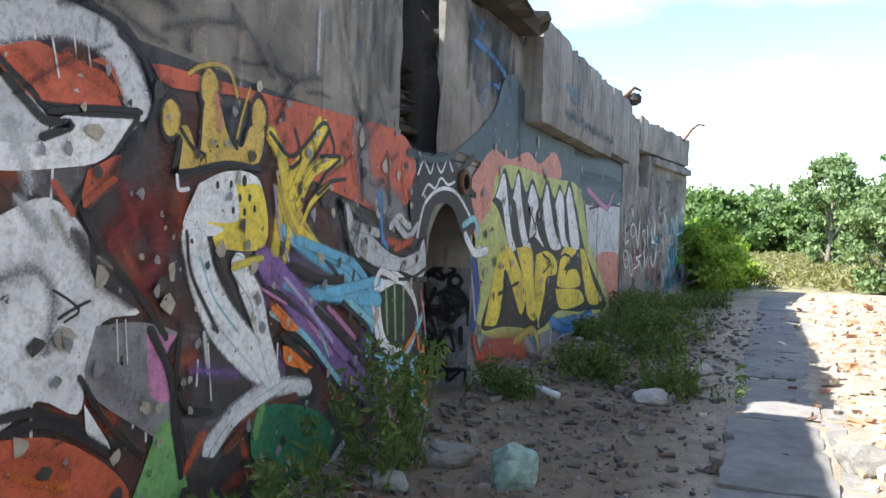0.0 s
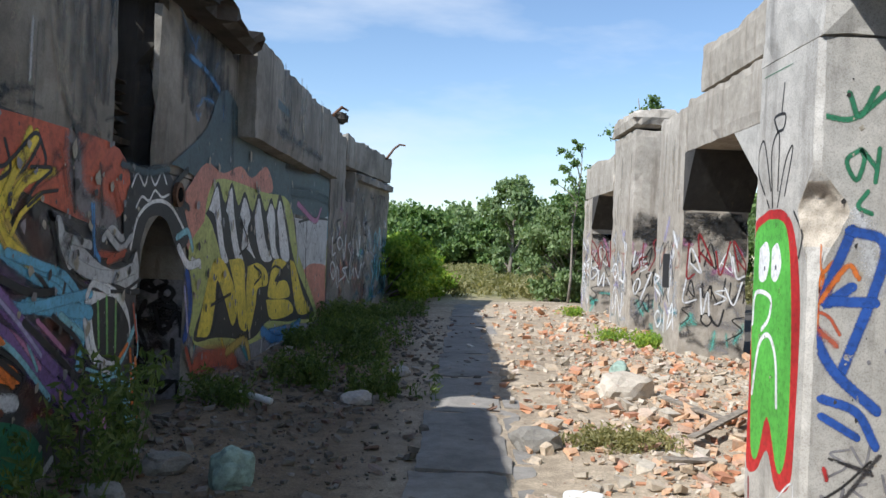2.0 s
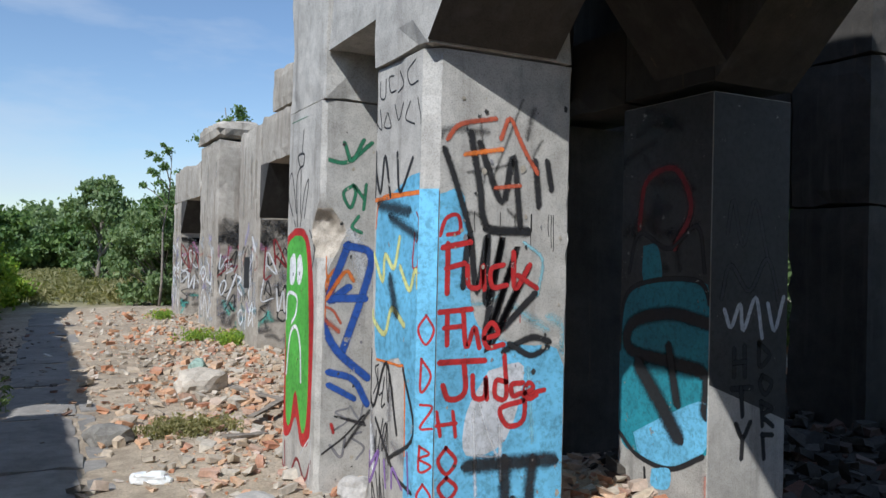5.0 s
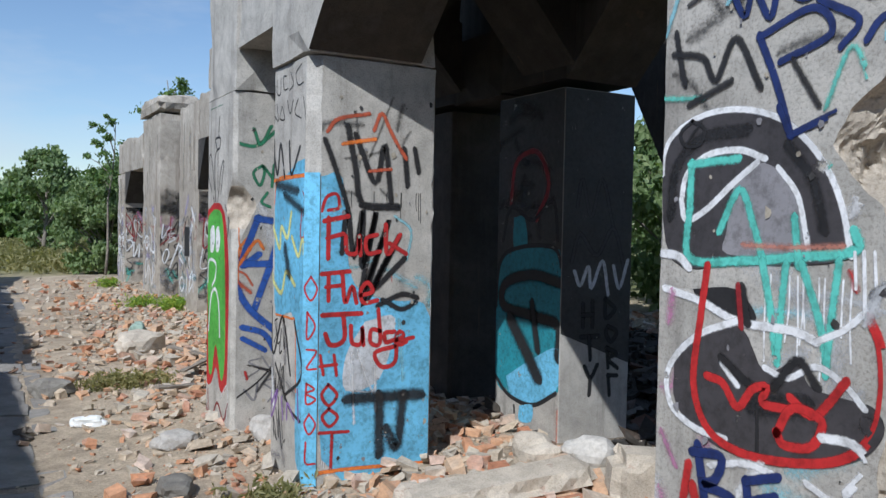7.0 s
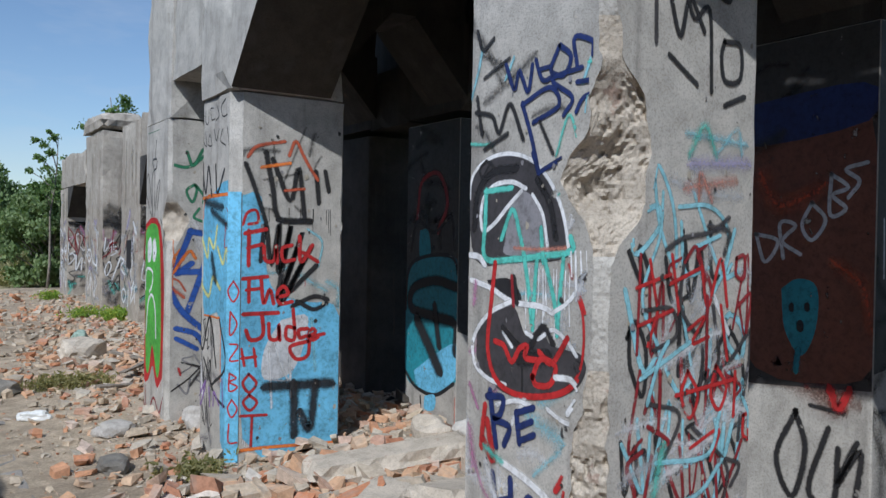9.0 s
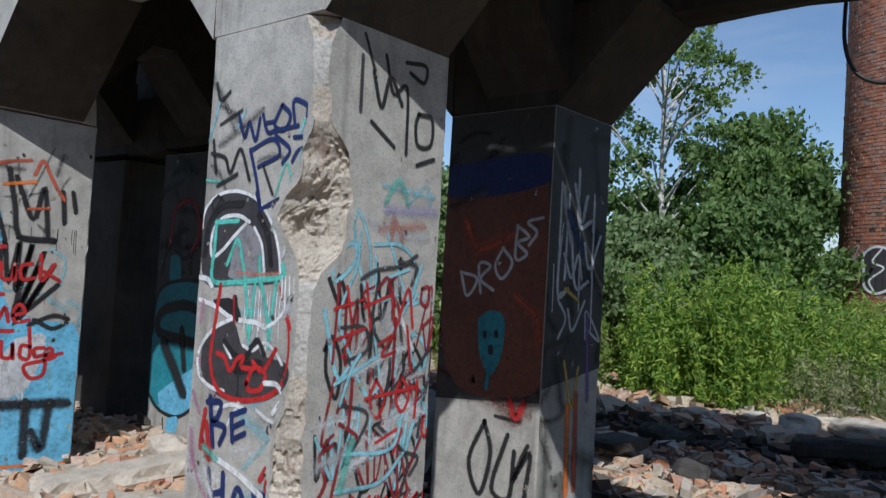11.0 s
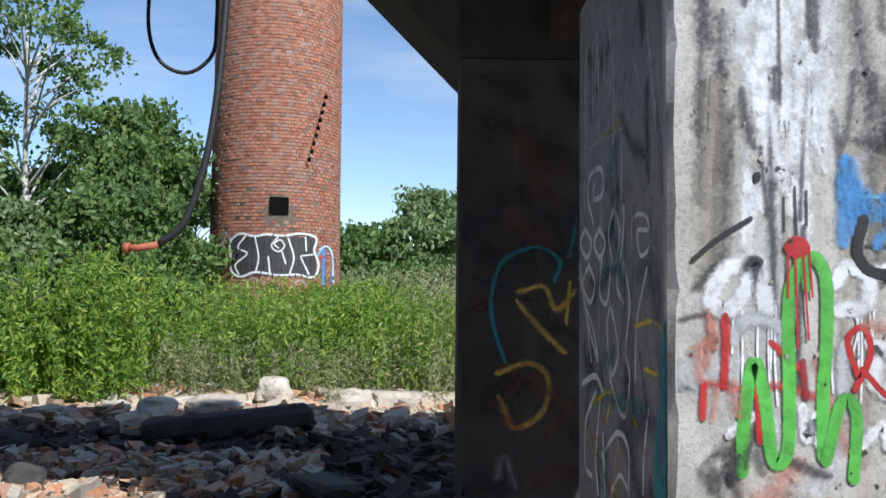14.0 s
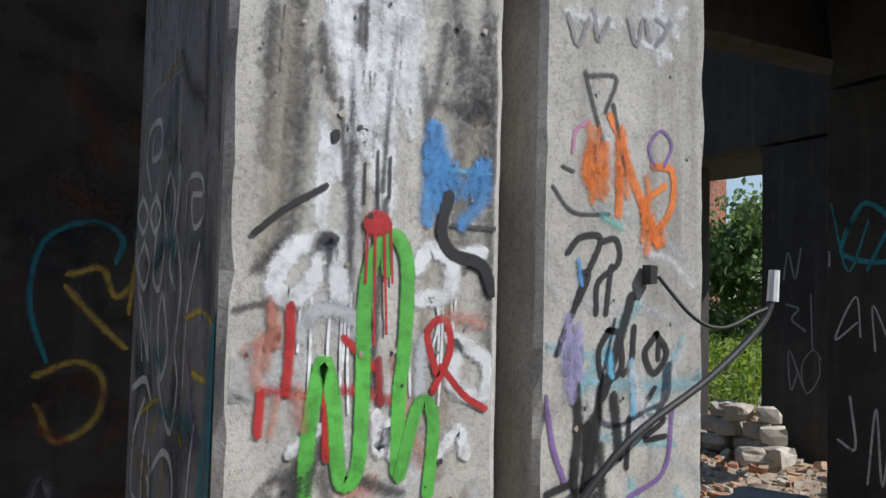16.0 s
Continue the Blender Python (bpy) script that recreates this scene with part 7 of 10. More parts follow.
fill(W, "black", (5.93, 1.64), (6.08, 1.85), (6.58, 2.00), (7.01, 1.83), (7.34, 1.47), (7.05, 1.36), (6.76, 1.59), (6.40, 1.59), (6.21, 1.37), (5.98, 1.42))
stroke(W, "white", 0.035, 0.2, (6.08, 1.38), (6.20, 1.60), (6.50, 1.72), (6.86, 1.70), (7.24, 1.50))
stroke(W, "white", 0.024, 0.2, (6.06, 1.80), (6.16, 1.90), (6.29, 1.82), (6.37, 1.92), (6.50, 1.84), (6.63, 1.95), (6.74, 1.87))
stroke(W, "white", 0.024, 0.2, (6.15, 1.66), (6.25, 1.74), (6.39, 1.72), (6.50, 1.80), (6.65, 1.76), (6.80, 1.79))
stroke(W, "cyan", 0.075, 0.4, (7.04, 1.46), (7.30, 1.51), (7.44, 1.37))
stroke(W, "white", 0.089, 0.2, (7.09, 1.37), (7.33, 1.23), (7.65, 1.24))
stroke(W, "rust", 0.314, 0.6, (7.73, 0.34), (8.70, 0.26), (9.19, 0.01))
stroke(W, "mid_blue", 0.182, 0.5, (10.24, 0.36), (11.28, 0.13), (12.61, 0.21))
stroke(W, "gold", 0.134, 0.5, (8.69, 0.32), (9.40, 0.35), (9.70, 0.05))
stroke(W, "white", 0.099, 0.5, (10.28, 0.04), (10.93, 0.10), (12.12, -0.05))
stroke(W, "lime", 0.137, 0.5, (17.74, 1.32), (18.31, 0.69))
stroke(W, "pink", 0.122, 0.5, (12.21, 2.00), (13.77, 1.80), (14.33, 2.01))
stroke(W, "slate", 0.117, 0.8, (8.54, 2.77), (8.61, 2.16))
stroke(W, "soot", 0.293, 0.9, (7.17, 3.10), (8.81, 3.34), (9.86, 3.24))
stroke(W, "mid_blue", 0.089, 0.7, (7.18, 2.96), (7.66, 2.93), (8.03, 2.85))
stroke(W, "soot", 0.168, 0.9, (9.55, 3.44), (9.92, 2.74))
fill(P1N, "red", (4.920, 1.749), (5.163, 1.662), (5.228, 1.487), (5.167, 1.045), (5.118, 0.358), (4.957, 0.313), (4.812, 0.463), (4.679, 0.299), (4.511, 0.365), (4.482, 0.681), (4.479, 1.244), (4.576, 1.610), (4.718, 1.735))
fill(P1N, "green", (4.918, 1.698), (5.090, 1.629), (5.132, 1.425), (5.080, 0.896), (5.040, 0.435), (4.941, 0.393), (4.828, 0.640), (4.665, 0.383), (4.568, 0.524), (4.559, 0.954), (4.601, 1.381), (4.661, 1.611), (4.752, 1.688))
fill(P1N, "white", (5.027, 1.536), (4.932, 1.576), (4.881, 1.492), (4.924, 1.369), (5.020, 1.372))
fill(P1N, "white", (4.855, 1.537), (4.783, 1.567), (4.726, 1.464), (4.775, 1.369), (4.849, 1.387))
stroke(P1N, "black", 0.020, 0.15, (4.945, 1.433), (4.945, 1.427))
stroke(P1N, "black", 0.020, 0.15, (4.796, 1.442), (4.796, 1.436))
stroke(P1N, "white", 0.028, 0.1, (5.089, 1.114), (5.056, 1.287), (4.854, 1.276), (4.859, 1.167), (4.951, 1.094))
stroke(P1N, "white", 0.031, 0.1, (5.053, 0.728), (4.985, 0.999), (4.855, 1.071), (4.750, 0.956), (4.714, 0.717))
stroke(P1N, "black", 0.016, 0.3, (4.921, 1.765), (5.105, 1.990), (5.032, 2.139), (4.906, 1.855))
stroke(P1N, "black", 0.016, 0.3, (4.874, 1.763), (4.914, 2.068), (4.825, 2.150), (4.813, 1.851))
stroke(P1N, "black", 0.015, 0.3, (4.809, 1.761), (4.729, 1.994), (4.644, 2.060), (4.722, 1.817))
stroke(P1N, "black", 0.019, 0.3, (4.844, 2.167), (4.893, 2.247), (4.756, 2.247), (4.771, 2.174), (4.844, 2.167))
stroke(P1N, "black", 0.016, 0.3, (4.802, 2.267), (4.781, 2.412))
stroke(P1N, "black", 0.018, 0.4, (4.597, 1.726), (4.493, 1.610), (4.521, 1.497))
stroke(P1N, "dark_red", 0.030, 0.4, (5.127, 0.104), (4.945, 0.026), (4.765, 0.191), (4.585, 0.090), (4.473, 0.232))
stroke(P1N, "dark_red", 0.023, 0.4, (5.052, 0.247), (5.020, -0.055))
stroke(P1N, "white", 0.015, 0.4, (4.677, 0.241), (4.479, 0.372), (4.500, 0.084))
stroke(P1N, "dark_green", 0.016, 0.6, (5.056, 2.700), (4.919, 2.888), (4.864, 2.665), (4.690, 2.808))
stroke(P1R, "orange", 0.021, 0.4, (2.750, 1.554), (2.832, 1.388), (2.770, 1.162))
stroke(P1R, "orange", 0.022, 0.4, (2.869, 1.477), (2.762, 1.328), (2.898, 1.394))
stroke(P1R, "rust", 0.021, 0.4, (2.754, 1.250), (2.858, 1.221), (2.919, 1.136))
stroke(P1R, "white", 0.147, 0.9, (3.003, 1.670), (3.084, 1.388))
stroke(P1R, "black", 0.018, 0.5, (2.812, 0.301), (2.960, 0.399), (3.093, 0.529))
stroke(P1R, "black", 0.018, 0.5, (2.898, 0.536), (3.020, 0.498), (3.094, 0.484))
stroke(P1R, "red", 0.029, 0.5, (2.874, 0.482), (2.887, 0.439))
fill(P2N, "sky_blue", (3.522, 1.791), (3.392, 1.871), (2.808, 1.866), (2.765, 0.275), (3.076, 0.169), (3.113, 1.007), (3.471, 1.016), (3.510, 1.418))
stroke(P2N, "orange", 0.016, 0.3, (3.525, 1.721), (3.465, 1.876), (3.148, 1.889), (2.808, 1.879))
stroke(P2N, "orange", 0.016, 0.3, (3.471, 1.016), (3.193, 1.018), (3.113, 0.986), (3.088, 0.588))
stroke(P2N, "black", 0.011, 0.2, (3.616, 2.485), (3.613, 2.390), (3.547, 2.425), (3.616, 2.485))
stroke(P2N, "black", 0.011, 0.2, (3.506, 2.510), (3.504, 2.429), (3.439, 2.417), (3.432, 2.513))
stroke(P2N, "black", 0.010, 0.2, (3.330, 2.514), (3.390, 2.514), (3.368, 2.437), (3.297, 2.432))
stroke(P2N, "black", 0.010, 0.2, (3.251, 2.524), (3.201, 2.448), (3.267, 2.417))
stroke(P2N, "black", 0.010, 0.2, (3.067, 2.546), (3.156, 2.503), (3.118, 2.431), (3.029, 2.433))
stroke(P2N, "black", 0.011, 0.2, (3.567, 2.358), (3.564, 2.245))
stroke(P2N, "black", 0.011, 0.2, (3.502, 2.359), (3.477, 2.251), (3.566, 2.306))
stroke(P2N, "black", 0.010, 0.2, (3.405, 2.331), (3.445, 2.264), (3.352, 2.250), (3.395, 2.329))
stroke(P2N, "black", 0.010, 0.2, (3.305, 2.358), (3.253, 2.272), (3.198, 2.350))
stroke(P2N, "black", 0.010, 0.2, (3.115, 2.345), (3.168, 2.269), (3.058, 2.226))
stroke(P2N, "black", 0.009, 0.2, (3.027, 2.350), (2.972, 2.216))
stroke(P2N, "red", 0.015, 0.2, (3.025, 1.685), (3.038, 1.518), (2.928, 1.550))
stroke(P2N, "dark_red", 0.012, 0.2, (3.011, 1.788), (2.945, 1.703), (3.007, 1.643))
stroke(P2N, "white", 0.091, 0.7, (3.535, 0.622), (3.508, 0.464))
fill(P2R, "sky_blue", (2.871, 1.877), (3.007, 1.869), (3.055, 1.355), (3.162, 1.185), (3.369, 1.136), (3.614, 1.027), (3.630, 0.103), (2.897, 0.211))
fill(P2R, "silver", (3.165, 1.016), (3.370, 1.028), (3.272, 0.669), (3.047, 0.606), (3.044, 0.814))
stroke(P2R, "cyan", 0.025, 0.7, (3.360, 1.654), (3.468, 1.569), (3.444, 1.394))
stroke(P2R, "white", 0.023, 0.8, (3.117, 0.851), (3.170, 0.699), (3.222, 0.589))
stroke(P2R, "white", 0.020, 0.8, (3.096, 0.601), (3.222, 0.589), (3.246, 0.672))
stroke(P2R, "cyan", 0.040, 0.9, (3.397, 1.005), (3.430, 0.655))
stroke(P2R, "white", 0.025, 0.8, (3.081, 0.825), (3.103, 0.410))
stroke(P2R, "white", 0.025, 0.8, (3.231, 0.777), (3.248, 0.471))
fill(B3N, "brown", (0.382, 2.182), (-0.376, 2.269), (-0.469, 1.163), (-0.190, 0.925), (0.306, 1.061))
fill(B3N, "navy", (0.355, 2.339), (-0.346, 2.378), (-0.373, 2.192), (0.339, 2.126))
stroke(B3N, "rust", 0.109, 0.9, (0.186, 1.944), (0.086, 1.803), (-0.125, 1.875))
stroke(B3N, "rust", 0.084, 0.9, (-0.233, 1.506), (-0.360, 1.414), (-0.411, 1.222))
stroke(B3N, "soot", 0.112, 0.9, (0.289, 2.089), (0.111, 2.156))
stroke(B3N, "silver", 0.024, 0.2, (0.220, 1.657), (0.164, 1.511), (0.091, 1.620), (0.220, 1.657))
stroke(B3N, "silver", 0.024, 0.2, (0.058, 1.537), (0.079, 1.712), (-0.009, 1.700), (0.064, 1.621), (-0.036, 1.556))
stroke(B3N, "silver", 0.024, 0.2, (-0.096, 1.813), (-0.044, 1.701), (-0.100, 1.628), (-0.169, 1.726), (-0.096, 1.813))
stroke(B3N, "silver", 0.024, 0.2, (-0.195, 1.950), (-0.192, 1.753), (-0.272, 1.782), (-0.202, 1.848), (-0.281, 1.883), (-0.195, 1.950))
stroke(B3N, "silver", 0.024, 0.2, (-0.370, 1.996), (-0.268, 1.970), (-0.336, 1.910), (-0.284, 1.836))
fill(B3N, "teal", (0.064, 1.377), (-0.028, 1.432), (-0.133, 1.391), (-0.130, 1.187), (-0.055, 1.043), (0.041, 1.170))
stroke(B3N, "black", 0.034, 0.15, (0.005, 1.290), (0.005, 1.278))
stroke(B3N, "black", 0.034, 0.15, (-0.081, 1.298), (-0.081, 1.286))
stroke(B3N, "black", 0.046, 0.15, (-0.045, 1.200), (-0.045, 1.186))
stroke(B3N, "teal", 0.044, 0.4, (-0.036, 1.065), (-0.026, 0.971))
stroke(B3N, "black", 0.039, 0.4, (-0.032, 0.757), (0.073, 0.510), (-0.020, 0.324), (-0.088, 0.574), (-0.032, 0.757))
stroke(B3N, "black", 0.039, 0.4, (-0.205, 0.701), (-0.110, 0.383), (-0.237, 0.344), (-0.260, 0.611))
stroke(B3N, "black", 0.038, 0.4, (-0.349, 0.660), (-0.255, 0.439), (-0.371, 0.631), (-0.348, 0.368))
stroke(B3N, "black", 0.029, 0.5, (-0.114, 0.804), (-0.280, 0.796))
stroke(B3N, "red", 0.060, 0.5, (-0.212, 0.895), (-0.258, 0.816), (-0.305, 0.898))
stroke(B3R, "silver", 0.071, 0.8, (4.867, 2.175), (4.958, 1.896))
stroke(B3R, "silver", 0.055, 0.6, (4.992, 2.208), (5.078, 2.010), (5.131, 2.155))
stroke(B3R, "navy", 0.089, 0.6, (4.945, 2.031), (5.095, 1.837))
stroke(B3R, "silver", 0.036, 0.6, (4.905, 1.790), (4.994, 1.659), (5.059, 1.800), (5.112, 1.664))
stroke(B3R, "gold", 0.037, 0.6, (4.967, 1.149), (5.071, 0.872), (5.127, 1.109))
stroke(B3R, "orange", 0.062, 0.5, (5.026, 0.875), (5.056, 0.364))
stroke(B3R, "rust", 0.062, 0.5, (5.117, 0.937), (5.145, 0.384))
stroke(B3R, "gold", 0.036, 0.6, (4.937, 1.589), (5.086, 1.524))
stroke(B3R, "purple", 0.064, 0.8, (5.204, 1.421), (5.253, 0.927))
stroke(B4L, "mid_blue", 0.038, 0.8, (4.270, 1.724), (3.961, 1.553))
stroke(B4L, "rust", 0.026, 0.8, (4.050, 1.897), (3.837, 1.779))
stroke(B4L, "silver", 0.021, 0.8, (3.865, 1.177), (3.659, 1.035))
stroke(B6L, "teal", 0.044, 0.4, (4.737, 2.027), (4.779, 1.848), (4.472, 1.803), (4.434, 2.006), (4.619, 2.160), (4.737, 2.027))
stroke(B6L, "silver", 0.034, 0.5, (5.122, 1.785), (4.946, 1.855))
stroke(B6N, "teal", 0.036, 0.4, (-7.297, 1.854), (-7.321, 2.001), (-7.624, 2.063), (-7.760, 1.963), (-7.718, 1.839), (-7.433, 1.800), (-7.297, 1.854))
stroke(B6N, "silver", 0.031, 0.4, (-7.345, 2.149), (-7.438, 2.245), (-7.626, 2.199))
stroke(B6N, "silver", 0.034, 0.4, (-7.162, 1.507), (-7.318, 1.710), (-7.337, 1.390), (-7.431, 1.682))
stroke(B6N, "silver", 0.034, 0.4, (-7.523, 1.624), (-7.382, 1.331), (-7.565, 1.178), (-7.712, 1.384), (-7.618, 1.625))
stroke(B6N, "silver", 0.034, 0.4, (-7.246, 1.162), (-7.425, 1.155), (-7.612, 1.117))
stroke(B6N, "rust", 0.075, 0.7, (-7.333, 0.986), (-7.515, 0.916))
stroke(CH, "charcoal", 0.137, 0.1, (-0.87, 2.70), (-0.87, 2.32), (-0.87, 1.98))
stroke(CH, "charcoal", 0.137, 0.1, (-0.75, 2.73), (-0.75, 2.32), (-0.75, 1.98))
stroke(CH, "charcoal", 0.137, 0.1, (-0.63, 2.70), (-0.63, 2.32), (-0.63, 1.98))
stroke(CH, "charcoal", 0.137, 0.1, (-0.51, 2.73), (-0.51, 2.32), (-0.51, 1.98))
stroke(CH, "charcoal", 0.137, 0.1, (-0.39, 2.70), (-0.39, 2.32), (-0.39, 1.98))
stroke(CH, "charcoal", 0.137, 0.1, (-0.27, 2.73), (-0.27, 2.32), (-0.27, 1.98))
stroke(CH, "charcoal", 0.137, 0.1, (-0.15, 2.70), (-0.15, 2.32), (-0.15, 1.98))
stroke(CH, "charcoal", 0.137, 0.1, (-0.02, 2.73), (-0.02, 2.32), (-0.02, 1.98))
stroke(CH, "charcoal", 0.137, 0.1, (0.10, 2.70), (0.10, 2.32), (0.10, 1.98))
stroke(CH, "charcoal", 0.137, 0.1, (0.22, 2.73), (0.22, 2.32), (0.22, 1.98))
stroke(CH, "charcoal", 0.137, 0.1, (0.34, 2.70), (0.34, 2.32), (0.34, 1.98))
stroke(CH, "charcoal", 0.137, 0.1, (0.46, 2.73), (0.46, 2.32), (0.46, 1.98))
stroke(CH, "charcoal", 0.137, 0.1, (0.58, 2.70), (0.58, 2.32), (0.58, 1.98))
stroke(CH, "charcoal", 0.137, 0.1, (0.70, 2.73), (0.70, 2.32), (0.70, 1.98))
stroke(CH, "charcoal", 0.137, 0.1, (0.82, 2.70), (0.82, 2.32), (0.82, 1.98))
stroke(CH, "white", 0.056, 0.15, (-0.91, 2.36), (-0.93, 2.64), (-0.73, 2.81), (-0.41, 2.76), (-0.17, 2.80), (0.20, 2.78), (0.56, 2.84), (0.88, 2.76), (0.84, 2.48), (0.94, 2.20), (0.84, 1.92), (0.48, 1.96), (0.08, 1.94), (-0.37, 2.00), (-0.69, 1.90), (-0.89, 2.04), (-0.91, 2.36))
stroke(CH, "white", 0.040, 0.15, (-0.61, 2.76), (-0.76, 2.52), (-0.56, 2.39), (-0.80, 2.16), (-0.73, 1.96))
stroke(CH, "white", 0.040, 0.15, (-0.40, 2.72), (-0.32, 2.32), (-0.37, 2.01))
stroke(CH, "white", 0.040, 0.15, (0.08, 2.52), (0.00, 2.60), (0.12, 2.69), (0.21, 2.56), (0.08, 2.44), (-0.06, 2.56), (0.08, 2.76))
stroke(CH, "white", 0.040, 0.15, (-0.12, 2.32), (-0.08, 1.98))
stroke(CH, "white", 0.040, 0.15, (0.29, 2.72), (0.41, 2.32), (0.33, 1.98))
stroke(CH, "white", 0.040, 0.15, (0.65, 2.76), (0.67, 2.48))
stroke(CH, "white", 0.040, 0.15, (0.56, 2.32), (0.73, 1.98))
stroke(CH, "white", 0.040, 0.15, (0.16, 2.44), (0.24, 2.20))
stroke(CH, "white", 0.040, 0.15, (0.56, 2.36), (0.80, 2.40))
stroke(CH, "silver", 0.024, 0.15, (-1.17, 2.76), (-1.01, 2.85), (-1.09, 2.60), (-0.93, 2.72))
stroke(CH, "silver", 0.024, 0.15, (-1.13, 2.64), (-1.05, 2.52))
stroke(CH, "mid_blue", 0.097, 0.5, (1.05, 2.56), (1.05, 1.80))
stroke(CH, "sky_blue", 0.056, 0.4, (0.92, 2.40), (1.09, 2.60), (1.25, 2.40), (1.25, 1.84))
stroke(CH, "white", 0.032, 0.15, (0.96, 2.52), (1.11, 2.60), (1.25, 2.44), (1.29, 1.80))
stroke(CH, "red", 0.032, 0.15, (0.98, 2.34), (1.09, 2.38))
stroke(CH, "silver", 0.024, 0.5, (-0.53, 1.80), (-0.41, 1.88), (-0.25, 1.76), (-0.08, 1.88))
stroke(CH, "silver", 0.024, 0.5, (0.40, 1.76), (0.56, 1.84), (0.68, 1.72))
stroke(CH, "purple", 0.081, 0.7, (1.25, 1.92), (1.05, 1.72))
fill(P3N, "charcoal", (0.109, 1.782), (0.070, 1.856), (-0.032, 1.903), (-0.145, 1.911), (-0.262, 1.883), (-0.353, 1.822), (-0.412, 1.746), (-0.449, 1.653), (-0.467, 1.548), (-0.158, 1.517), (0.053, 1.524))
fill(P3N, "grey", (-0.131, 1.604), (-0.147, 1.708), (-0.217, 1.772), (-0.300, 1.734), (-0.344, 1.651), (-0.359, 1.556), (-0.135, 1.545))
stroke(P3N, "black", 0.040, 0.50, (0.061, 1.646), (0.044, 1.772), (-0.047, 1.846), (-0.181, 1.853))
stroke(P3N, "black", 0.034, 0.50, (-0.306, 1.804), (-0.372, 1.719), (-0.402, 1.612))
stroke(P3N, "white", 0.018, 0.20, (0.107, 1.758), (0.070, 1.852), (-0.032, 1.903), (-0.156, 1.909), (-0.272, 1.877), (-0.353, 1.815), (-0.412, 1.739), (-0.449, 1.653), (-0.470, 1.555))
stroke(P3N, "white", 0.020, 0.20, (0.024, 1.686), (0.006, 1.753), (-0.062, 1.800), (-0.162, 1.807), (-0.239, 1.781))
stroke(P3N, "white", 0.020, 0.20, (0.024, 1.686), (0.006, 1.632), (-0.059, 1.656), (-0.146, 1.723), (-0.217, 1.772))
stroke(P3N, "white", 0.017, 0.20, (-0.279, 1.756), (-0.332, 1.692), (-0.355, 1.610), (-0.369, 1.546))
stroke(P3N, "turquoise", 0.028, 0.35, (-0.009, 1.779), (-0.007, 1.663), (-0.010, 1.531), (-0.179, 1.530), (-0.340, 1.547), (-0.480, 1.566), (-0.478, 1.607))
stroke(P3N, "turquoise", 0.026, 0.40, (-0.009, 1.779), (-0.097, 1.783), (-0.159, 1.785))
stroke(P3N, "turquoise", 0.025, 0.40, (-0.109, 1.604), (-0.168, 1.708), (-0.212, 1.621), (-0.242, 1.536))
stroke(P3N, "turquoise", 0.025, 0.40, (-0.327, 1.637), (-0.341, 1.528))
stroke(P3N, "turquoise", 0.026, 0.40, (-0.242, 1.529), (-0.270, 1.411), (-0.288, 1.300))
stroke(P3N, "turquoise", 0.024, 0.40, (-0.307, 1.526), (-0.298, 1.413), (-0.291, 1.294))
stroke(P3N, "turquoise", 0.025, 0.40, (-0.351, 1.528), (-0.401, 1.397), (-0.422, 1.293))
stroke(P3N, "turquoise", 0.023, 0.40, (-0.443, 1.540), (-0.429, 1.413), (-0.418, 1.285))
stroke(P3N, "turquoise", 0.054, 0.95, (-0.438, 1.765), (-0.487, 1.802))
stroke(P3N, "turquoise", 0.040, 0.95, (-0.491, 1.731), (-0.514, 1.769))
stroke(P3N, "salmon", 0.020, 0.80, (-0.187, 1.570), (-0.320, 1.568), (-0.448, 1.574))
stroke(P3N, "red", 0.020, 0.80, (-0.485, 1.484), (-0.473, 1.516))
fill(P3N, "charcoal", (0.034, 1.239), (0.002, 1.306), (-0.102, 1.346), (-0.190, 1.362), (-0.258, 1.265), (-0.345, 1.306), (-0.380, 1.252), (-0.467, 1.240), (-0.535, 1.233), (-0.558, 1.181), (-0.492, 1.106), (-0.311, 1.050), (-0.109, 1.053), (0.022, 1.131))
fill(P3N, "black", (-0.026, 1.448), (-0.162, 1.459), (-0.230, 1.392), (-0.167, 1.371), (-0.052, 1.412))
stroke(P3N, "white", 0.027, 0.20, (0.092, 1.539), (0.029, 1.533), (-0.007, 1.505))
stroke(P3N, "white", 0.025, 0.25, (0.073, 1.443), (-0.051, 1.419), (-0.171, 1.379), (-0.331, 1.373), (-0.393, 1.356))
stroke(P3N, "white", 0.019, 0.30, (-0.393, 1.356), (-0.459, 1.390), (-0.508, 1.434))
stroke(P3N, "white", 0.022, 0.25, (-0.171, 1.379), (-0.038, 1.323), (0.054, 1.223), (0.042, 1.127), (-0.044, 1.082), (-0.142, 1.075))
stroke(P3N, "white", 0.018, 0.25, (-0.258, 1.275), (-0.322, 1.261), (-0.396, 1.299), (-0.466, 1.270), (-0.513, 1.227))
stroke(P3N, "white", 0.020, 0.40, (-0.130, 1.263), (-0.177, 1.219))
stroke(P3N, "pink", 0.035, 0.90, (0.055, 1.362), (0.047, 1.426))
stroke(P3N, "pink", 0.026, 0.80, (0.072, 1.042), (0.022, 0.967))
stroke(P3N, "black", 0.033, 0.30, (-0.183, 1.460), (-0.201, 1.382))
stroke(P3N, "black", 0.029, 0.40, (-0.129, 1.278), (-0.219, 1.226), (-0.281, 1.229), (-0.345, 1.306), (-0.398, 1.255))
stroke(P3N, "black", 0.065, 0.50, (-0.232, 1.178), (-0.360, 1.201))
stroke(P3N, "black", 0.012, 0.30, (-0.239, 1.179), (-0.244, 1.030))
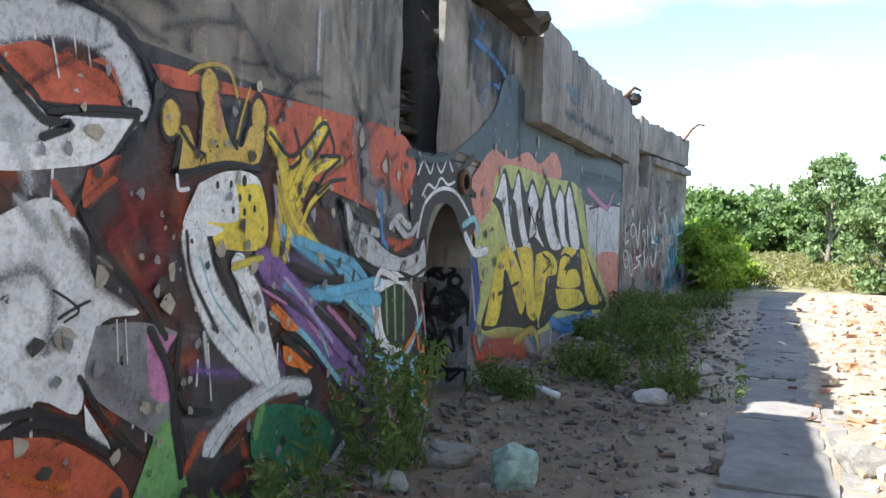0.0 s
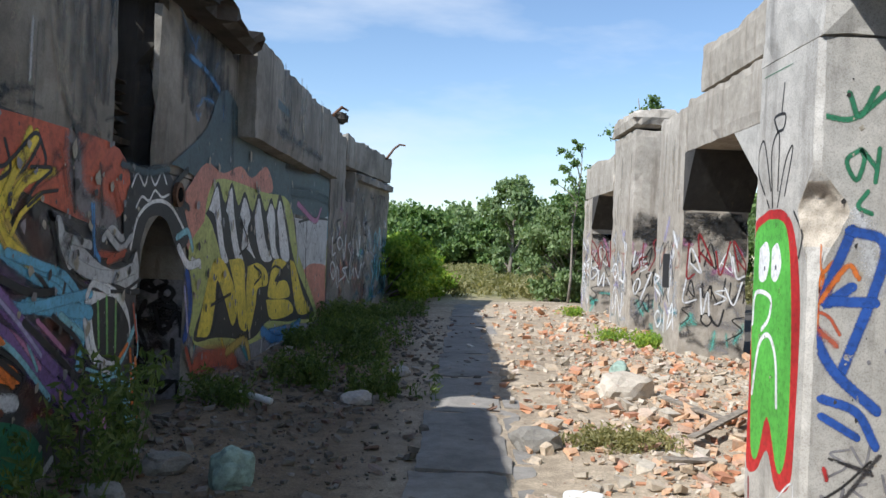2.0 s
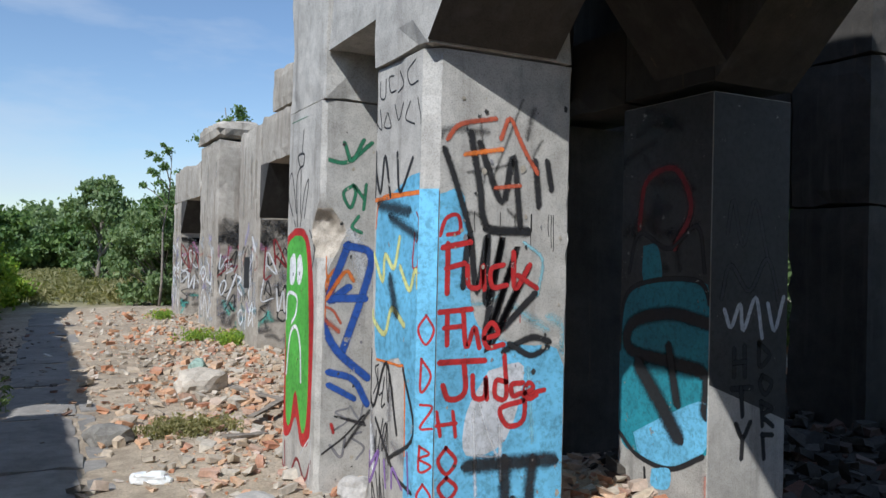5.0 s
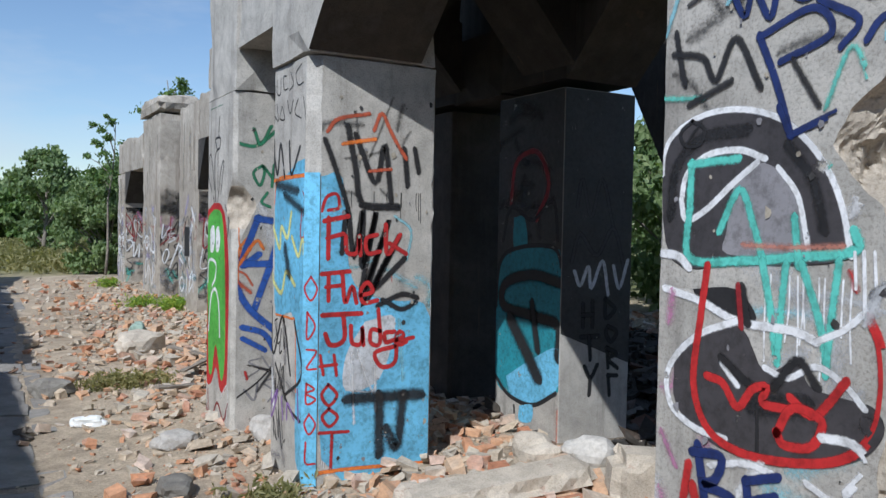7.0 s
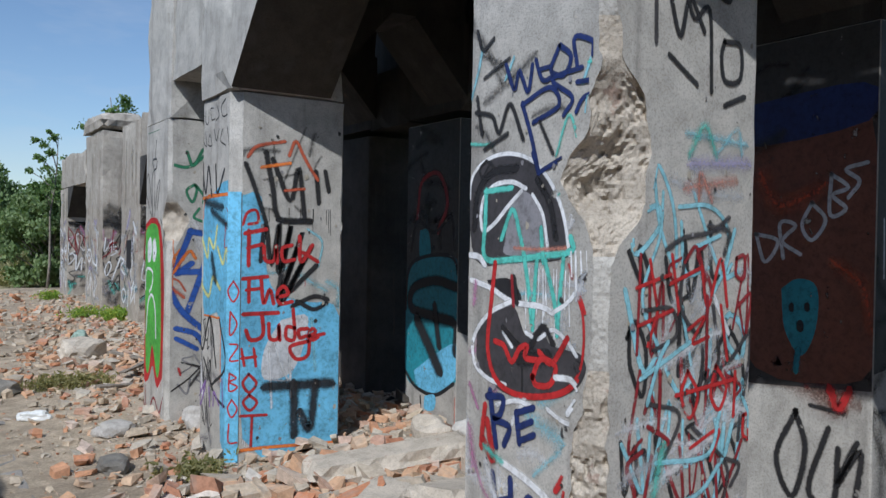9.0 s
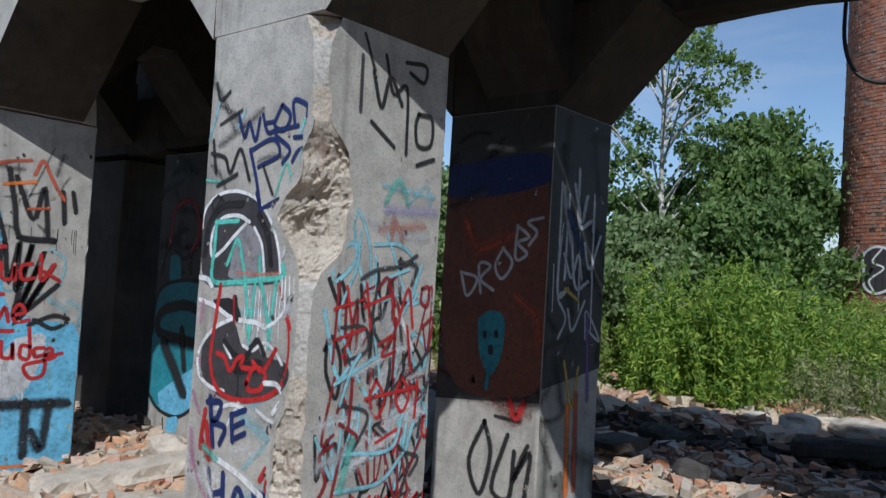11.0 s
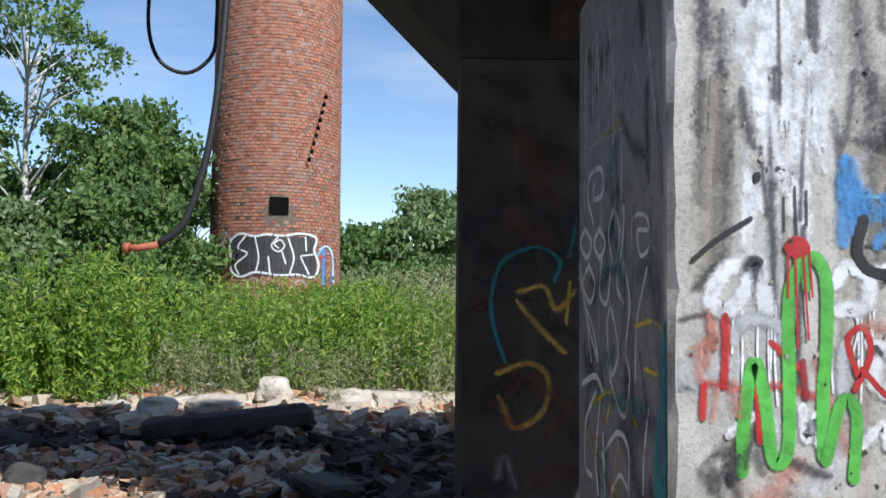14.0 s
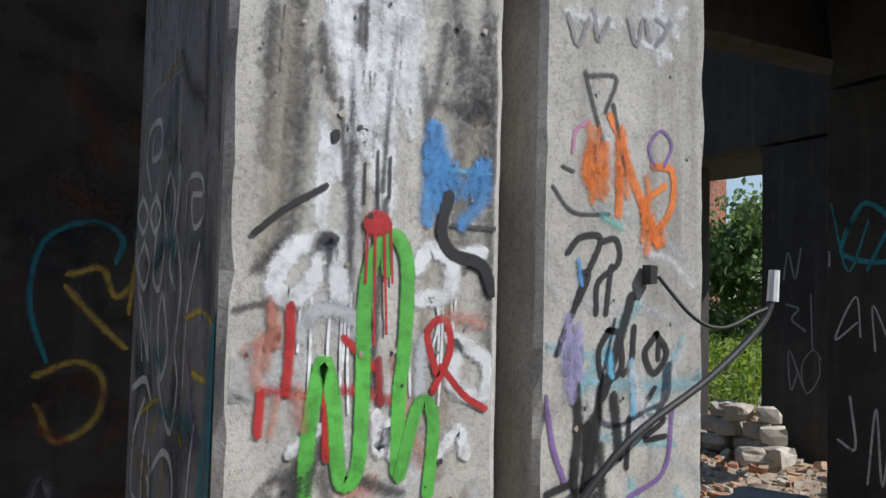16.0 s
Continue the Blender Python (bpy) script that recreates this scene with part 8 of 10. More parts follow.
stroke(P3N, "red", 0.025, 0.12, (-0.073, 1.512), (-0.054, 1.374), (-0.036, 1.203), (-0.084, 1.093), (-0.187, 1.053), (-0.330, 1.063), (-0.458, 1.101), (-0.531, 1.169), (-0.552, 1.262), (-0.545, 1.362), (-0.518, 1.423))
stroke(P3N, "red", 0.025, 0.15, (-0.082, 1.226), (-0.133, 1.216), (-0.180, 1.164), (-0.224, 1.216), (-0.264, 1.229), (-0.255, 1.189), (-0.319, 1.187))
stroke(P3N, "red", 0.024, 0.15, (-0.331, 1.216), (-0.395, 1.187), (-0.469, 1.277))
stroke(P3N, "red", 0.026, 0.20, (-0.297, 1.126), (-0.338, 1.193), (-0.414, 1.178), (-0.388, 1.114), (-0.318, 1.102), (-0.297, 1.126))
stroke(P3N, "dark_red", 0.019, 0.20, (-0.172, 1.467), (-0.185, 1.366))
fill(P3N, "white", (-0.456, 1.679), (-0.509, 1.711), (-0.568, 1.698), (-0.588, 1.617), (-0.570, 1.547), (-0.536, 1.526), (-0.502, 1.537), (-0.479, 1.588))
stroke(P3N, "white", 0.035, 0.80, (-0.475, 1.653), (-0.501, 1.705), (-0.561, 1.707))
stroke(P3N, "white", 0.011, 0.20, (-0.501, 1.563), (-0.508, 1.422))
stroke(P3N, "white", 0.009, 0.20, (-0.525, 1.564), (-0.532, 1.475))
stroke(P3N, "white", 0.009, 0.20, (-0.480, 1.562), (-0.485, 1.484))
stroke(P3N, "white", 0.008, 0.20, (-0.553, 1.565), (-0.558, 1.503))
stroke(P3N, "charcoal", 0.031, 0.35, (-0.530, 1.475), (-0.585, 1.511), (-0.634, 1.518), (-0.655, 1.483), (-0.652, 1.400), (-0.620, 1.310), (-0.575, 1.251))
stroke(P3N, "silver", 0.040, 0.80, (-0.517, 1.423), (-0.541, 1.482), (-0.573, 1.501))
stroke(P3N, "cyan", 0.034, 0.90, (-0.576, 1.379), (-0.612, 1.445), (-0.647, 1.497))
fill(P3N, "mid_blue", (-0.627, 1.297), (-0.654, 1.310), (-0.657, 1.256), (-0.634, 1.220), (-0.618, 1.248))
stroke(P3N, "red", 0.018, 0.50, (-0.636, 1.323), (-0.634, 1.323))
stroke(P3N, "white", 0.025, 0.25, (-0.416, 1.142), (-0.490, 1.144), (-0.526, 1.104), (-0.479, 1.034))
stroke(P3N, "charcoal", 0.041, 0.35, (-0.521, 1.192), (-0.593, 1.119), (-0.555, 1.034), (-0.465, 0.968))
stroke(P3N, "white", 0.020, 0.30, (-0.380, 1.028), (-0.445, 1.005), (-0.532, 0.996))
stroke(P3N, "white", 0.033, 0.70, (-0.252, 1.032), (-0.193, 0.952))
stroke(P3N, "white", 0.023, 0.40, (-0.101, 0.996), (-0.210, 1.029), (-0.283, 1.025))
stroke(P3N, "navy", 0.033, 0.15, (-0.057, 1.036), (-0.077, 0.937), (-0.097, 0.847))
stroke(P3N, "navy", 0.030, 0.15, (-0.041, 1.017), (-0.134, 1.026), (-0.117, 0.962), (-0.072, 0.939), (-0.173, 0.929), (-0.146, 0.861))
stroke(P3N, "navy", 0.029, 0.15, (-0.213, 0.986), (-0.231, 0.886))
stroke(P3N, "navy", 0.026, 0.15, (-0.213, 0.986), (-0.303, 1.020))
stroke(P3N, "navy", 0.026, 0.15, (-0.222, 0.937), (-0.296, 0.971))
stroke(P3N, "navy", 0.026, 0.15, (-0.231, 0.890), (-0.309, 0.927))
stroke(P3N, "red", 0.032, 0.30, (-0.027, 0.978), (-0.013, 0.890), (-0.008, 0.826))
stroke(P3N, "cyan", 0.020, 0.60, (0.094, 2.141), (0.050, 2.244), (0.031, 2.318))
stroke(P3N, "cyan", 0.019, 0.60, (-0.117, 2.184), (-0.161, 2.249))
stroke(P3N, "cyan", 0.018, 0.60, (-0.523, 2.112), (-0.552, 2.177))
stroke(P3N, "cyan", 0.016, 0.60, (-0.542, 2.059), (-0.523, 1.909))
stroke(P3N, "turquoise", 0.018, 0.70, (-0.399, 1.887), (-0.458, 2.013), (-0.506, 1.917))
stroke(P3N, "turquoise", 0.019, 0.70, (0.108, 1.967), (-0.041, 1.950))
stroke(P3N, "turquoise", 0.018, 0.70, (-0.549, 2.171), (-0.611, 2.171), (-0.582, 2.139))
stroke(P3N, "navy", 0.021, 0.12, (-0.113, 2.244), (-0.168, 2.138), (-0.194, 2.199), (-0.244, 2.119), (-0.266, 2.207))
stroke(P3N, "navy", 0.020, 0.12, (-0.285, 2.221), (-0.324, 2.147), (-0.389, 2.156))
stroke(P3N, "navy", 0.018, 0.12, (-0.303, 2.186), (-0.363, 2.188))
stroke(P3N, "navy", 0.021, 0.12, (-0.403, 2.247), (-0.364, 2.174), (-0.430, 2.149), (-0.462, 2.204), (-0.410, 2.249))
stroke(P3N, "navy", 0.020, 0.12, (-0.492, 2.169), (-0.479, 2.263), (-0.577, 2.230), (-0.634, 2.200), (-0.580, 2.183))
stroke(P3N, "navy", 0.022, 0.12, (-0.215, 2.080), (-0.267, 1.960), (-0.310, 1.831))
stroke(P3N, "navy", 0.020, 0.12, (-0.215, 2.077), (-0.360, 2.117), (-0.407, 2.050), (-0.278, 2.008))
stroke(P3N, "navy", 0.019, 0.12, (-0.514, 2.159), (-0.371, 2.142), (-0.472, 2.069), (-0.432, 2.016))
stroke(P3N, "navy", 0.019, 0.12, (-0.495, 2.115), (-0.592, 2.107), (-0.604, 2.076), (-0.526, 2.061), (-0.492, 2.020))
stroke(P3N, "navy", 0.020, 0.12, (-0.310, 1.831), (-0.452, 1.881))
stroke(P3N, "navy", 0.019, 0.12, (-0.277, 1.900), (-0.308, 1.834))
stroke(P3N, "black", 0.024, 0.35, (0.056, 2.135), (0.022, 1.998))
stroke(P3N, "black", 0.023, 0.35, (0.060, 2.081), (-0.039, 2.057), (-0.084, 1.991), (-0.145, 2.088), (-0.221, 1.958))
stroke(P3N, "black", 0.023, 0.40, (0.001, 1.938), (-0.130, 1.982))
stroke(P3N, "black", 0.021, 0.40, (0.060, 2.388), (0.025, 2.314), (-0.039, 2.342))
stroke(P3N, "black", 0.020, 0.50, (-0.313, 2.004), (-0.380, 1.895))
stroke(P3N, "black", 0.019, 0.50, (0.011, 2.206), (-0.135, 2.254))
stroke(P3N, "black", 0.013, 0.30, (-0.009, 1.894), (0.031, 1.866), (0.014, 1.831), (-0.037, 1.831), (-0.051, 1.869), (-0.009, 1.894))
stroke(P3N, "black", 0.009, 0.30, (0.014, 1.831), (-0.040, 1.889))
stroke(P3N, "navy", 0.035, 0.15, (-0.081, 0.736), (-0.122, 0.541))
stroke(P3N, "navy", 0.031, 0.15, (-0.101, 0.640), (-0.186, 0.671))
stroke(P3N, "navy", 0.034, 0.15, (-0.186, 0.740), (-0.200, 0.561))
stroke(P3N, "navy", 0.032, 0.15, (-0.238, 0.570), (-0.290, 0.706), (-0.369, 0.604))
stroke(P3N, "navy", 0.028, 0.15, (-0.255, 0.620), (-0.342, 0.645))
stroke(P3N, "navy", 0.031, 0.15, (-0.393, 0.718), (-0.419, 0.612))
stroke(P3N, "navy", 0.027, 0.15, (-0.393, 0.714), (-0.489, 0.709), (-0.414, 0.658))
stroke(P3N, "navy", 0.030, 0.15, (-0.523, 0.716), (-0.541, 0.643))
stroke(P3N, "navy", 0.026, 0.15, (-0.527, 0.711), (-0.601, 0.704), (-0.545, 0.669))
stroke(P3N, "navy", 0.026, 0.15, (-0.607, 0.705), (-0.650, 0.670))
stroke(P3N, "red", 0.039, 0.30, (-0.045, 0.922), (-0.083, 0.788), (-0.025, 0.847))
stroke(P3N, "red", 0.031, 0.30, (-0.430, 0.770), (-0.491, 0.848), (-0.469, 0.736), (-0.524, 0.706))
stroke(P3N, "white", 0.033, 0.30, (-0.123, 0.796), (-0.284, 0.761), (-0.437, 0.707))
stroke(P3N, "white", 0.054, 0.80, (-0.045, 0.757), (-0.100, 0.652))
stroke(P3N, "turquoise", 0.039, 0.80, (-0.036, 0.826), (-0.123, 0.796))
stroke(P3R, "charcoal", 0.022, 0.30, (2.985, 2.476), (2.990, 2.256))
stroke(P3R, "black", 0.024, 0.30, (3.052, 2.425), (3.107, 2.290), (3.150, 2.425), (3.227, 2.326))
stroke(P3R, "black", 0.023, 0.30, (3.243, 2.511), (3.365, 2.522), (3.358, 2.448), (3.271, 2.471))
stroke(P3R, "black", 0.024, 0.30, (3.337, 2.306), (3.424, 2.299), (3.425, 2.185), (3.343, 2.169), (3.321, 2.251), (3.337, 2.306))
stroke(P3R, "black", 0.022, 0.30, (3.118, 2.509), (3.173, 2.361), (3.253, 2.402), (3.271, 2.124))
stroke(P3R, "black", 0.022, 0.30, (3.056, 2.220), (3.194, 2.140))
stroke(P3R, "black", 0.023, 0.30, (3.345, 2.084), (3.450, 2.124))
stroke(P3R, "black", 0.019, 0.40, (2.992, 2.566), (3.070, 2.407))
stroke(P3R, "cyan", 0.039, 0.95, (3.161, 1.970), (3.459, 1.956))
stroke(P3R, "turquoise", 0.037, 0.90, (3.168, 1.902), (3.241, 2.004), (3.303, 1.906))
stroke(P3R, "cyan", 0.026, 0.90, (3.319, 1.920), (3.418, 2.004), (3.444, 1.923))
stroke(P3R, "salmon", 0.051, 0.98, (3.163, 1.787), (3.400, 1.822))
stroke(P3R, "lavender", 0.061, 0.98, (3.187, 1.870), (3.466, 1.889))
stroke(P3R, "salmon", 0.028, 0.90, (3.216, 1.746), (3.224, 1.839), (3.283, 1.752))
stroke(P3R, "cyan", 0.016, 0.35, (3.037, 1.764), (3.026, 1.619), (2.948, 1.419), (3.031, 1.244))
stroke(P3R, "cyan", 0.019, 0.35, (3.120, 1.720), (3.269, 1.728), (3.366, 1.664), (3.378, 1.541), (3.269, 1.379))
stroke(P3R, "cyan", 0.019, 0.35, (3.199, 1.584), (3.331, 1.627))
stroke(P3R, "charcoal", 0.025, 0.50, (3.061, 1.577), (3.147, 1.616), (3.294, 1.641), (3.377, 1.689))
stroke(P3R, "charcoal", 0.029, 0.60, (3.276, 1.658), (3.382, 1.642), (3.361, 1.569))
stroke(P3R, "charcoal", 0.020, 0.40, (2.952, 1.376), (3.090, 1.377), (3.114, 1.287), (3.010, 1.244))
stroke(P3R, "charcoal", 0.022, 0.40, (3.303, 1.379), (3.339, 1.192), (3.263, 1.101))
stroke(P3R, "charcoal", 0.022, 0.40, (3.152, 1.559), (3.137, 1.378), (3.249, 1.240), (3.234, 1.057))
stroke(P3R, "charcoal", 0.023, 0.40, (3.409, 1.190), (3.528, 1.284), (3.478, 1.043), (3.456, 0.900))
stroke(P3R, "charcoal", 0.020, 0.40, (2.981, 1.070), (3.140, 1.017), (3.060, 0.867))
stroke(P3R, "charcoal", 0.021, 0.40, (3.209, 0.966), (3.394, 0.811), (3.373, 0.672))
stroke(P3R, "charcoal", 0.022, 0.40, (3.392, 0.835), (3.466, 0.803), (3.419, 0.737))
stroke(P3R, "white", 0.024, 0.40, (3.307, 1.414), (3.389, 1.285))
stroke(P3R, "white", 0.060, 0.90, (3.060, 1.199), (3.312, 1.286))
stroke(P3R, "white", 0.070, 0.90, (3.036, 0.803), (3.281, 0.915))
stroke(P3R, "white", 0.063, 0.90, (3.336, 1.051), (3.520, 0.992))
stroke(P3R, "red", 0.016, 0.25, (2.982, 1.540), (3.017, 1.394))
stroke(P3R, "red", 0.016, 0.25, (2.922, 1.451), (3.082, 1.493))
stroke(P3R, "red", 0.017, 0.25, (3.088, 1.556), (3.125, 1.373))
stroke(P3R, "red", 0.017, 0.25, (3.082, 1.462), (3.229, 1.512))
stroke(P3R, "dark_red", 0.017, 0.25, (3.154, 1.537), (3.209, 1.585), (3.260, 1.472))
stroke(P3R, "red", 0.018, 0.25, (3.239, 1.517), (3.276, 1.379), (3.339, 1.545), (3.380, 1.380))
stroke(P3R, "dark_red", 0.018, 0.25, (3.427, 1.548), (3.470, 1.555), (3.471, 1.478), (3.426, 1.488), (3.427, 1.548))
stroke(P3R, "red", 0.016, 0.25, (2.933, 1.328), (3.093, 1.373))
stroke(P3R, "red", 0.016, 0.25, (3.019, 1.365), (2.978, 1.262))
stroke(P3R, "red", 0.017, 0.25, (3.177, 1.305), (3.259, 1.344), (3.197, 1.259), (3.279, 1.274))
stroke(P3R, "dark_red", 0.018, 0.25, (3.272, 1.414), (3.273, 1.166))
stroke(P3R, "red", 0.018, 0.25, (3.345, 1.380), (3.385, 1.190))
stroke(P3R, "dark_red", 0.018, 0.25, (3.444, 1.381), (3.514, 1.418), (3.491, 1.284))
stroke(P3R, "red", 0.017, 0.25, (3.177, 1.162), (3.146, 1.084), (3.193, 1.002), (3.231, 1.080), (3.177, 1.162))
stroke(P3R, "red", 0.018, 0.25, (3.324, 1.169), (3.299, 1.076), (3.346, 1.015), (3.383, 1.096), (3.324, 1.169))
stroke(P3R, "red", 0.018, 0.25, (3.121, 1.085), (3.435, 1.117))
stroke(P3R, "dark_red", 0.017, 0.25, (3.043, 1.111), (3.035, 0.975))
stroke(P3R, "dark_red", 0.020, 0.30, (2.988, 0.994), (3.085, 0.936), (3.041, 0.913))
stroke(P3R, "red", 0.018, 0.25, (3.432, 1.141), (3.426, 0.986))
stroke(P3R, "red", 0.018, 0.25, (3.484, 0.982), (3.539, 0.986), (3.538, 0.894), (3.484, 0.910), (3.484, 0.982))
stroke(P3R, "red", 0.016, 0.25, (3.200, 0.899), (3.346, 0.945), (3.305, 0.843))
stroke(P3R, "red", 0.018, 0.25, (3.051, 0.643), (3.083, 0.691), (3.134, 0.613), (3.179, 0.679))
stroke(P3R, "red", 0.018, 0.25, (3.231, 0.672), (3.219, 0.600))
stroke(P3R, "red", 0.018, 0.25, (3.279, 0.661), (3.279, 0.591), (3.341, 0.648), (3.355, 0.575))
stroke(P3R, "red", 0.018, 0.25, (3.403, 0.649), (3.404, 0.573), (3.481, 0.653), (3.432, 0.604), (3.513, 0.557))
stroke(P3R, "red", 0.019, 0.25, (3.556, 0.643), (3.573, 0.548))
stroke(P3R, "cyan", 0.021, 0.40, (2.949, 1.154), (3.181, 1.260))
stroke(P3R, "cyan", 0.021, 0.40, (2.981, 1.070), (3.029, 1.200), (3.072, 1.266))
stroke(P3R, "cyan", 0.022, 0.40, (3.030, 0.870), (3.286, 0.863), (3.348, 0.999))
stroke(P3R, "cyan", 0.024, 0.50, (2.989, 0.726), (3.232, 0.731), (3.364, 0.833))
stroke(P3R, "cyan", 0.020, 0.40, (3.478, 1.043), (3.544, 0.942))
stroke(P3R, "turquoise", 0.050, 0.90, (3.012, 0.740), (3.056, 0.911))
fill(P3R, "orange", (2.871, 1.678), (2.901, 1.676), (2.921, 1.643), (2.914, 1.595), (2.888, 1.622))
stroke(P2R, "black", 0.042, 0.40, (2.894, 2.089), (2.948, 1.963), (3.041, 1.702))
stroke(P2R, "black", 0.049, 0.40, (3.038, 2.174), (3.088, 1.942), (3.141, 1.723), (3.366, 1.718))
stroke(P2R, "black", 0.046, 0.40, (3.090, 2.132), (3.220, 1.855), (3.280, 2.085), (3.330, 1.732))
stroke(P2R, "black", 0.046, 0.40, (3.415, 2.063), (3.439, 1.853))
stroke(P2R, "black", 0.043, 0.40, (3.487, 2.069), (3.515, 1.940))
stroke(P2R, "black", 0.052, 0.50, (3.141, 1.717), (3.366, 1.708))
stroke(P2R, "black", 0.042, 0.30, (3.009, 1.434), (3.041, 1.687), (3.086, 1.404), (3.142, 1.691), (3.139, 1.341), (3.228, 1.679), (3.139, 1.182), (3.317, 1.635), (3.149, 1.112), (3.391, 1.540), (3.213, 1.214), (3.423, 1.393))
stroke(P2R, "black", 0.040, 0.35, (3.252, 1.110), (3.407, 1.174), (3.516, 1.153))
stroke(P2R, "black", 0.040, 0.35, (3.285, 1.142), (3.411, 1.082), (3.506, 1.121))
stroke(P2R, "rust", 0.029, 0.40, (2.908, 2.146), (2.977, 2.221), (3.169, 2.266))
stroke(P2R, "rust", 0.030, 0.40, (3.207, 2.174), (3.255, 2.275), (3.311, 2.184), (3.368, 2.092), (3.425, 2.015))
stroke(P2R, "orange", 0.029, 0.50, (3.009, 2.077), (3.210, 2.117))
stroke(P2R, "rust", 0.026, 0.50, (3.183, 1.923), (3.321, 1.942))
stroke(P2R, "red", 0.023, 0.20, (2.878, 1.679), (2.908, 1.758), (2.972, 1.777), (2.985, 1.700), (2.920, 1.681))
stroke(P2R, "red", 0.032, 0.15, (2.922, 1.634), (2.922, 1.401))
stroke(P2R, "red", 0.032, 0.15, (2.897, 1.618), (3.043, 1.649))
stroke(P2R, "red", 0.030, 0.15, (2.917, 1.519), (3.014, 1.544))
stroke(P2R, "red", 0.030, 0.15, (3.031, 1.529), (3.042, 1.435), (3.108, 1.436), (3.118, 1.538), (3.129, 1.421))
stroke(P2R, "red", 0.030, 0.15, (3.234, 1.541), (3.166, 1.517), (3.176, 1.431), (3.255, 1.439))
stroke(P2R, "red", 0.034, 0.15, (3.294, 1.601), (3.308, 1.424), (3.391, 1.540))
stroke(P2R, "red", 0.030, 0.15, (3.323, 1.489), (3.436, 1.426))
stroke(P2R, "red", 0.030, 0.15, (2.884, 1.307), (3.056, 1.321))
stroke(P2R, "red", 0.030, 0.15, (2.926, 1.308), (2.928, 1.152))
stroke(P2R, "red", 0.027, 0.15, (2.912, 1.230), (3.017, 1.239))
stroke(P2R, "red", 0.030, 0.15, (3.013, 1.315), (3.034, 1.135), (3.077, 1.230), (3.107, 1.134))
stroke(P2R, "red", 0.030, 0.15, (3.139, 1.176), (3.213, 1.198), (3.177, 1.252), (3.132, 1.198), (3.155, 1.131), (3.243, 1.143))
stroke(P2R, "red", 0.033, 0.15, (2.893, 1.065), (3.137, 1.067))
stroke(P2R, "red", 0.033, 0.15, (3.024, 1.063), (3.030, 0.915), (2.946, 0.886), (2.911, 0.950))
stroke(P2R, "red", 0.030, 0.15, (3.073, 0.992), (3.084, 0.891), (3.144, 0.888), (3.147, 0.984), (3.158, 0.878))
stroke(P2R, "red", 0.030, 0.15, (3.253, 1.085), (3.268, 0.884), (3.206, 0.886), (3.209, 0.963), (3.265, 0.955))
stroke(P2R, "red", 0.031, 0.15, (3.363, 0.946), (3.300, 0.938), (3.310, 0.883), (3.373, 0.887), (3.371, 0.757), (3.281, 0.735), (3.236, 0.821), (3.367, 0.855))
stroke(P2R, "red", 0.029, 0.15, (3.401, 0.886), (3.494, 0.903))
stroke(P2R, "black", 0.093, 0.50, (3.071, 0.555), (3.292, 0.546), (3.542, 0.543))
stroke(P2R, "black", 0.084, 0.50, (3.268, 0.548), (3.275, 0.211))
stroke(P2R, "black", 0.081, 0.50, (3.434, 0.537), (3.394, 0.231), (3.326, 0.336))
stroke(P2R, "red", 0.023, 0.25, (2.880, 0.826), (2.901, 0.716))
stroke(P2R, "red", 0.023, 0.25, (2.968, 0.823), (2.985, 0.706))
stroke(P2R, "red", 0.023, 0.25, (2.883, 0.764), (2.983, 0.769))
stroke(P2R, "red", 0.023, 0.25, (2.935, 0.652), (2.893, 0.592), (2.940, 0.527), (2.990, 0.586), (2.935, 0.652))
stroke(P2R, "red", 0.023, 0.25, (2.941, 0.508), (2.898, 0.461), (2.945, 0.401), (2.996, 0.453), (2.941, 0.508))
stroke(P2R, "red", 0.023, 0.25, (2.882, 0.369), (3.065, 0.359))
stroke(P2R, "red", 0.023, 0.25, (2.963, 0.362), (2.956, 0.133))
stroke(P2R, "orange", 0.027, 0.30, (2.796, 0.130), (3.055, 0.132), (3.598, 0.104))
stroke(P2N, "orange", 0.027, 0.30, (3.536, 1.872), (3.233, 1.882), (2.937, 1.885))
stroke(P2N, "pale_yellow", 0.038, 0.30, (3.544, 1.579), (3.414, 1.441), (3.387, 1.575), (3.271, 1.512), (3.206, 1.659))
stroke(P2N, "pale_yellow", 0.038, 0.30, (3.596, 1.263), (3.379, 1.161), (3.287, 1.299), (3.133, 1.229))
stroke(P2N, "pale_yellow", 0.036, 0.30, (3.188, 1.514), (3.074, 1.407), (3.007, 1.504), (2.903, 1.430))
stroke(P2N, "black", 0.101, 0.70, (3.304, 1.429), (3.245, 1.302))
stroke(P2N, "black", 0.088, 0.70, (3.464, 1.843), (3.121, 1.796))
stroke(P2N, "black", 0.066, 0.70, (3.325, 1.773), (3.008, 1.675))
stroke(P2N, "black", 0.032, 0.35, (3.708, 2.127), (3.608, 1.898))
stroke(P2N, "black", 0.031, 0.35, (3.563, 2.084), (3.473, 1.910), (3.420, 2.102), (3.339, 1.889))
stroke(P2N, "black", 0.030, 0.35, (3.259, 2.098), (3.215, 1.901), (3.072, 2.054))
stroke(P2N, "black", 0.028, 0.30, (3.628, 1.054), (3.508, 0.760), (3.338, 1.015), (3.189, 0.676))
stroke(P2N, "black", 0.027, 0.30, (3.126, 1.006), (2.990, 0.709), (3.278, 0.531))
stroke(P2N, "black", 0.027, 0.30, (3.466, 0.699), (3.217, 0.477), (3.006, 0.424))
stroke(P2N, "purple", 0.025, 0.25, (3.593, 0.507), (3.536, 0.347), (3.411, 0.540), (3.536, 0.432))
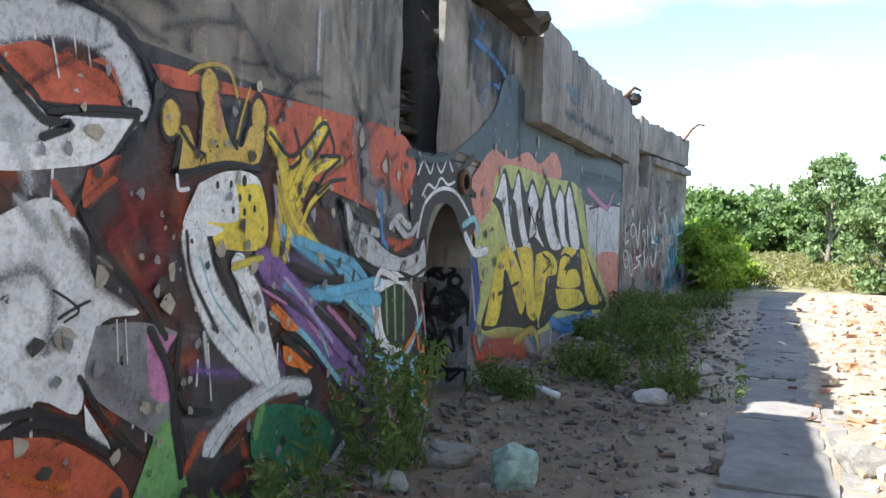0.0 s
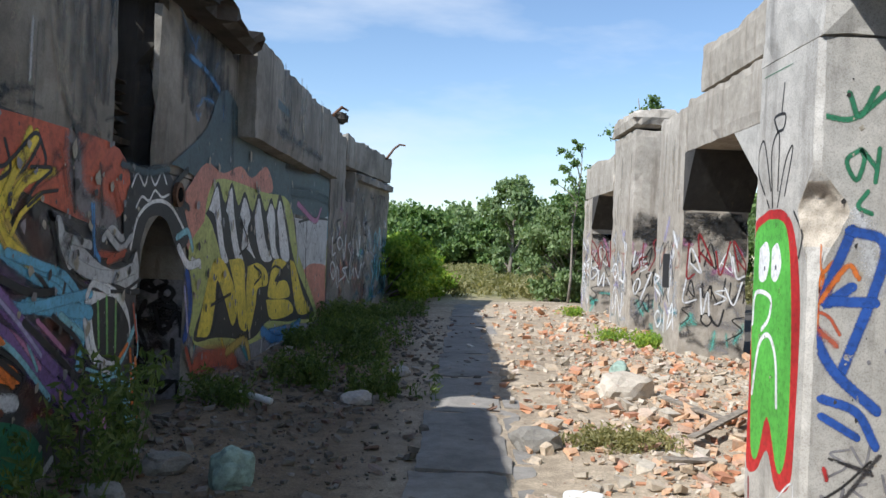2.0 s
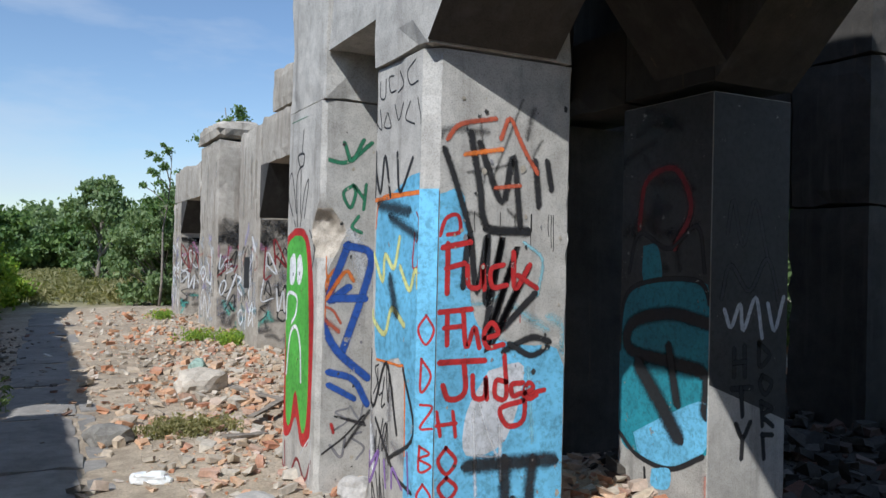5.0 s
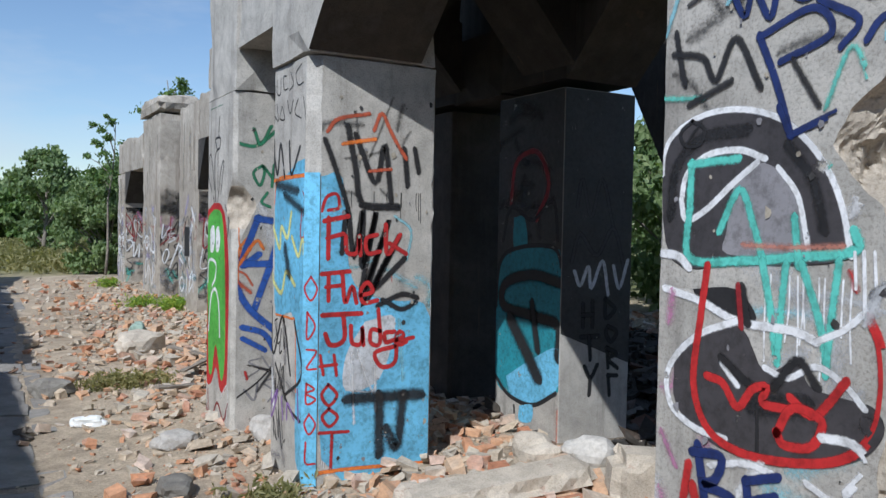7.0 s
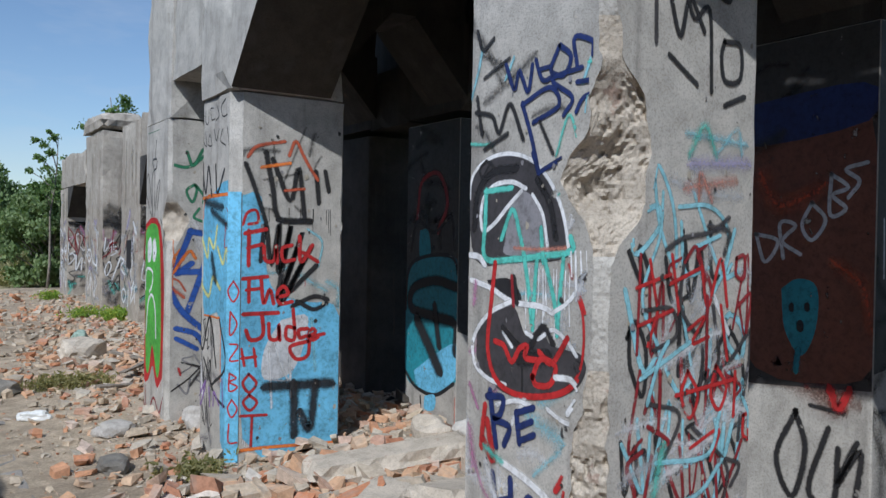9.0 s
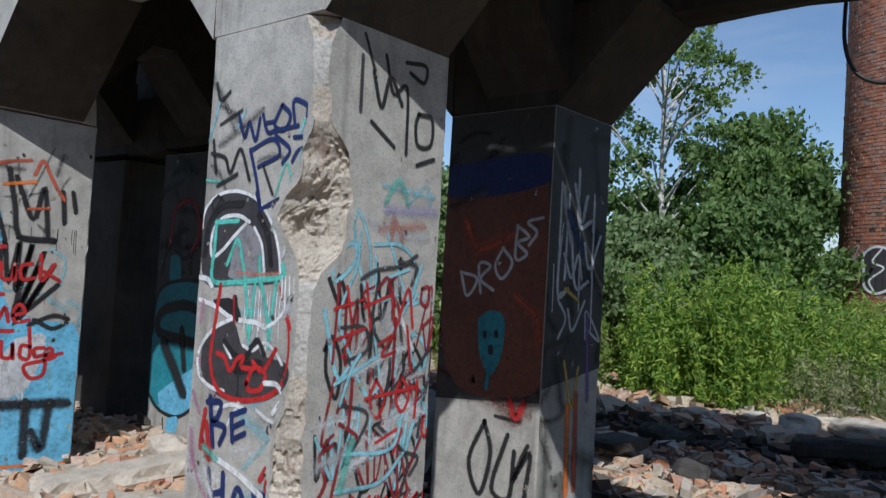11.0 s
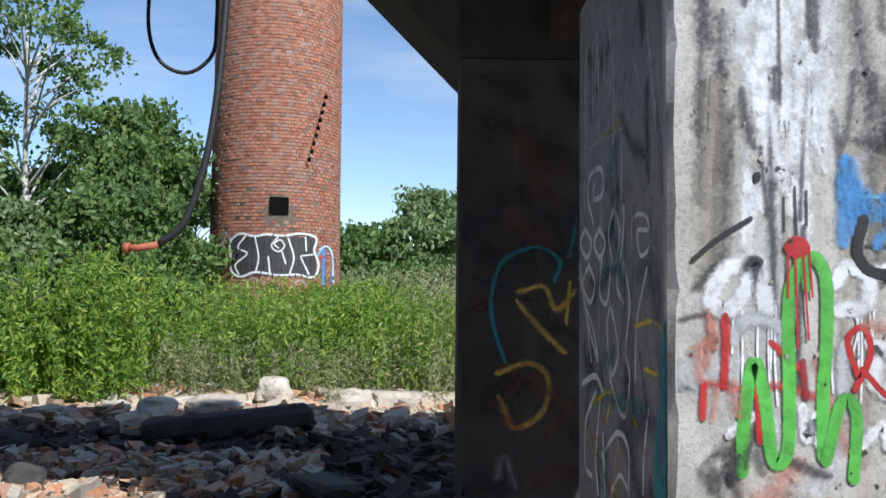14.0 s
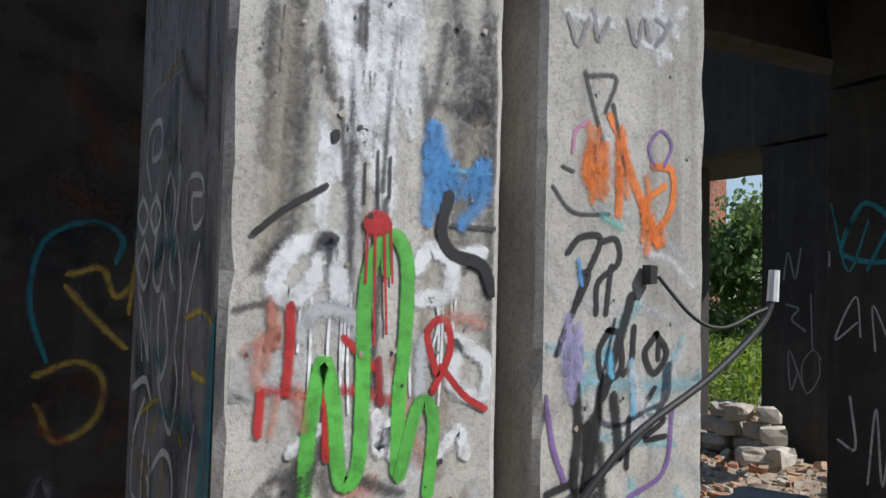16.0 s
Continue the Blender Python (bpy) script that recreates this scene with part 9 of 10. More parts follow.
stroke(P2N, "purple", 0.024, 0.25, (3.340, 0.503), (3.313, 0.376))
stroke(P2N, "purple", 0.024, 0.25, (3.239, 0.392), (3.230, 0.491), (3.116, 0.417))
stroke(P2N, "purple", 0.023, 0.25, (3.057, 0.603), (3.035, 0.418))
stroke(P1R, "blue", 0.060, 0.25, (2.956, 1.632), (2.839, 1.292), (2.963, 1.360))
stroke(P1R, "blue", 0.060, 0.25, (2.956, 1.632), (3.112, 1.585), (3.091, 1.396), (2.937, 0.954))
stroke(P1R, "blue", 0.060, 0.25, (2.839, 1.292), (3.075, 1.293))
stroke(P1R, "blue", 0.060, 0.25, (2.789, 1.141), (2.901, 0.954), (3.107, 0.778))
stroke(P1R, "blue", 0.052, 0.25, (2.851, 0.821), (3.015, 0.764), (3.112, 0.606))
stroke(P1R, "blue", 0.046, 0.25, (2.853, 0.737), (3.018, 0.645))
stroke(P1R, "orange", 0.034, 0.50, (2.821, 1.291), (2.942, 1.462), (2.998, 1.412))
stroke(P1R, "rust", 0.047, 0.70, (2.807, 1.157), (2.898, 1.089))
stroke(P1R, "dark_green", 0.033, 0.35, (2.798, 2.179), (2.942, 2.173), (3.104, 2.307))
stroke(P1R, "dark_green", 0.033, 0.35, (2.920, 2.290), (2.971, 2.183), (3.048, 2.319))
stroke(P1R, "dark_green", 0.027, 0.30, (2.982, 2.024), (2.918, 1.969), (2.968, 1.877), (3.002, 1.974), (2.989, 2.024), (3.058, 1.943))
stroke(P1R, "dark_green", 0.027, 0.30, (3.074, 2.030), (3.060, 1.875))
stroke(P1R, "dark_green", 0.027, 0.30, (3.024, 1.822), (2.982, 1.752), (3.045, 1.720))
stroke(P1R, "charcoal", 0.031, 0.60, (2.972, 0.342), (3.132, 0.554))
stroke(P1R, "charcoal", 0.031, 0.60, (2.985, 0.511), (3.097, 0.470))
fill(B2N, "teal", (3.823, 0.980), (3.762, 1.332), (3.519, 1.448), (3.104, 1.463), (2.992, 1.332), (2.954, 0.565), (3.037, 0.414), (3.312, 0.278), (3.617, 0.299), (3.803, 0.415))
fill(B2N, "teal", (3.596, 1.677), (3.460, 1.677), (3.419, 1.452), (3.588, 1.446))
fill(B2N, "sky_blue", (3.658, 0.440), (3.324, 0.622), (3.019, 0.748), (2.966, 0.563), (3.067, 0.408), (3.312, 0.290), (3.582, 0.305))
stroke(B2N, "black", 0.107, 0.30, (3.023, 1.214), (3.346, 1.251), (3.684, 1.165), (3.713, 0.990), (3.335, 0.946), (3.024, 0.903), (3.017, 0.690))
stroke(B2N, "black", 0.151, 0.40, (3.602, 0.874), (3.390, 0.653), (3.268, 0.510))
stroke(B2N, "black", 0.091, 0.40, (3.338, 1.028), (3.263, 0.712))
stroke(B2N, "black", 0.038, 0.20, (3.823, 0.980), (3.762, 1.332), (3.519, 1.448), (3.104, 1.463), (2.992, 1.332))
stroke(B2N, "black", 0.038, 0.20, (3.803, 0.415), (3.617, 0.299), (3.312, 0.278), (3.037, 0.414))
fill(B2N, "sky_blue", (3.476, 0.243), (3.312, 0.278), (3.320, 0.153), (3.472, 0.131))
stroke(B2N, "black", 0.026, 0.30, (3.544, 0.229), (3.503, 0.048), (3.270, 0.023))
stroke(B2N, "dark_red", 0.066, 0.50, (3.636, 1.804), (3.577, 2.096), (3.314, 2.162), (3.168, 1.915), (3.297, 1.678))
stroke(B2N, "black", 0.037, 0.40, (3.732, 1.505), (3.634, 1.762), (3.360, 1.657), (3.115, 1.796), (3.046, 1.523))
stroke(B2N, "salmon", 0.057, 0.80, (2.991, 0.287), (2.993, 0.014))
stroke(B2R, "charcoal", 0.036, 0.30, (4.860, 1.759), (4.905, 1.956), (4.991, 1.684), (5.087, 1.964), (5.206, 1.608))
stroke(B2R, "charcoal", 0.037, 0.30, (4.821, 1.369), (4.891, 1.565), (5.052, 1.408), (5.206, 1.608), (5.326, 1.285))
stroke(B2R, "silver", 0.037, 0.30, (4.849, 1.291), (4.903, 1.192), (4.976, 1.329), (5.007, 1.170), (5.107, 1.367), (5.168, 1.126))
stroke(B2R, "silver", 0.038, 0.30, (5.215, 1.326), (5.275, 1.164), (5.351, 1.366))
stroke(B2R, "black", 0.040, 0.30, (4.933, 1.054), (4.938, 0.896))
stroke(B2R, "black", 0.041, 0.30, (5.021, 1.071), (5.026, 0.892))
stroke(B2R, "black", 0.041, 0.30, (4.935, 0.975), (5.024, 0.979))
stroke(B2R, "black", 0.041, 0.30, (4.925, 0.818), (5.082, 0.817))
stroke(B2R, "black", 0.041, 0.30, (4.997, 0.814), (5.013, 0.654))
stroke(B2R, "black", 0.041, 0.30, (4.962, 0.598), (5.017, 0.514), (5.078, 0.602))
stroke(B2R, "black", 0.041, 0.30, (5.017, 0.514), (5.011, 0.396))
stroke(B2R, "black", 0.037, 0.30, (5.142, 1.087), (5.152, 0.946), (5.237, 1.011), (5.142, 1.087))
stroke(B2R, "black", 0.038, 0.30, (5.176, 0.885), (5.259, 0.840), (5.206, 0.770), (5.156, 0.837), (5.176, 0.885))
stroke(B2R, "black", 0.038, 0.30, (5.170, 0.724), (5.185, 0.582))
stroke(B2R, "black", 0.038, 0.30, (5.170, 0.724), (5.264, 0.677), (5.184, 0.642), (5.273, 0.571))
stroke(B2R, "black", 0.038, 0.30, (5.187, 0.521), (5.203, 0.378))
stroke(B2R, "black", 0.038, 0.30, (5.187, 0.521), (5.269, 0.514))
stroke(P4L, "white", 0.023, 0.20, (3.620, 1.807), (3.714, 1.894), (3.660, 1.966), (3.482, 1.954), (3.468, 1.880), (3.607, 1.879), (3.600, 1.927))
stroke(P4L, "white", 0.024, 0.20, (3.760, 1.795), (3.861, 1.753), (3.734, 1.697), (3.649, 1.740), (3.760, 1.795))
stroke(P4L, "white", 0.023, 0.20, (3.514, 1.775), (3.604, 1.737), (3.512, 1.688), (3.428, 1.726), (3.514, 1.775))
stroke(P4L, "white", 0.022, 0.20, (3.309, 1.819), (3.379, 1.744), (3.296, 1.658), (3.231, 1.746), (3.309, 1.819))
stroke(P4L, "white", 0.020, 0.20, (3.179, 1.806), (3.189, 1.730), (3.268, 1.604), (3.188, 1.553))
stroke(P4L, "white", 0.024, 0.20, (3.694, 1.672), (3.806, 1.611), (3.676, 1.548), (3.588, 1.608), (3.694, 1.672))
stroke(P4L, "white", 0.022, 0.20, (3.479, 1.679), (3.511, 1.578), (3.401, 1.551), (3.342, 1.660))
stroke(P4L, "white", 0.024, 0.20, (3.859, 1.678), (3.754, 1.515), (3.542, 1.374), (3.614, 1.458), (3.771, 1.547))
stroke(P4L, "white", 0.022, 0.20, (3.353, 1.551), (3.400, 1.468), (3.339, 1.350), (3.250, 1.423), (3.353, 1.551))
stroke(P4L, "white", 0.020, 0.20, (3.178, 1.654), (3.114, 1.554), (3.162, 1.429), (3.114, 1.360), (3.177, 1.255), (3.293, 1.289), (3.412, 1.384))
stroke(P4L, "white", 0.024, 0.20, (3.807, 1.273), (3.576, 1.320), (3.461, 1.282))
stroke(P4L, "white", 0.024, 0.20, (3.575, 1.268), (3.747, 1.154), (3.760, 1.011), (3.643, 0.998))
stroke(P4L, "white", 0.023, 0.20, (3.506, 1.248), (3.573, 1.079), (3.536, 0.972))
stroke(P4L, "white", 0.023, 0.20, (3.459, 1.157), (3.432, 0.997))
stroke(P4L, "white", 0.020, 0.20, (3.472, 1.099), (3.265, 1.197), (3.137, 1.179), (3.127, 1.068))
stroke(P4L, "white", 0.020, 0.20, (3.348, 1.017), (3.237, 1.088), (3.146, 1.078))
stroke(P4L, "white", 0.015, 0.30, (3.091, 1.699), (3.072, 1.768), (2.939, 1.757), (2.911, 1.688), (3.001, 1.670), (3.027, 1.730), (2.935, 1.726))
stroke(P4L, "white", 0.015, 0.30, (2.939, 1.634), (3.036, 1.508), (3.054, 1.366))
stroke(P4L, "white", 0.015, 0.30, (2.928, 1.303), (2.969, 1.197), (2.981, 1.103))
stroke(P4L, "white", 0.020, 0.30, (3.950, 1.681), (3.771, 1.547), (3.650, 1.365))
stroke(P4L, "yellow", 0.019, 0.70, (3.045, 1.496), (2.882, 1.513), (2.776, 1.476), (2.810, 1.402), (2.960, 1.398))
stroke(P4L, "yellow", 0.021, 0.70, (3.090, 1.268), (3.045, 1.251), (3.137, 1.297))
stroke(P4L, "yellow", 0.021, 0.70, (3.611, 1.234), (3.350, 1.296), (3.410, 1.206))
fill(P4L, "teal", (2.803, 1.495), (2.711, 1.558), (2.714, 1.168), (2.883, 1.127))
fill(P4L, "cyan", (2.737, 1.458), (2.693, 1.481), (2.696, 1.212), (2.739, 1.203))
stroke(P4L, "purple", 0.035, 0.90, (2.844, 1.599), (2.882, 1.513))
stroke(P4L, "purple", 0.037, 0.90, (3.002, 1.417), (2.921, 1.271))
stroke(P4L, "silver", 0.042, 0.90, (3.557, 2.421), (3.590, 2.185))
stroke(P4L, "silver", 0.030, 0.90, (3.361, 2.398), (3.346, 2.155))
stroke(P4L, "silver", 0.026, 0.90, (2.918, 2.208), (2.879, 2.061), (2.807, 1.893))
stroke(P4L, "silver", 0.023, 0.90, (3.045, 2.153), (2.959, 2.035))
stroke(P4L, "grey", 0.030, 0.90, (2.842, 1.986), (2.808, 1.808))
stroke(P4L, "silver", 0.022, 0.80, (3.782, 2.049), (3.517, 2.048), (3.190, 2.019))
stroke(P4L, "gold", 0.023, 0.90, (3.419, 2.044), (3.243, 2.049))
stroke(P4L, "white", 0.011, 0.80, (2.754, 2.195), (2.745, 2.005), (2.740, 1.799))
stroke(P4L, "white", 0.010, 0.80, (2.699, 2.135), (2.695, 1.893), (2.703, 1.696))
stroke(B4N, "teal", 0.027, 0.60, (-3.703, 1.273), (-3.648, 1.444), (-3.646, 1.596), (-3.699, 1.728), (-3.848, 1.791), (-3.950, 1.728), (-3.930, 1.641))
stroke(B4N, "gold", 0.036, 0.70, (-3.775, 1.588), (-3.881, 1.609), (-3.935, 1.505), (-4.015, 1.582))
stroke(B4N, "gold", 0.036, 0.70, (-3.765, 1.533), (-3.861, 1.423), (-3.968, 1.319))
stroke(B4N, "gold", 0.036, 0.70, (-3.678, 1.218), (-3.810, 1.263), (-3.899, 1.193), (-3.875, 1.043), (-3.748, 0.975), (-3.683, 1.100))
stroke(B4N, "gold", 0.027, 0.70, (-3.998, 1.625), (-3.982, 1.452))
stroke(B4N, "grey", 0.045, 0.90, (-3.676, 0.759), (-3.707, 0.845), (-3.751, 0.720))
stroke(B4N, "brown", 0.090, 0.95, (-3.846, 2.058), (-3.910, 2.015))
stroke(B4N, "brown", 0.067, 0.95, (-3.831, 1.191), (-3.937, 1.109))
stroke(B4N, "dark_red", 0.045, 0.90, (-3.706, 1.016), (-3.770, 0.975))
stroke(B4N, "teal", 0.027, 0.80, (-3.997, 1.754), (-4.028, 1.907))
stroke(P4N, "white", 0.063, 0.85, (-4.186, 2.089), (-4.179, 1.963), (-4.149, 1.835))
stroke(P4N, "white", 0.049, 0.85, (-4.243, 2.090), (-4.240, 1.983), (-4.232, 1.865))
stroke(P4N, "white", 0.037, 0.80, (-4.123, 1.975), (-4.137, 1.875), (-4.150, 1.805))
stroke(P4N, "white", 0.031, 0.85, (-4.078, 2.049), (-4.091, 1.980))
stroke(P4N, "charcoal", 0.035, 0.90, (-4.059, 2.005), (-4.078, 1.907))
stroke(P4N, "charcoal", 0.016, 0.80, (-4.099, 1.890), (-4.111, 1.750))
stroke(P4N, "charcoal", 0.033, 0.90, (-4.284, 1.914), (-4.304, 2.046))
stroke(P4N, "charcoal", 0.037, 0.90, (-4.320, 1.908), (-4.382, 1.905))
stroke(P4N, "charcoal", 0.033, 0.90, (-3.964, 1.595), (-3.992, 1.625))
stroke(P4N, "charcoal", 0.017, 0.80, (-3.920, 1.521), (-3.976, 1.534), (-4.025, 1.525))
stroke(P4N, "charcoal", 0.011, 0.50, (-4.326, 1.683), (-4.420, 1.682))
stroke(P4N, "soot", 0.006, 0.30, (-4.146, 1.784), (-4.146, 1.713))
stroke(P4N, "soot", 0.006, 0.30, (-4.170, 1.807), (-4.173, 1.705))
stroke(P4N, "soot", 0.006, 0.30, (-4.195, 1.799), (-4.195, 1.727))
stroke(P4N, "mid_blue", 0.042, 0.70, (-4.280, 1.818), (-4.272, 1.701))
stroke(P4N, "mid_blue", 0.039, 0.75, (-4.384, 1.795), (-4.392, 1.741), (-4.350, 1.695))
stroke(P4N, "sky_blue", 0.017, 0.80, (-4.311, 1.789), (-4.397, 1.786))
stroke(P4N, "white", 0.046, 0.35, (-4.076, 1.644), (-4.021, 1.626), (-3.989, 1.568), (-4.019, 1.540), (-4.063, 1.589), (-4.086, 1.649), (-4.105, 1.551))
stroke(P4N, "white", 0.041, 0.40, (-4.257, 1.606), (-4.279, 1.638), (-4.327, 1.624), (-4.382, 1.632))
stroke(P4N, "white", 0.043, 0.40, (-4.265, 1.544), (-4.317, 1.555), (-4.328, 1.609))
stroke(P4N, "silver", 0.041, 0.60, (-4.036, 1.482), (-4.065, 1.521), (-4.127, 1.512), (-4.150, 1.472))
stroke(P4N, "white", 0.038, 0.40, (-4.331, 1.471), (-4.406, 1.428), (-4.395, 1.364), (-4.334, 1.387), (-4.338, 1.450))
stroke(P4N, "silver", 0.036, 0.60, (-4.267, 1.461), (-4.264, 1.379))
stroke(P4N, "white", 0.031, 0.40, (-4.181, 1.332), (-4.189, 1.272), (-4.209, 1.320), (-4.216, 1.265))
stroke(P4N, "white", 0.027, 0.40, (-4.072, 1.318), (-4.028, 1.283))
stroke(P4N, "white", 0.030, 0.40, (-4.308, 1.263), (-4.348, 1.302), (-4.361, 1.260))
stroke(P4N, "charcoal", 0.050, 0.90, (-4.015, 1.246), (-4.073, 1.280))
stroke(P4N, "charcoal", 0.031, 0.80, (-4.158, 1.225), (-4.224, 1.199))
stroke(P4N, "red", 0.022, 0.40, (-4.018, 1.525), (-4.019, 1.463), (-4.015, 1.387))
stroke(P4N, "red", 0.024, 0.85, (-3.976, 1.389), (-4.050, 1.377), (-4.132, 1.383), (-4.208, 1.361))
stroke(P4N, "red", 0.020, 0.40, (-3.972, 1.379), (-3.969, 1.319))
stroke(P4N, "red", 0.018, 0.30, (-4.085, 1.385), (-4.089, 1.269))
stroke(P4N, "red", 0.018, 0.40, (-4.118, 1.472), (-4.173, 1.422))
stroke(P4N, "dark_red", 0.018, 0.40, (-4.182, 1.432), (-4.188, 1.361))
stroke(P4N, "red", 0.016, 0.20, (-4.298, 1.409), (-4.278, 1.482), (-4.313, 1.508), (-4.326, 1.450), (-4.293, 1.378))
stroke(P4N, "red", 0.015, 0.25, (-4.309, 1.419), (-4.358, 1.365), (-4.402, 1.340))
stroke(P4N, "salmon", 0.043, 0.95, (-4.379, 1.503), (-4.330, 1.513))
stroke(P4N, "salmon", 0.029, 0.95, (-3.950, 1.455), (-3.987, 1.482))
stroke(P4N, "green", 0.031, 0.12, (-4.051, 1.205), (-4.057, 1.319), (-4.078, 1.434), (-4.101, 1.355), (-4.116, 1.228), (-4.147, 1.245), (-4.153, 1.373), (-4.153, 1.552), (-4.175, 1.633), (-4.210, 1.656), (-4.234, 1.605), (-4.233, 1.472), (-4.224, 1.370), (-4.223, 1.239))
stroke(P4N, "green", 0.028, 0.12, (-4.229, 1.229), (-4.264, 1.353), (-4.294, 1.326), (-4.286, 1.193))
stroke(P4N, "green", 0.022, 0.20, (-4.190, 1.644), (-4.192, 1.593))
stroke(P4N, "red", 0.047, 0.15, (-4.174, 1.679), (-4.172, 1.679))
stroke(P4N, "black", 0.026, 0.15, (-4.315, 1.736), (-4.302, 1.671), (-4.327, 1.630), (-4.389, 1.611), (-4.413, 1.563))
stroke(P4N, "black", 0.013, 0.20, (-3.952, 1.650), (-4.009, 1.698), (-4.073, 1.737))
fill(P4N, "black", (-4.081, 1.836), (-4.094, 1.839), (-4.096, 1.821), (-4.084, 1.816))
fill(P4N, "black", (-4.281, 1.831), (-4.300, 1.833), (-4.301, 1.813), (-4.284, 1.812))
stroke(P5N, "orange", 0.024, 0.40, (-4.707, 1.935), (-4.735, 1.878), (-4.730, 1.737))
stroke(P5N, "orange", 0.027, 0.40, (-4.742, 1.868), (-4.771, 1.805), (-4.814, 1.721), (-4.843, 1.678))
stroke(P5N, "orange", 0.021, 0.40, (-4.827, 1.843), (-4.878, 1.837), (-4.879, 1.758), (-4.829, 1.689))
stroke(P5N, "orange", 0.018, 0.40, (-4.799, 1.764), (-4.856, 1.801))
stroke(P5N, "pink", 0.010, 0.40, (-4.609, 1.855), (-4.615, 1.897), (-4.647, 1.922))
stroke(P5N, "purple", 0.009, 0.40, (-4.827, 1.843), (-4.812, 1.886), (-4.847, 1.924), (-4.877, 1.893), (-4.855, 1.846))
stroke(P5N, "charcoal", 0.014, 0.60, (-4.638, 2.022), (-4.688, 1.873))
stroke(P5N, "charcoal", 0.013, 0.60, (-4.645, 2.018), (-4.719, 2.023), (-4.693, 1.949))
stroke(P5N, "charcoal", 0.012, 0.50, (-4.713, 1.963), (-4.742, 1.836))
stroke(P5N, "charcoal", 0.009, 0.40, (-4.585, 1.821), (-4.610, 1.813))
stroke(P5N, "charcoal", 0.010, 0.50, (-4.561, 1.777), (-4.612, 1.729), (-4.703, 1.730))
stroke(P5N, "black", 0.016, 0.25, (-4.601, 1.646), (-4.632, 1.678), (-4.684, 1.676), (-4.640, 1.585), (-4.622, 1.543))
stroke(P5N, "black", 0.016, 0.25, (-4.634, 1.605), (-4.653, 1.596), (-4.604, 1.502), (-4.578, 1.441))
stroke(P5N, "black", 0.015, 0.25, (-4.685, 1.671), (-4.725, 1.678), (-4.732, 1.630), (-4.679, 1.586), (-4.674, 1.523))
stroke(P5N, "black", 0.015, 0.25, (-4.712, 1.619), (-4.700, 1.523))
stroke(P5N, "black", 0.026, 0.30, (-4.768, 1.556), (-4.735, 1.460), (-4.697, 1.355))
stroke(P5N, "black", 0.016, 0.20, (-4.708, 1.486), (-4.682, 1.439), (-4.696, 1.381), (-4.743, 1.407), (-4.735, 1.476), (-4.708, 1.486))
stroke(P5N, "black", 0.016, 0.20, (-4.776, 1.492), (-4.770, 1.417), (-4.750, 1.396))
stroke(P5N, "black", 0.017, 0.20, (-4.839, 1.478), (-4.807, 1.437), (-4.833, 1.394), (-4.868, 1.437), (-4.839, 1.478))
stroke(P5N, "black", 0.014, 0.25, (-4.846, 1.459), (-4.844, 1.426))
stroke(P5N, "black", 0.015, 0.25, (-4.834, 1.361), (-4.799, 1.309), (-4.863, 1.295), (-4.807, 1.255), (-4.864, 1.257))
stroke(P5N, "black", 0.028, 0.40, (-4.625, 1.368), (-4.633, 1.286), (-4.623, 1.175))
stroke(P5N, "black", 0.028, 0.40, (-4.690, 1.366), (-4.673, 1.253), (-4.649, 1.163))
stroke(P5N, "black", 0.029, 0.40, (-4.724, 1.344), (-4.739, 1.228))
stroke(P5N, "black", 0.021, 0.40, (-4.549, 1.157), (-4.610, 1.176))
stroke(P5N, "black", 0.015, 0.30, (-4.765, 1.300), (-4.760, 1.200))
stroke(P5N, "lavender", 0.036, 0.80, (-4.604, 1.502), (-4.631, 1.399))
stroke(P5N, "sky_blue", 0.024, 0.70, (-4.709, 1.439), (-4.716, 1.397))
stroke(P5N, "sky_blue", 0.022, 0.70, (-4.770, 1.417), (-4.778, 1.310))
stroke(P5N, "mid_blue", 0.017, 0.70, (-4.627, 1.626), (-4.634, 1.585))
stroke(P5N, "purple", 0.015, 0.40, (-4.551, 1.351), (-4.572, 1.249), (-4.598, 1.187))
stroke(P5N, "purple", 0.014, 0.40, (-4.885, 1.316), (-4.865, 1.186), (-4.768, 1.136))
stroke(P5N, "turquoise", 0.022, 0.95, (-4.690, 1.724), (-4.731, 1.705))
stroke(P5N, "white", 0.045, 0.95, (-4.777, 1.395), (-4.806, 1.308))
stroke(P5N, "white", 0.045, 0.90, (-4.604, 2.140), (-4.710, 2.137))
stroke(P5N, "white", 0.040, 0.90, (-4.780, 2.115), (-4.852, 2.093))
stroke(P5N, "grey", 0.013, 0.50, (-4.591, 2.137), (-4.618, 2.078), (-4.643, 2.136))
stroke(P5N, "grey", 0.014, 0.50, (-4.656, 2.160), (-4.670, 2.097), (-4.696, 2.145))
stroke(P5N, "grey", 0.014, 0.50, (-4.751, 2.155), (-4.773, 2.103), (-4.793, 2.163), (-4.808, 2.120))
stroke(P5N, "grey", 0.014, 0.50, (-4.829, 2.169), (-4.859, 2.151), (-4.830, 2.113))
stroke(W, "white", 0.141, 0.12, (3.699, 1.342), (3.761, 1.194), (3.909, 1.014), (4.144, 0.817), (4.289, 0.680))
stroke(W, "white", 0.109, 0.12, (3.985, 1.241), (4.133, 1.093), (4.197, 0.923), (4.287, 0.727))
stroke(W, "cyan", 0.016, 0.70, (3.715, 1.288), (3.808, 1.117), (3.986, 0.947))
stroke(W, "black", 0.023, 0.30, (3.623, 1.396), (3.661, 1.217), (3.843, 0.963))
stroke(W, "yellow", 0.049, 0.50, (3.959, 1.242), (4.058, 1.258), (4.162, 1.275))
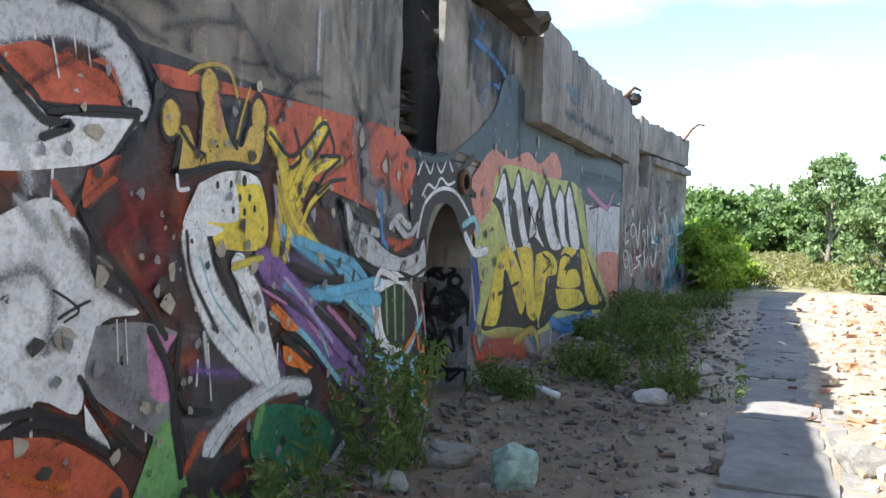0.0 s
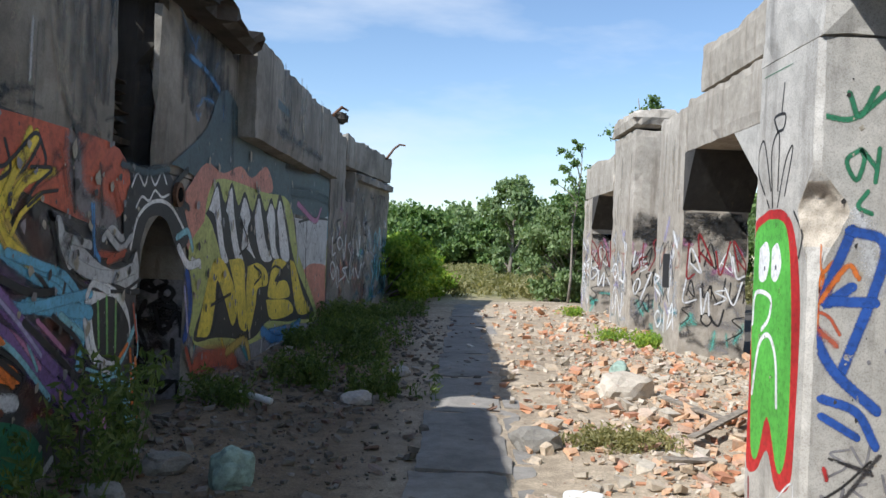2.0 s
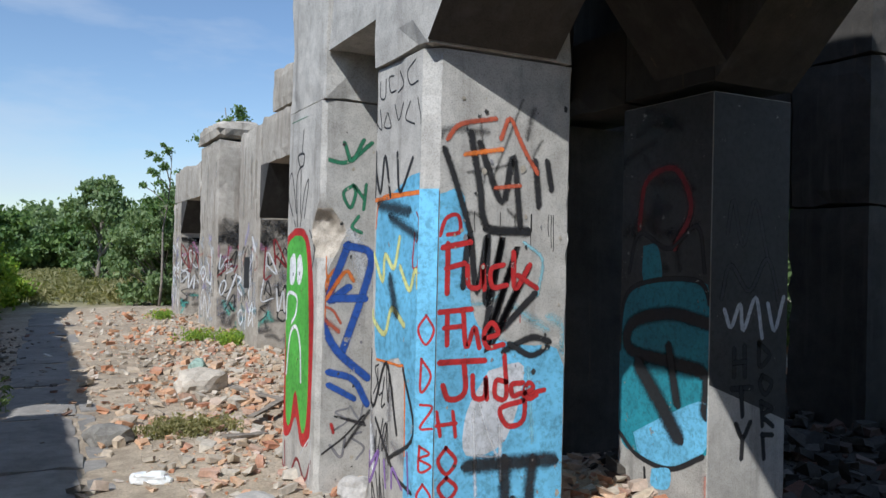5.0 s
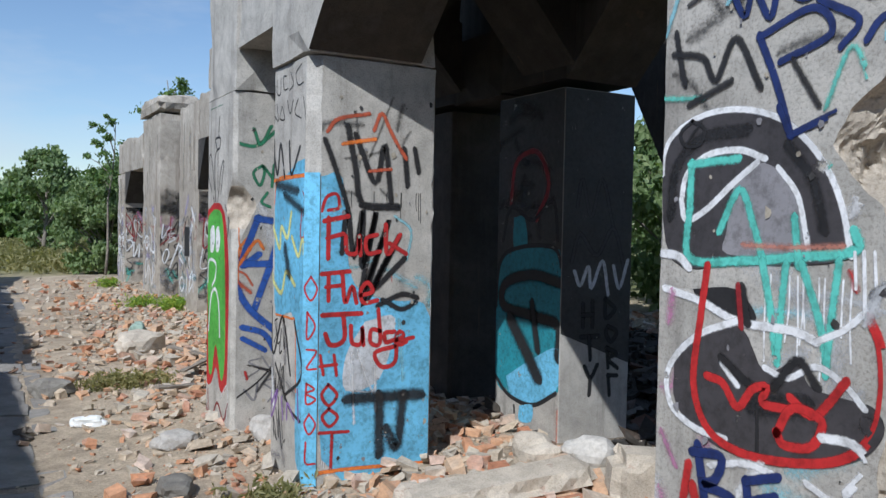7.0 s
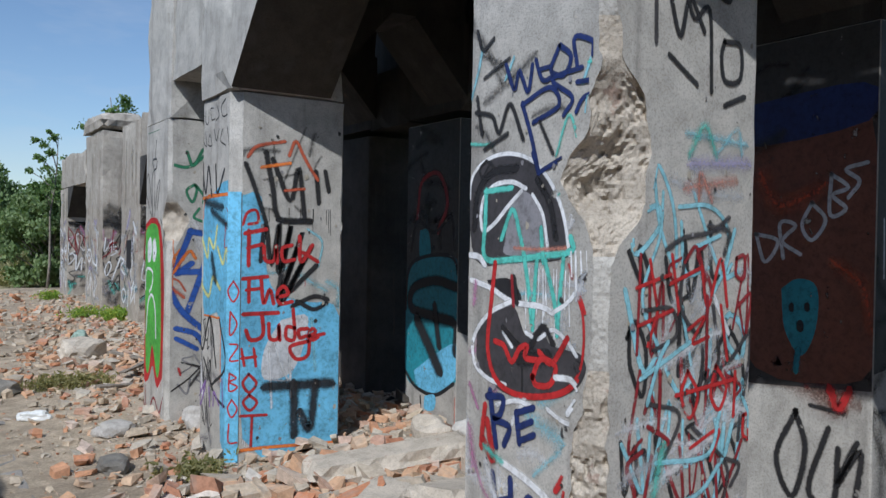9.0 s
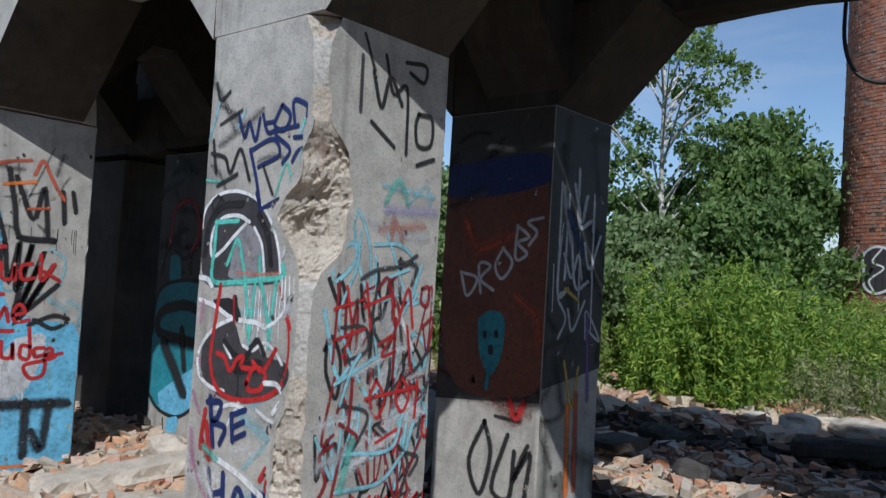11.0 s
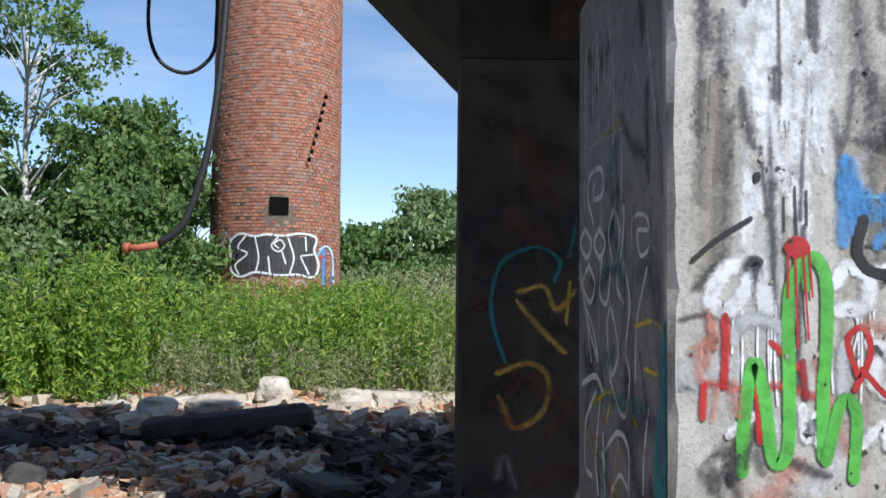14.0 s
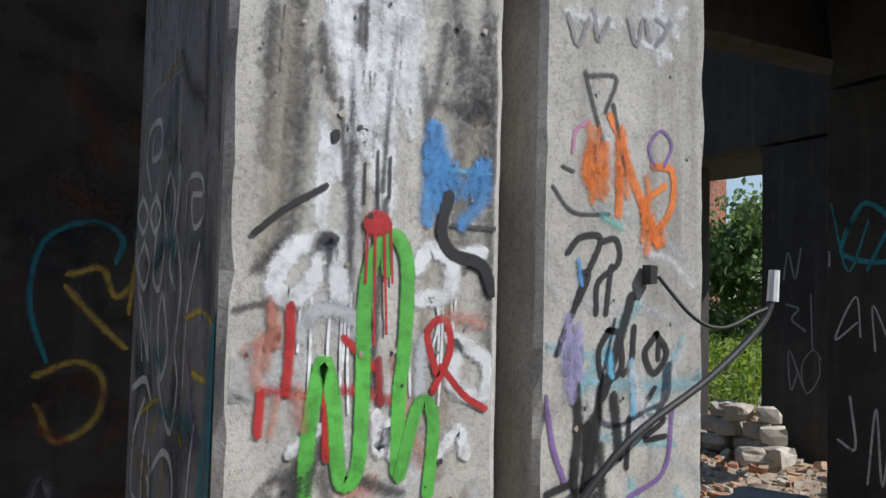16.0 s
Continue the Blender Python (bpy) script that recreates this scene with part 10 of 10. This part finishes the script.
stroke(W, "silver", 0.039, 0.60, (3.754, 0.955), (3.783, 0.802))
stroke(W, "white", 0.010, 0.30, (3.779, 0.915), (3.808, 0.667))
stroke(W, "white", 0.009, 0.30, (3.238, 1.071), (3.248, 0.919))
stroke(W, "white", 0.009, 0.30, (3.282, 1.067), (3.297, 0.903))
stroke(W, "white", 0.008, 0.30, (3.016, 2.073), (3.031, 1.974))
stroke(W, "white", 0.010, 0.30, (2.927, 2.031), (2.956, 1.910))
stroke(W, "white", 0.008, 0.30, (3.073, 2.079), (3.095, 1.957))
stroke(W, "white", 0.008, 0.30, (2.850, 2.055), (2.859, 2.016))
stroke(W, "white", 0.023, 0.80, (3.047, 1.934), (3.049, 1.934))
stroke(W, "white", 0.020, 0.80, (3.029, 1.879), (3.031, 1.879))
stroke(W, "white", 0.025, 0.80, (3.362, 1.926), (3.364, 1.926))
stroke(W, "rust", 0.063, 0.80, (2.803, 1.950), (2.886, 1.911))
stroke(W, "rust", 0.083, 0.70, (3.009, 1.977), (3.187, 1.920))
stroke(W, "black", 0.038, 0.25, (2.757, 1.874), (2.838, 1.807), (2.906, 1.761), (3.013, 1.760), (2.898, 1.707))
stroke(W, "black", 0.027, 0.25, (2.923, 1.794), (3.147, 1.835), (3.341, 1.847))
stroke(W, "black", 0.035, 0.30, (3.235, 2.115), (3.359, 2.047), (3.422, 1.911), (3.389, 1.791))
stroke(W, "dark_red", 0.103, 0.90, (3.259, 1.554), (3.329, 1.428))
stroke(W, "black", 0.068, 0.70, (3.115, 1.502), (3.215, 1.614), (3.321, 1.735))
stroke(W, "rust", 0.043, 0.50, (3.085, 1.500), (3.205, 1.583))
stroke(W, "rust", 0.042, 0.50, (2.945, 1.553), (3.019, 1.469))
stroke(W, "charcoal", 0.101, 0.70, (3.059, 1.366), (3.161, 1.241), (3.291, 1.155))
stroke(W, "silver", 0.077, 0.90, (2.775, 1.717), (2.842, 1.561))
stroke(W, "silver", 0.062, 0.90, (2.810, 1.491), (2.895, 1.395))
stroke(W, "stain", 0.042, 0.90, (2.946, 1.453), (3.002, 1.366))
stroke(W, "stain", 0.034, 0.90, (3.149, 1.303), (3.202, 1.271))
stroke(W, "black", 0.016, 0.40, (2.971, 1.105), (3.044, 1.135), (3.102, 1.153))
stroke(W, "black", 0.031, 0.40, (3.069, 0.885), (3.193, 0.706), (3.375, 0.533))
stroke(W, "grey", 0.123, 0.90, (3.211, 0.861), (3.370, 0.718))
stroke(W, "black", 0.049, 0.30, (3.422, 1.011), (3.539, 0.823), (3.572, 0.606), (3.618, 0.399))
stroke(W, "black", 0.042, 0.30, (3.599, 1.008), (3.579, 0.799), (3.650, 0.661), (3.795, 0.613))
stroke(W, "purple", 0.079, 0.90, (3.701, 0.815), (3.977, 0.752))
stroke(W, "black", 0.050, 0.40, (2.758, 0.760), (2.906, 0.761), (3.053, 0.691), (3.196, 0.595))
stroke(W, "rust", 0.131, 0.70, (2.824, 0.647), (2.962, 0.595))
stroke(W, "rust", 0.078, 0.70, (3.658, 0.424), (3.739, 0.513))
stroke(W, "leaf_green", 0.086, 0.50, (4.158, 0.455), (4.191, 0.531))
stroke(W, "white", 0.055, 0.40, (3.831, 0.435), (3.984, 0.534), (4.189, 0.593), (4.416, 0.637))
stroke(W, "gold", 0.031, 0.60, (3.622, 2.046), (3.689, 2.085), (3.804, 2.116), (3.896, 2.097), (3.947, 2.011))
stroke(W, "gold", 0.024, 0.60, (4.044, 2.046), (3.998, 1.941), (3.954, 1.820))
stroke(W, "black", 0.019, 0.20, (3.575, 1.813), (3.644, 1.751), (3.729, 1.723))
stroke(W, "black", 0.020, 0.20, (3.887, 1.907), (3.906, 1.815), (3.956, 1.772))
stroke(W, "black", 0.027, 0.20, (3.568, 1.605), (3.675, 1.656), (3.910, 1.702), (4.145, 1.690))
stroke(W, "white", 0.022, 0.30, (3.555, 1.621), (3.569, 1.570), (3.623, 1.573))
stroke(W, "salmon", 0.059, 0.80, (3.809, 1.970), (3.827, 1.862))
stroke(W, "yellow", 0.086, 0.40, (4.240, 1.862), (4.330, 1.732), (4.372, 1.565), (4.468, 1.433), (4.706, 1.312))
stroke(W, "yellow", 0.069, 0.35, (4.744, 1.954), (4.564, 1.781), (4.424, 1.586))
stroke(W, "yellow", 0.058, 0.35, (4.907, 1.795), (4.646, 1.713), (4.499, 1.550))
stroke(W, "yellow", 0.041, 0.40, (4.814, 1.662), (4.626, 1.555), (4.542, 1.453))
stroke(W, "gold", 0.039, 0.60, (4.299, 1.655), (4.374, 1.508), (4.489, 1.374))
stroke(W, "lavender", 0.031, 0.70, (4.267, 1.616), (4.327, 1.394), (4.422, 1.239))
stroke(W, "black", 0.028, 0.25, (4.223, 1.870), (4.398, 1.776), (4.542, 1.847), (4.714, 1.977), (4.786, 1.955), (4.700, 1.843))
stroke(W, "black", 0.025, 0.25, (4.702, 1.803), (4.924, 1.812), (4.748, 1.704), (4.680, 1.598), (4.834, 1.678))
stroke(W, "sky_blue", 0.066, 0.30, (4.508, 1.354), (4.833, 1.284), (5.135, 1.210), (5.357, 1.062))
stroke(W, "sky_blue", 0.078, 0.30, (4.409, 1.134), (4.666, 1.064), (5.104, 1.077), (5.463, 1.096))
stroke(W, "cyan", 0.056, 0.35, (5.099, 0.988), (5.459, 0.809))
stroke(W, "purple", 0.100, 0.40, (4.317, 1.234), (4.579, 1.054), (4.844, 0.832), (5.045, 0.691))
stroke(W, "lavender", 0.037, 0.50, (4.389, 1.164), (4.641, 0.988), (4.880, 0.796))
stroke(W, "pink", 0.023, 0.50, (4.172, 1.130), (4.395, 1.039))
stroke(W, "black", 0.063, 0.30, (4.440, 1.229), (4.735, 1.146), (4.997, 1.132))
stroke(W, "black", 0.058, 0.30, (4.702, 0.983), (5.015, 0.801), (5.322, 0.601))
stroke(W, "orange", 0.059, 0.60, (4.292, 1.019), (4.436, 0.928))
stroke(W, "orange", 0.069, 0.50, (4.460, 0.789), (4.597, 0.689))
stroke(W, "black", 0.045, 0.30, (4.367, 0.878), (4.675, 0.698))
stroke(W, "silver", 0.097, 0.20, (5.032, 1.515), (5.152, 1.338), (5.455, 1.223), (5.809, 1.186), (6.121, 1.229))
stroke(W, "silver", 0.069, 0.25, (5.122, 1.439), (5.433, 1.394))
stroke(W, "black", 0.029, 0.25, (4.998, 1.536), (5.081, 1.305), (5.394, 1.147), (5.930, 1.083), (6.269, 1.148))
stroke(W, "silver", 0.067, 0.30, (5.686, 1.469), (5.910, 1.369), (6.071, 1.448))
stroke(W, "rust", 0.077, 0.50, (5.727, 1.295), (5.977, 1.343))
stroke(W, "white", 0.054, 0.30, (5.425, 1.086), (5.504, 1.154), (5.741, 1.093))
stroke(W, "white", 0.059, 0.30, (5.408, 0.921), (5.503, 0.719), (5.777, 0.558))
stroke(W, "cyan", 0.111, 0.40, (6.042, 0.440), (6.127, 0.210), (6.430, 0.037))
stroke(W, "cyan", 0.066, 0.40, (5.541, 0.568), (5.913, 0.408))
stroke(W, "orange", 0.061, 0.50, (6.241, 0.573), (6.307, 0.175))
stroke(W, "pink", 0.102, 0.60, (5.613, 0.334), (5.745, 0.131))
stroke(W, "gold", 0.051, 0.60, (5.124, 0.540), (5.187, 0.301))
stroke(W, "mid_blue", 0.048, 0.80, (5.473, 1.633), (5.503, 1.346))
stroke(W, "slate", 0.094, 0.60, (5.902, 1.934), (6.357, 1.921), (6.751, 1.984))
stroke(P2R, "red", 0.028, 0.15, (3.380, 0.893), (3.429, 0.918), (3.402, 0.945), (3.376, 0.907), (3.402, 0.863), (3.448, 0.878))
dabs(P4N, "mid_blue", -4.285, 1.78, 0.05, 0.17, 9, 0.035, 601)
dabs(P4N, "mid_blue", -4.365, 1.76, 0.10, 0.10, 9, 0.03, 602, 0.95)
dabs(P4N, "charcoal", -4.03, 1.20, 0.14, 0.10, 8, 0.04, 615, 0.95)
dabs(P4N, "salmon", -4.00, 1.42, 0.10, 0.20, 7, 0.03, 616, 0.98)
dabs(P5N, "orange", -4.665, 1.84, 0.07, 0.15, 13, 0.03, 603)
dabs(P5N, "orange", -4.74, 1.83, 0.035, 0.16, 8, 0.022, 604)
dabs(P5N, "orange", -4.82, 1.74, 0.08, 0.13, 11, 0.024, 617)
dabs(P5N, "black", -4.67, 1.17, 0.10, 0.26, 14, 0.025, 605, 0.6)
dabs(P5N, "lavender", -4.61, 1.42, 0.06, 0.20, 7, 0.035, 606, 0.95)
stroke(P4N, "red", 0.051, 0.15, (-4.174, 1.679), (-4.172, 1.679))
stroke(P4N, "black", 0.026, 0.15, (-4.315, 1.736), (-4.302, 1.671), (-4.327, 1.630), (-4.389, 1.611), (-4.413, 1.563))
stroke(P4N, "red", 0.006, 0.20, (-4.154, 1.673), (-4.152, 1.572))
stroke(P4N, "red", 0.006, 0.20, (-4.168, 1.674), (-4.172, 1.462))
stroke(P4N, "red", 0.006, 0.20, (-4.185, 1.675), (-4.195, 1.482))
stroke(P4N, "red", 0.006, 0.20, (-4.198, 1.676), (-4.204, 1.573))
wash(W, "soot", 4.6, 2.5, 5.75, 3.4, 26, 0.05, 607, upright=True)
wash(W, "stain", 4.9, 2.4, 5.3, 3.3, 7, 0.1, 608, upright=True)
wash(W, "black", 7.0, 2.9, 8.7, 3.3, 16, 0.1, 609, upright=True)
wash(W, "mid_blue", 7.2, 2.5, 8.4, 3.1, 8, 0.06, 610)
wash(BAND, "black", 10.0, 2.9, 12.8, 3.5, 7, 0.08, 611, upright=True)
wash(W, "black", 2.8, 2.05, 5.7, 2.2, 26, 0.05, 612)
wash(W, "charcoal", 4.2, 1.4, 5.7, 2.0, 14, 0.06, 613)


def chips(face, colour, u0, v0, u1, v1, n, size, seed):
    """Small flaked spots."""
    r = random.Random(seed)
    for _ in range(n):
        u, v, s = r.uniform(u0, u1), r.uniform(v0, v1), size * r.uniform(0.3, 1.0) ** 2
        ring = [(u + s * r.uniform(0.4, 1.2) * math.cos(k * 1.05), v + s * r.uniform(0.4, 1.2) * math.sin(k * 1.05) * 1.2) for k in range(6)]
        fill(face, colour, *ring, smooth=False)


for n, (face, u0, v0, u1, v1, count, size) in enumerate(((W, 1.6, 0.1, 6.2, 2.1, 130, 0.05), (W, 7.4, 0.1, 14.5, 2.4, 110, 0.06), (P2R, 2.9, 0.1, 3.6, 2.4, 26, 0.02), (P3N, -0.5, 0.1, 0.08, 2.4, 22, 0.018),
                                                         (P4N, -4.4, 0.2, -3.95, 2.5, 22, 0.009), (P5N, -4.95, 0.2, -4.57, 2.5, 16, 0.008), (P1R, 2.85, 0.1, 3.45, 2.4, 22, 0.02), (P3R, 2.85, 0.1, 3.5, 2.4, 26, 0.018))):
    chips(face, "stain", u0, v0, u1, v1, count, size, 300 + n)
    chips(face, "soot", u0, v0, u1, v1, count, size * 0.8, 320 + n)
    chips(face, "grey", u0, v0, u1, v1, count, size * 0.8, 340 + n)


# white and teal tags over the dark sides
wash(P4L, "gold", 3.2, 0.5, 3.45, 1.2, 5, 0.05, 412)
wash(P4L, "teal", 3.2, 0.3, 3.45, 2.0, 7, 0.08, 413)
wash(P4L, "grey", 2.82, 1.4, 3.4, 2.5, 8, 0.06, 414, upright=True)
wash(B4N, "brown", -4.2, 0.3, -3.6, 2.3, 10, 0.1, 416)
scrawl(B6L, "silver", 4.2, 0.5, 4.85, 1.8, 2, 0.022, 408, 3)
scrawl(B6L, "teal", 4.2, 1.7, 4.85, 2.3, 1, 0.03, 409, 2, 0.5)
scrawl(B7L, "grey", 6.35, 0.6, 6.98, 2.2, 3, 0.025, 410, 3)


dry_paint()
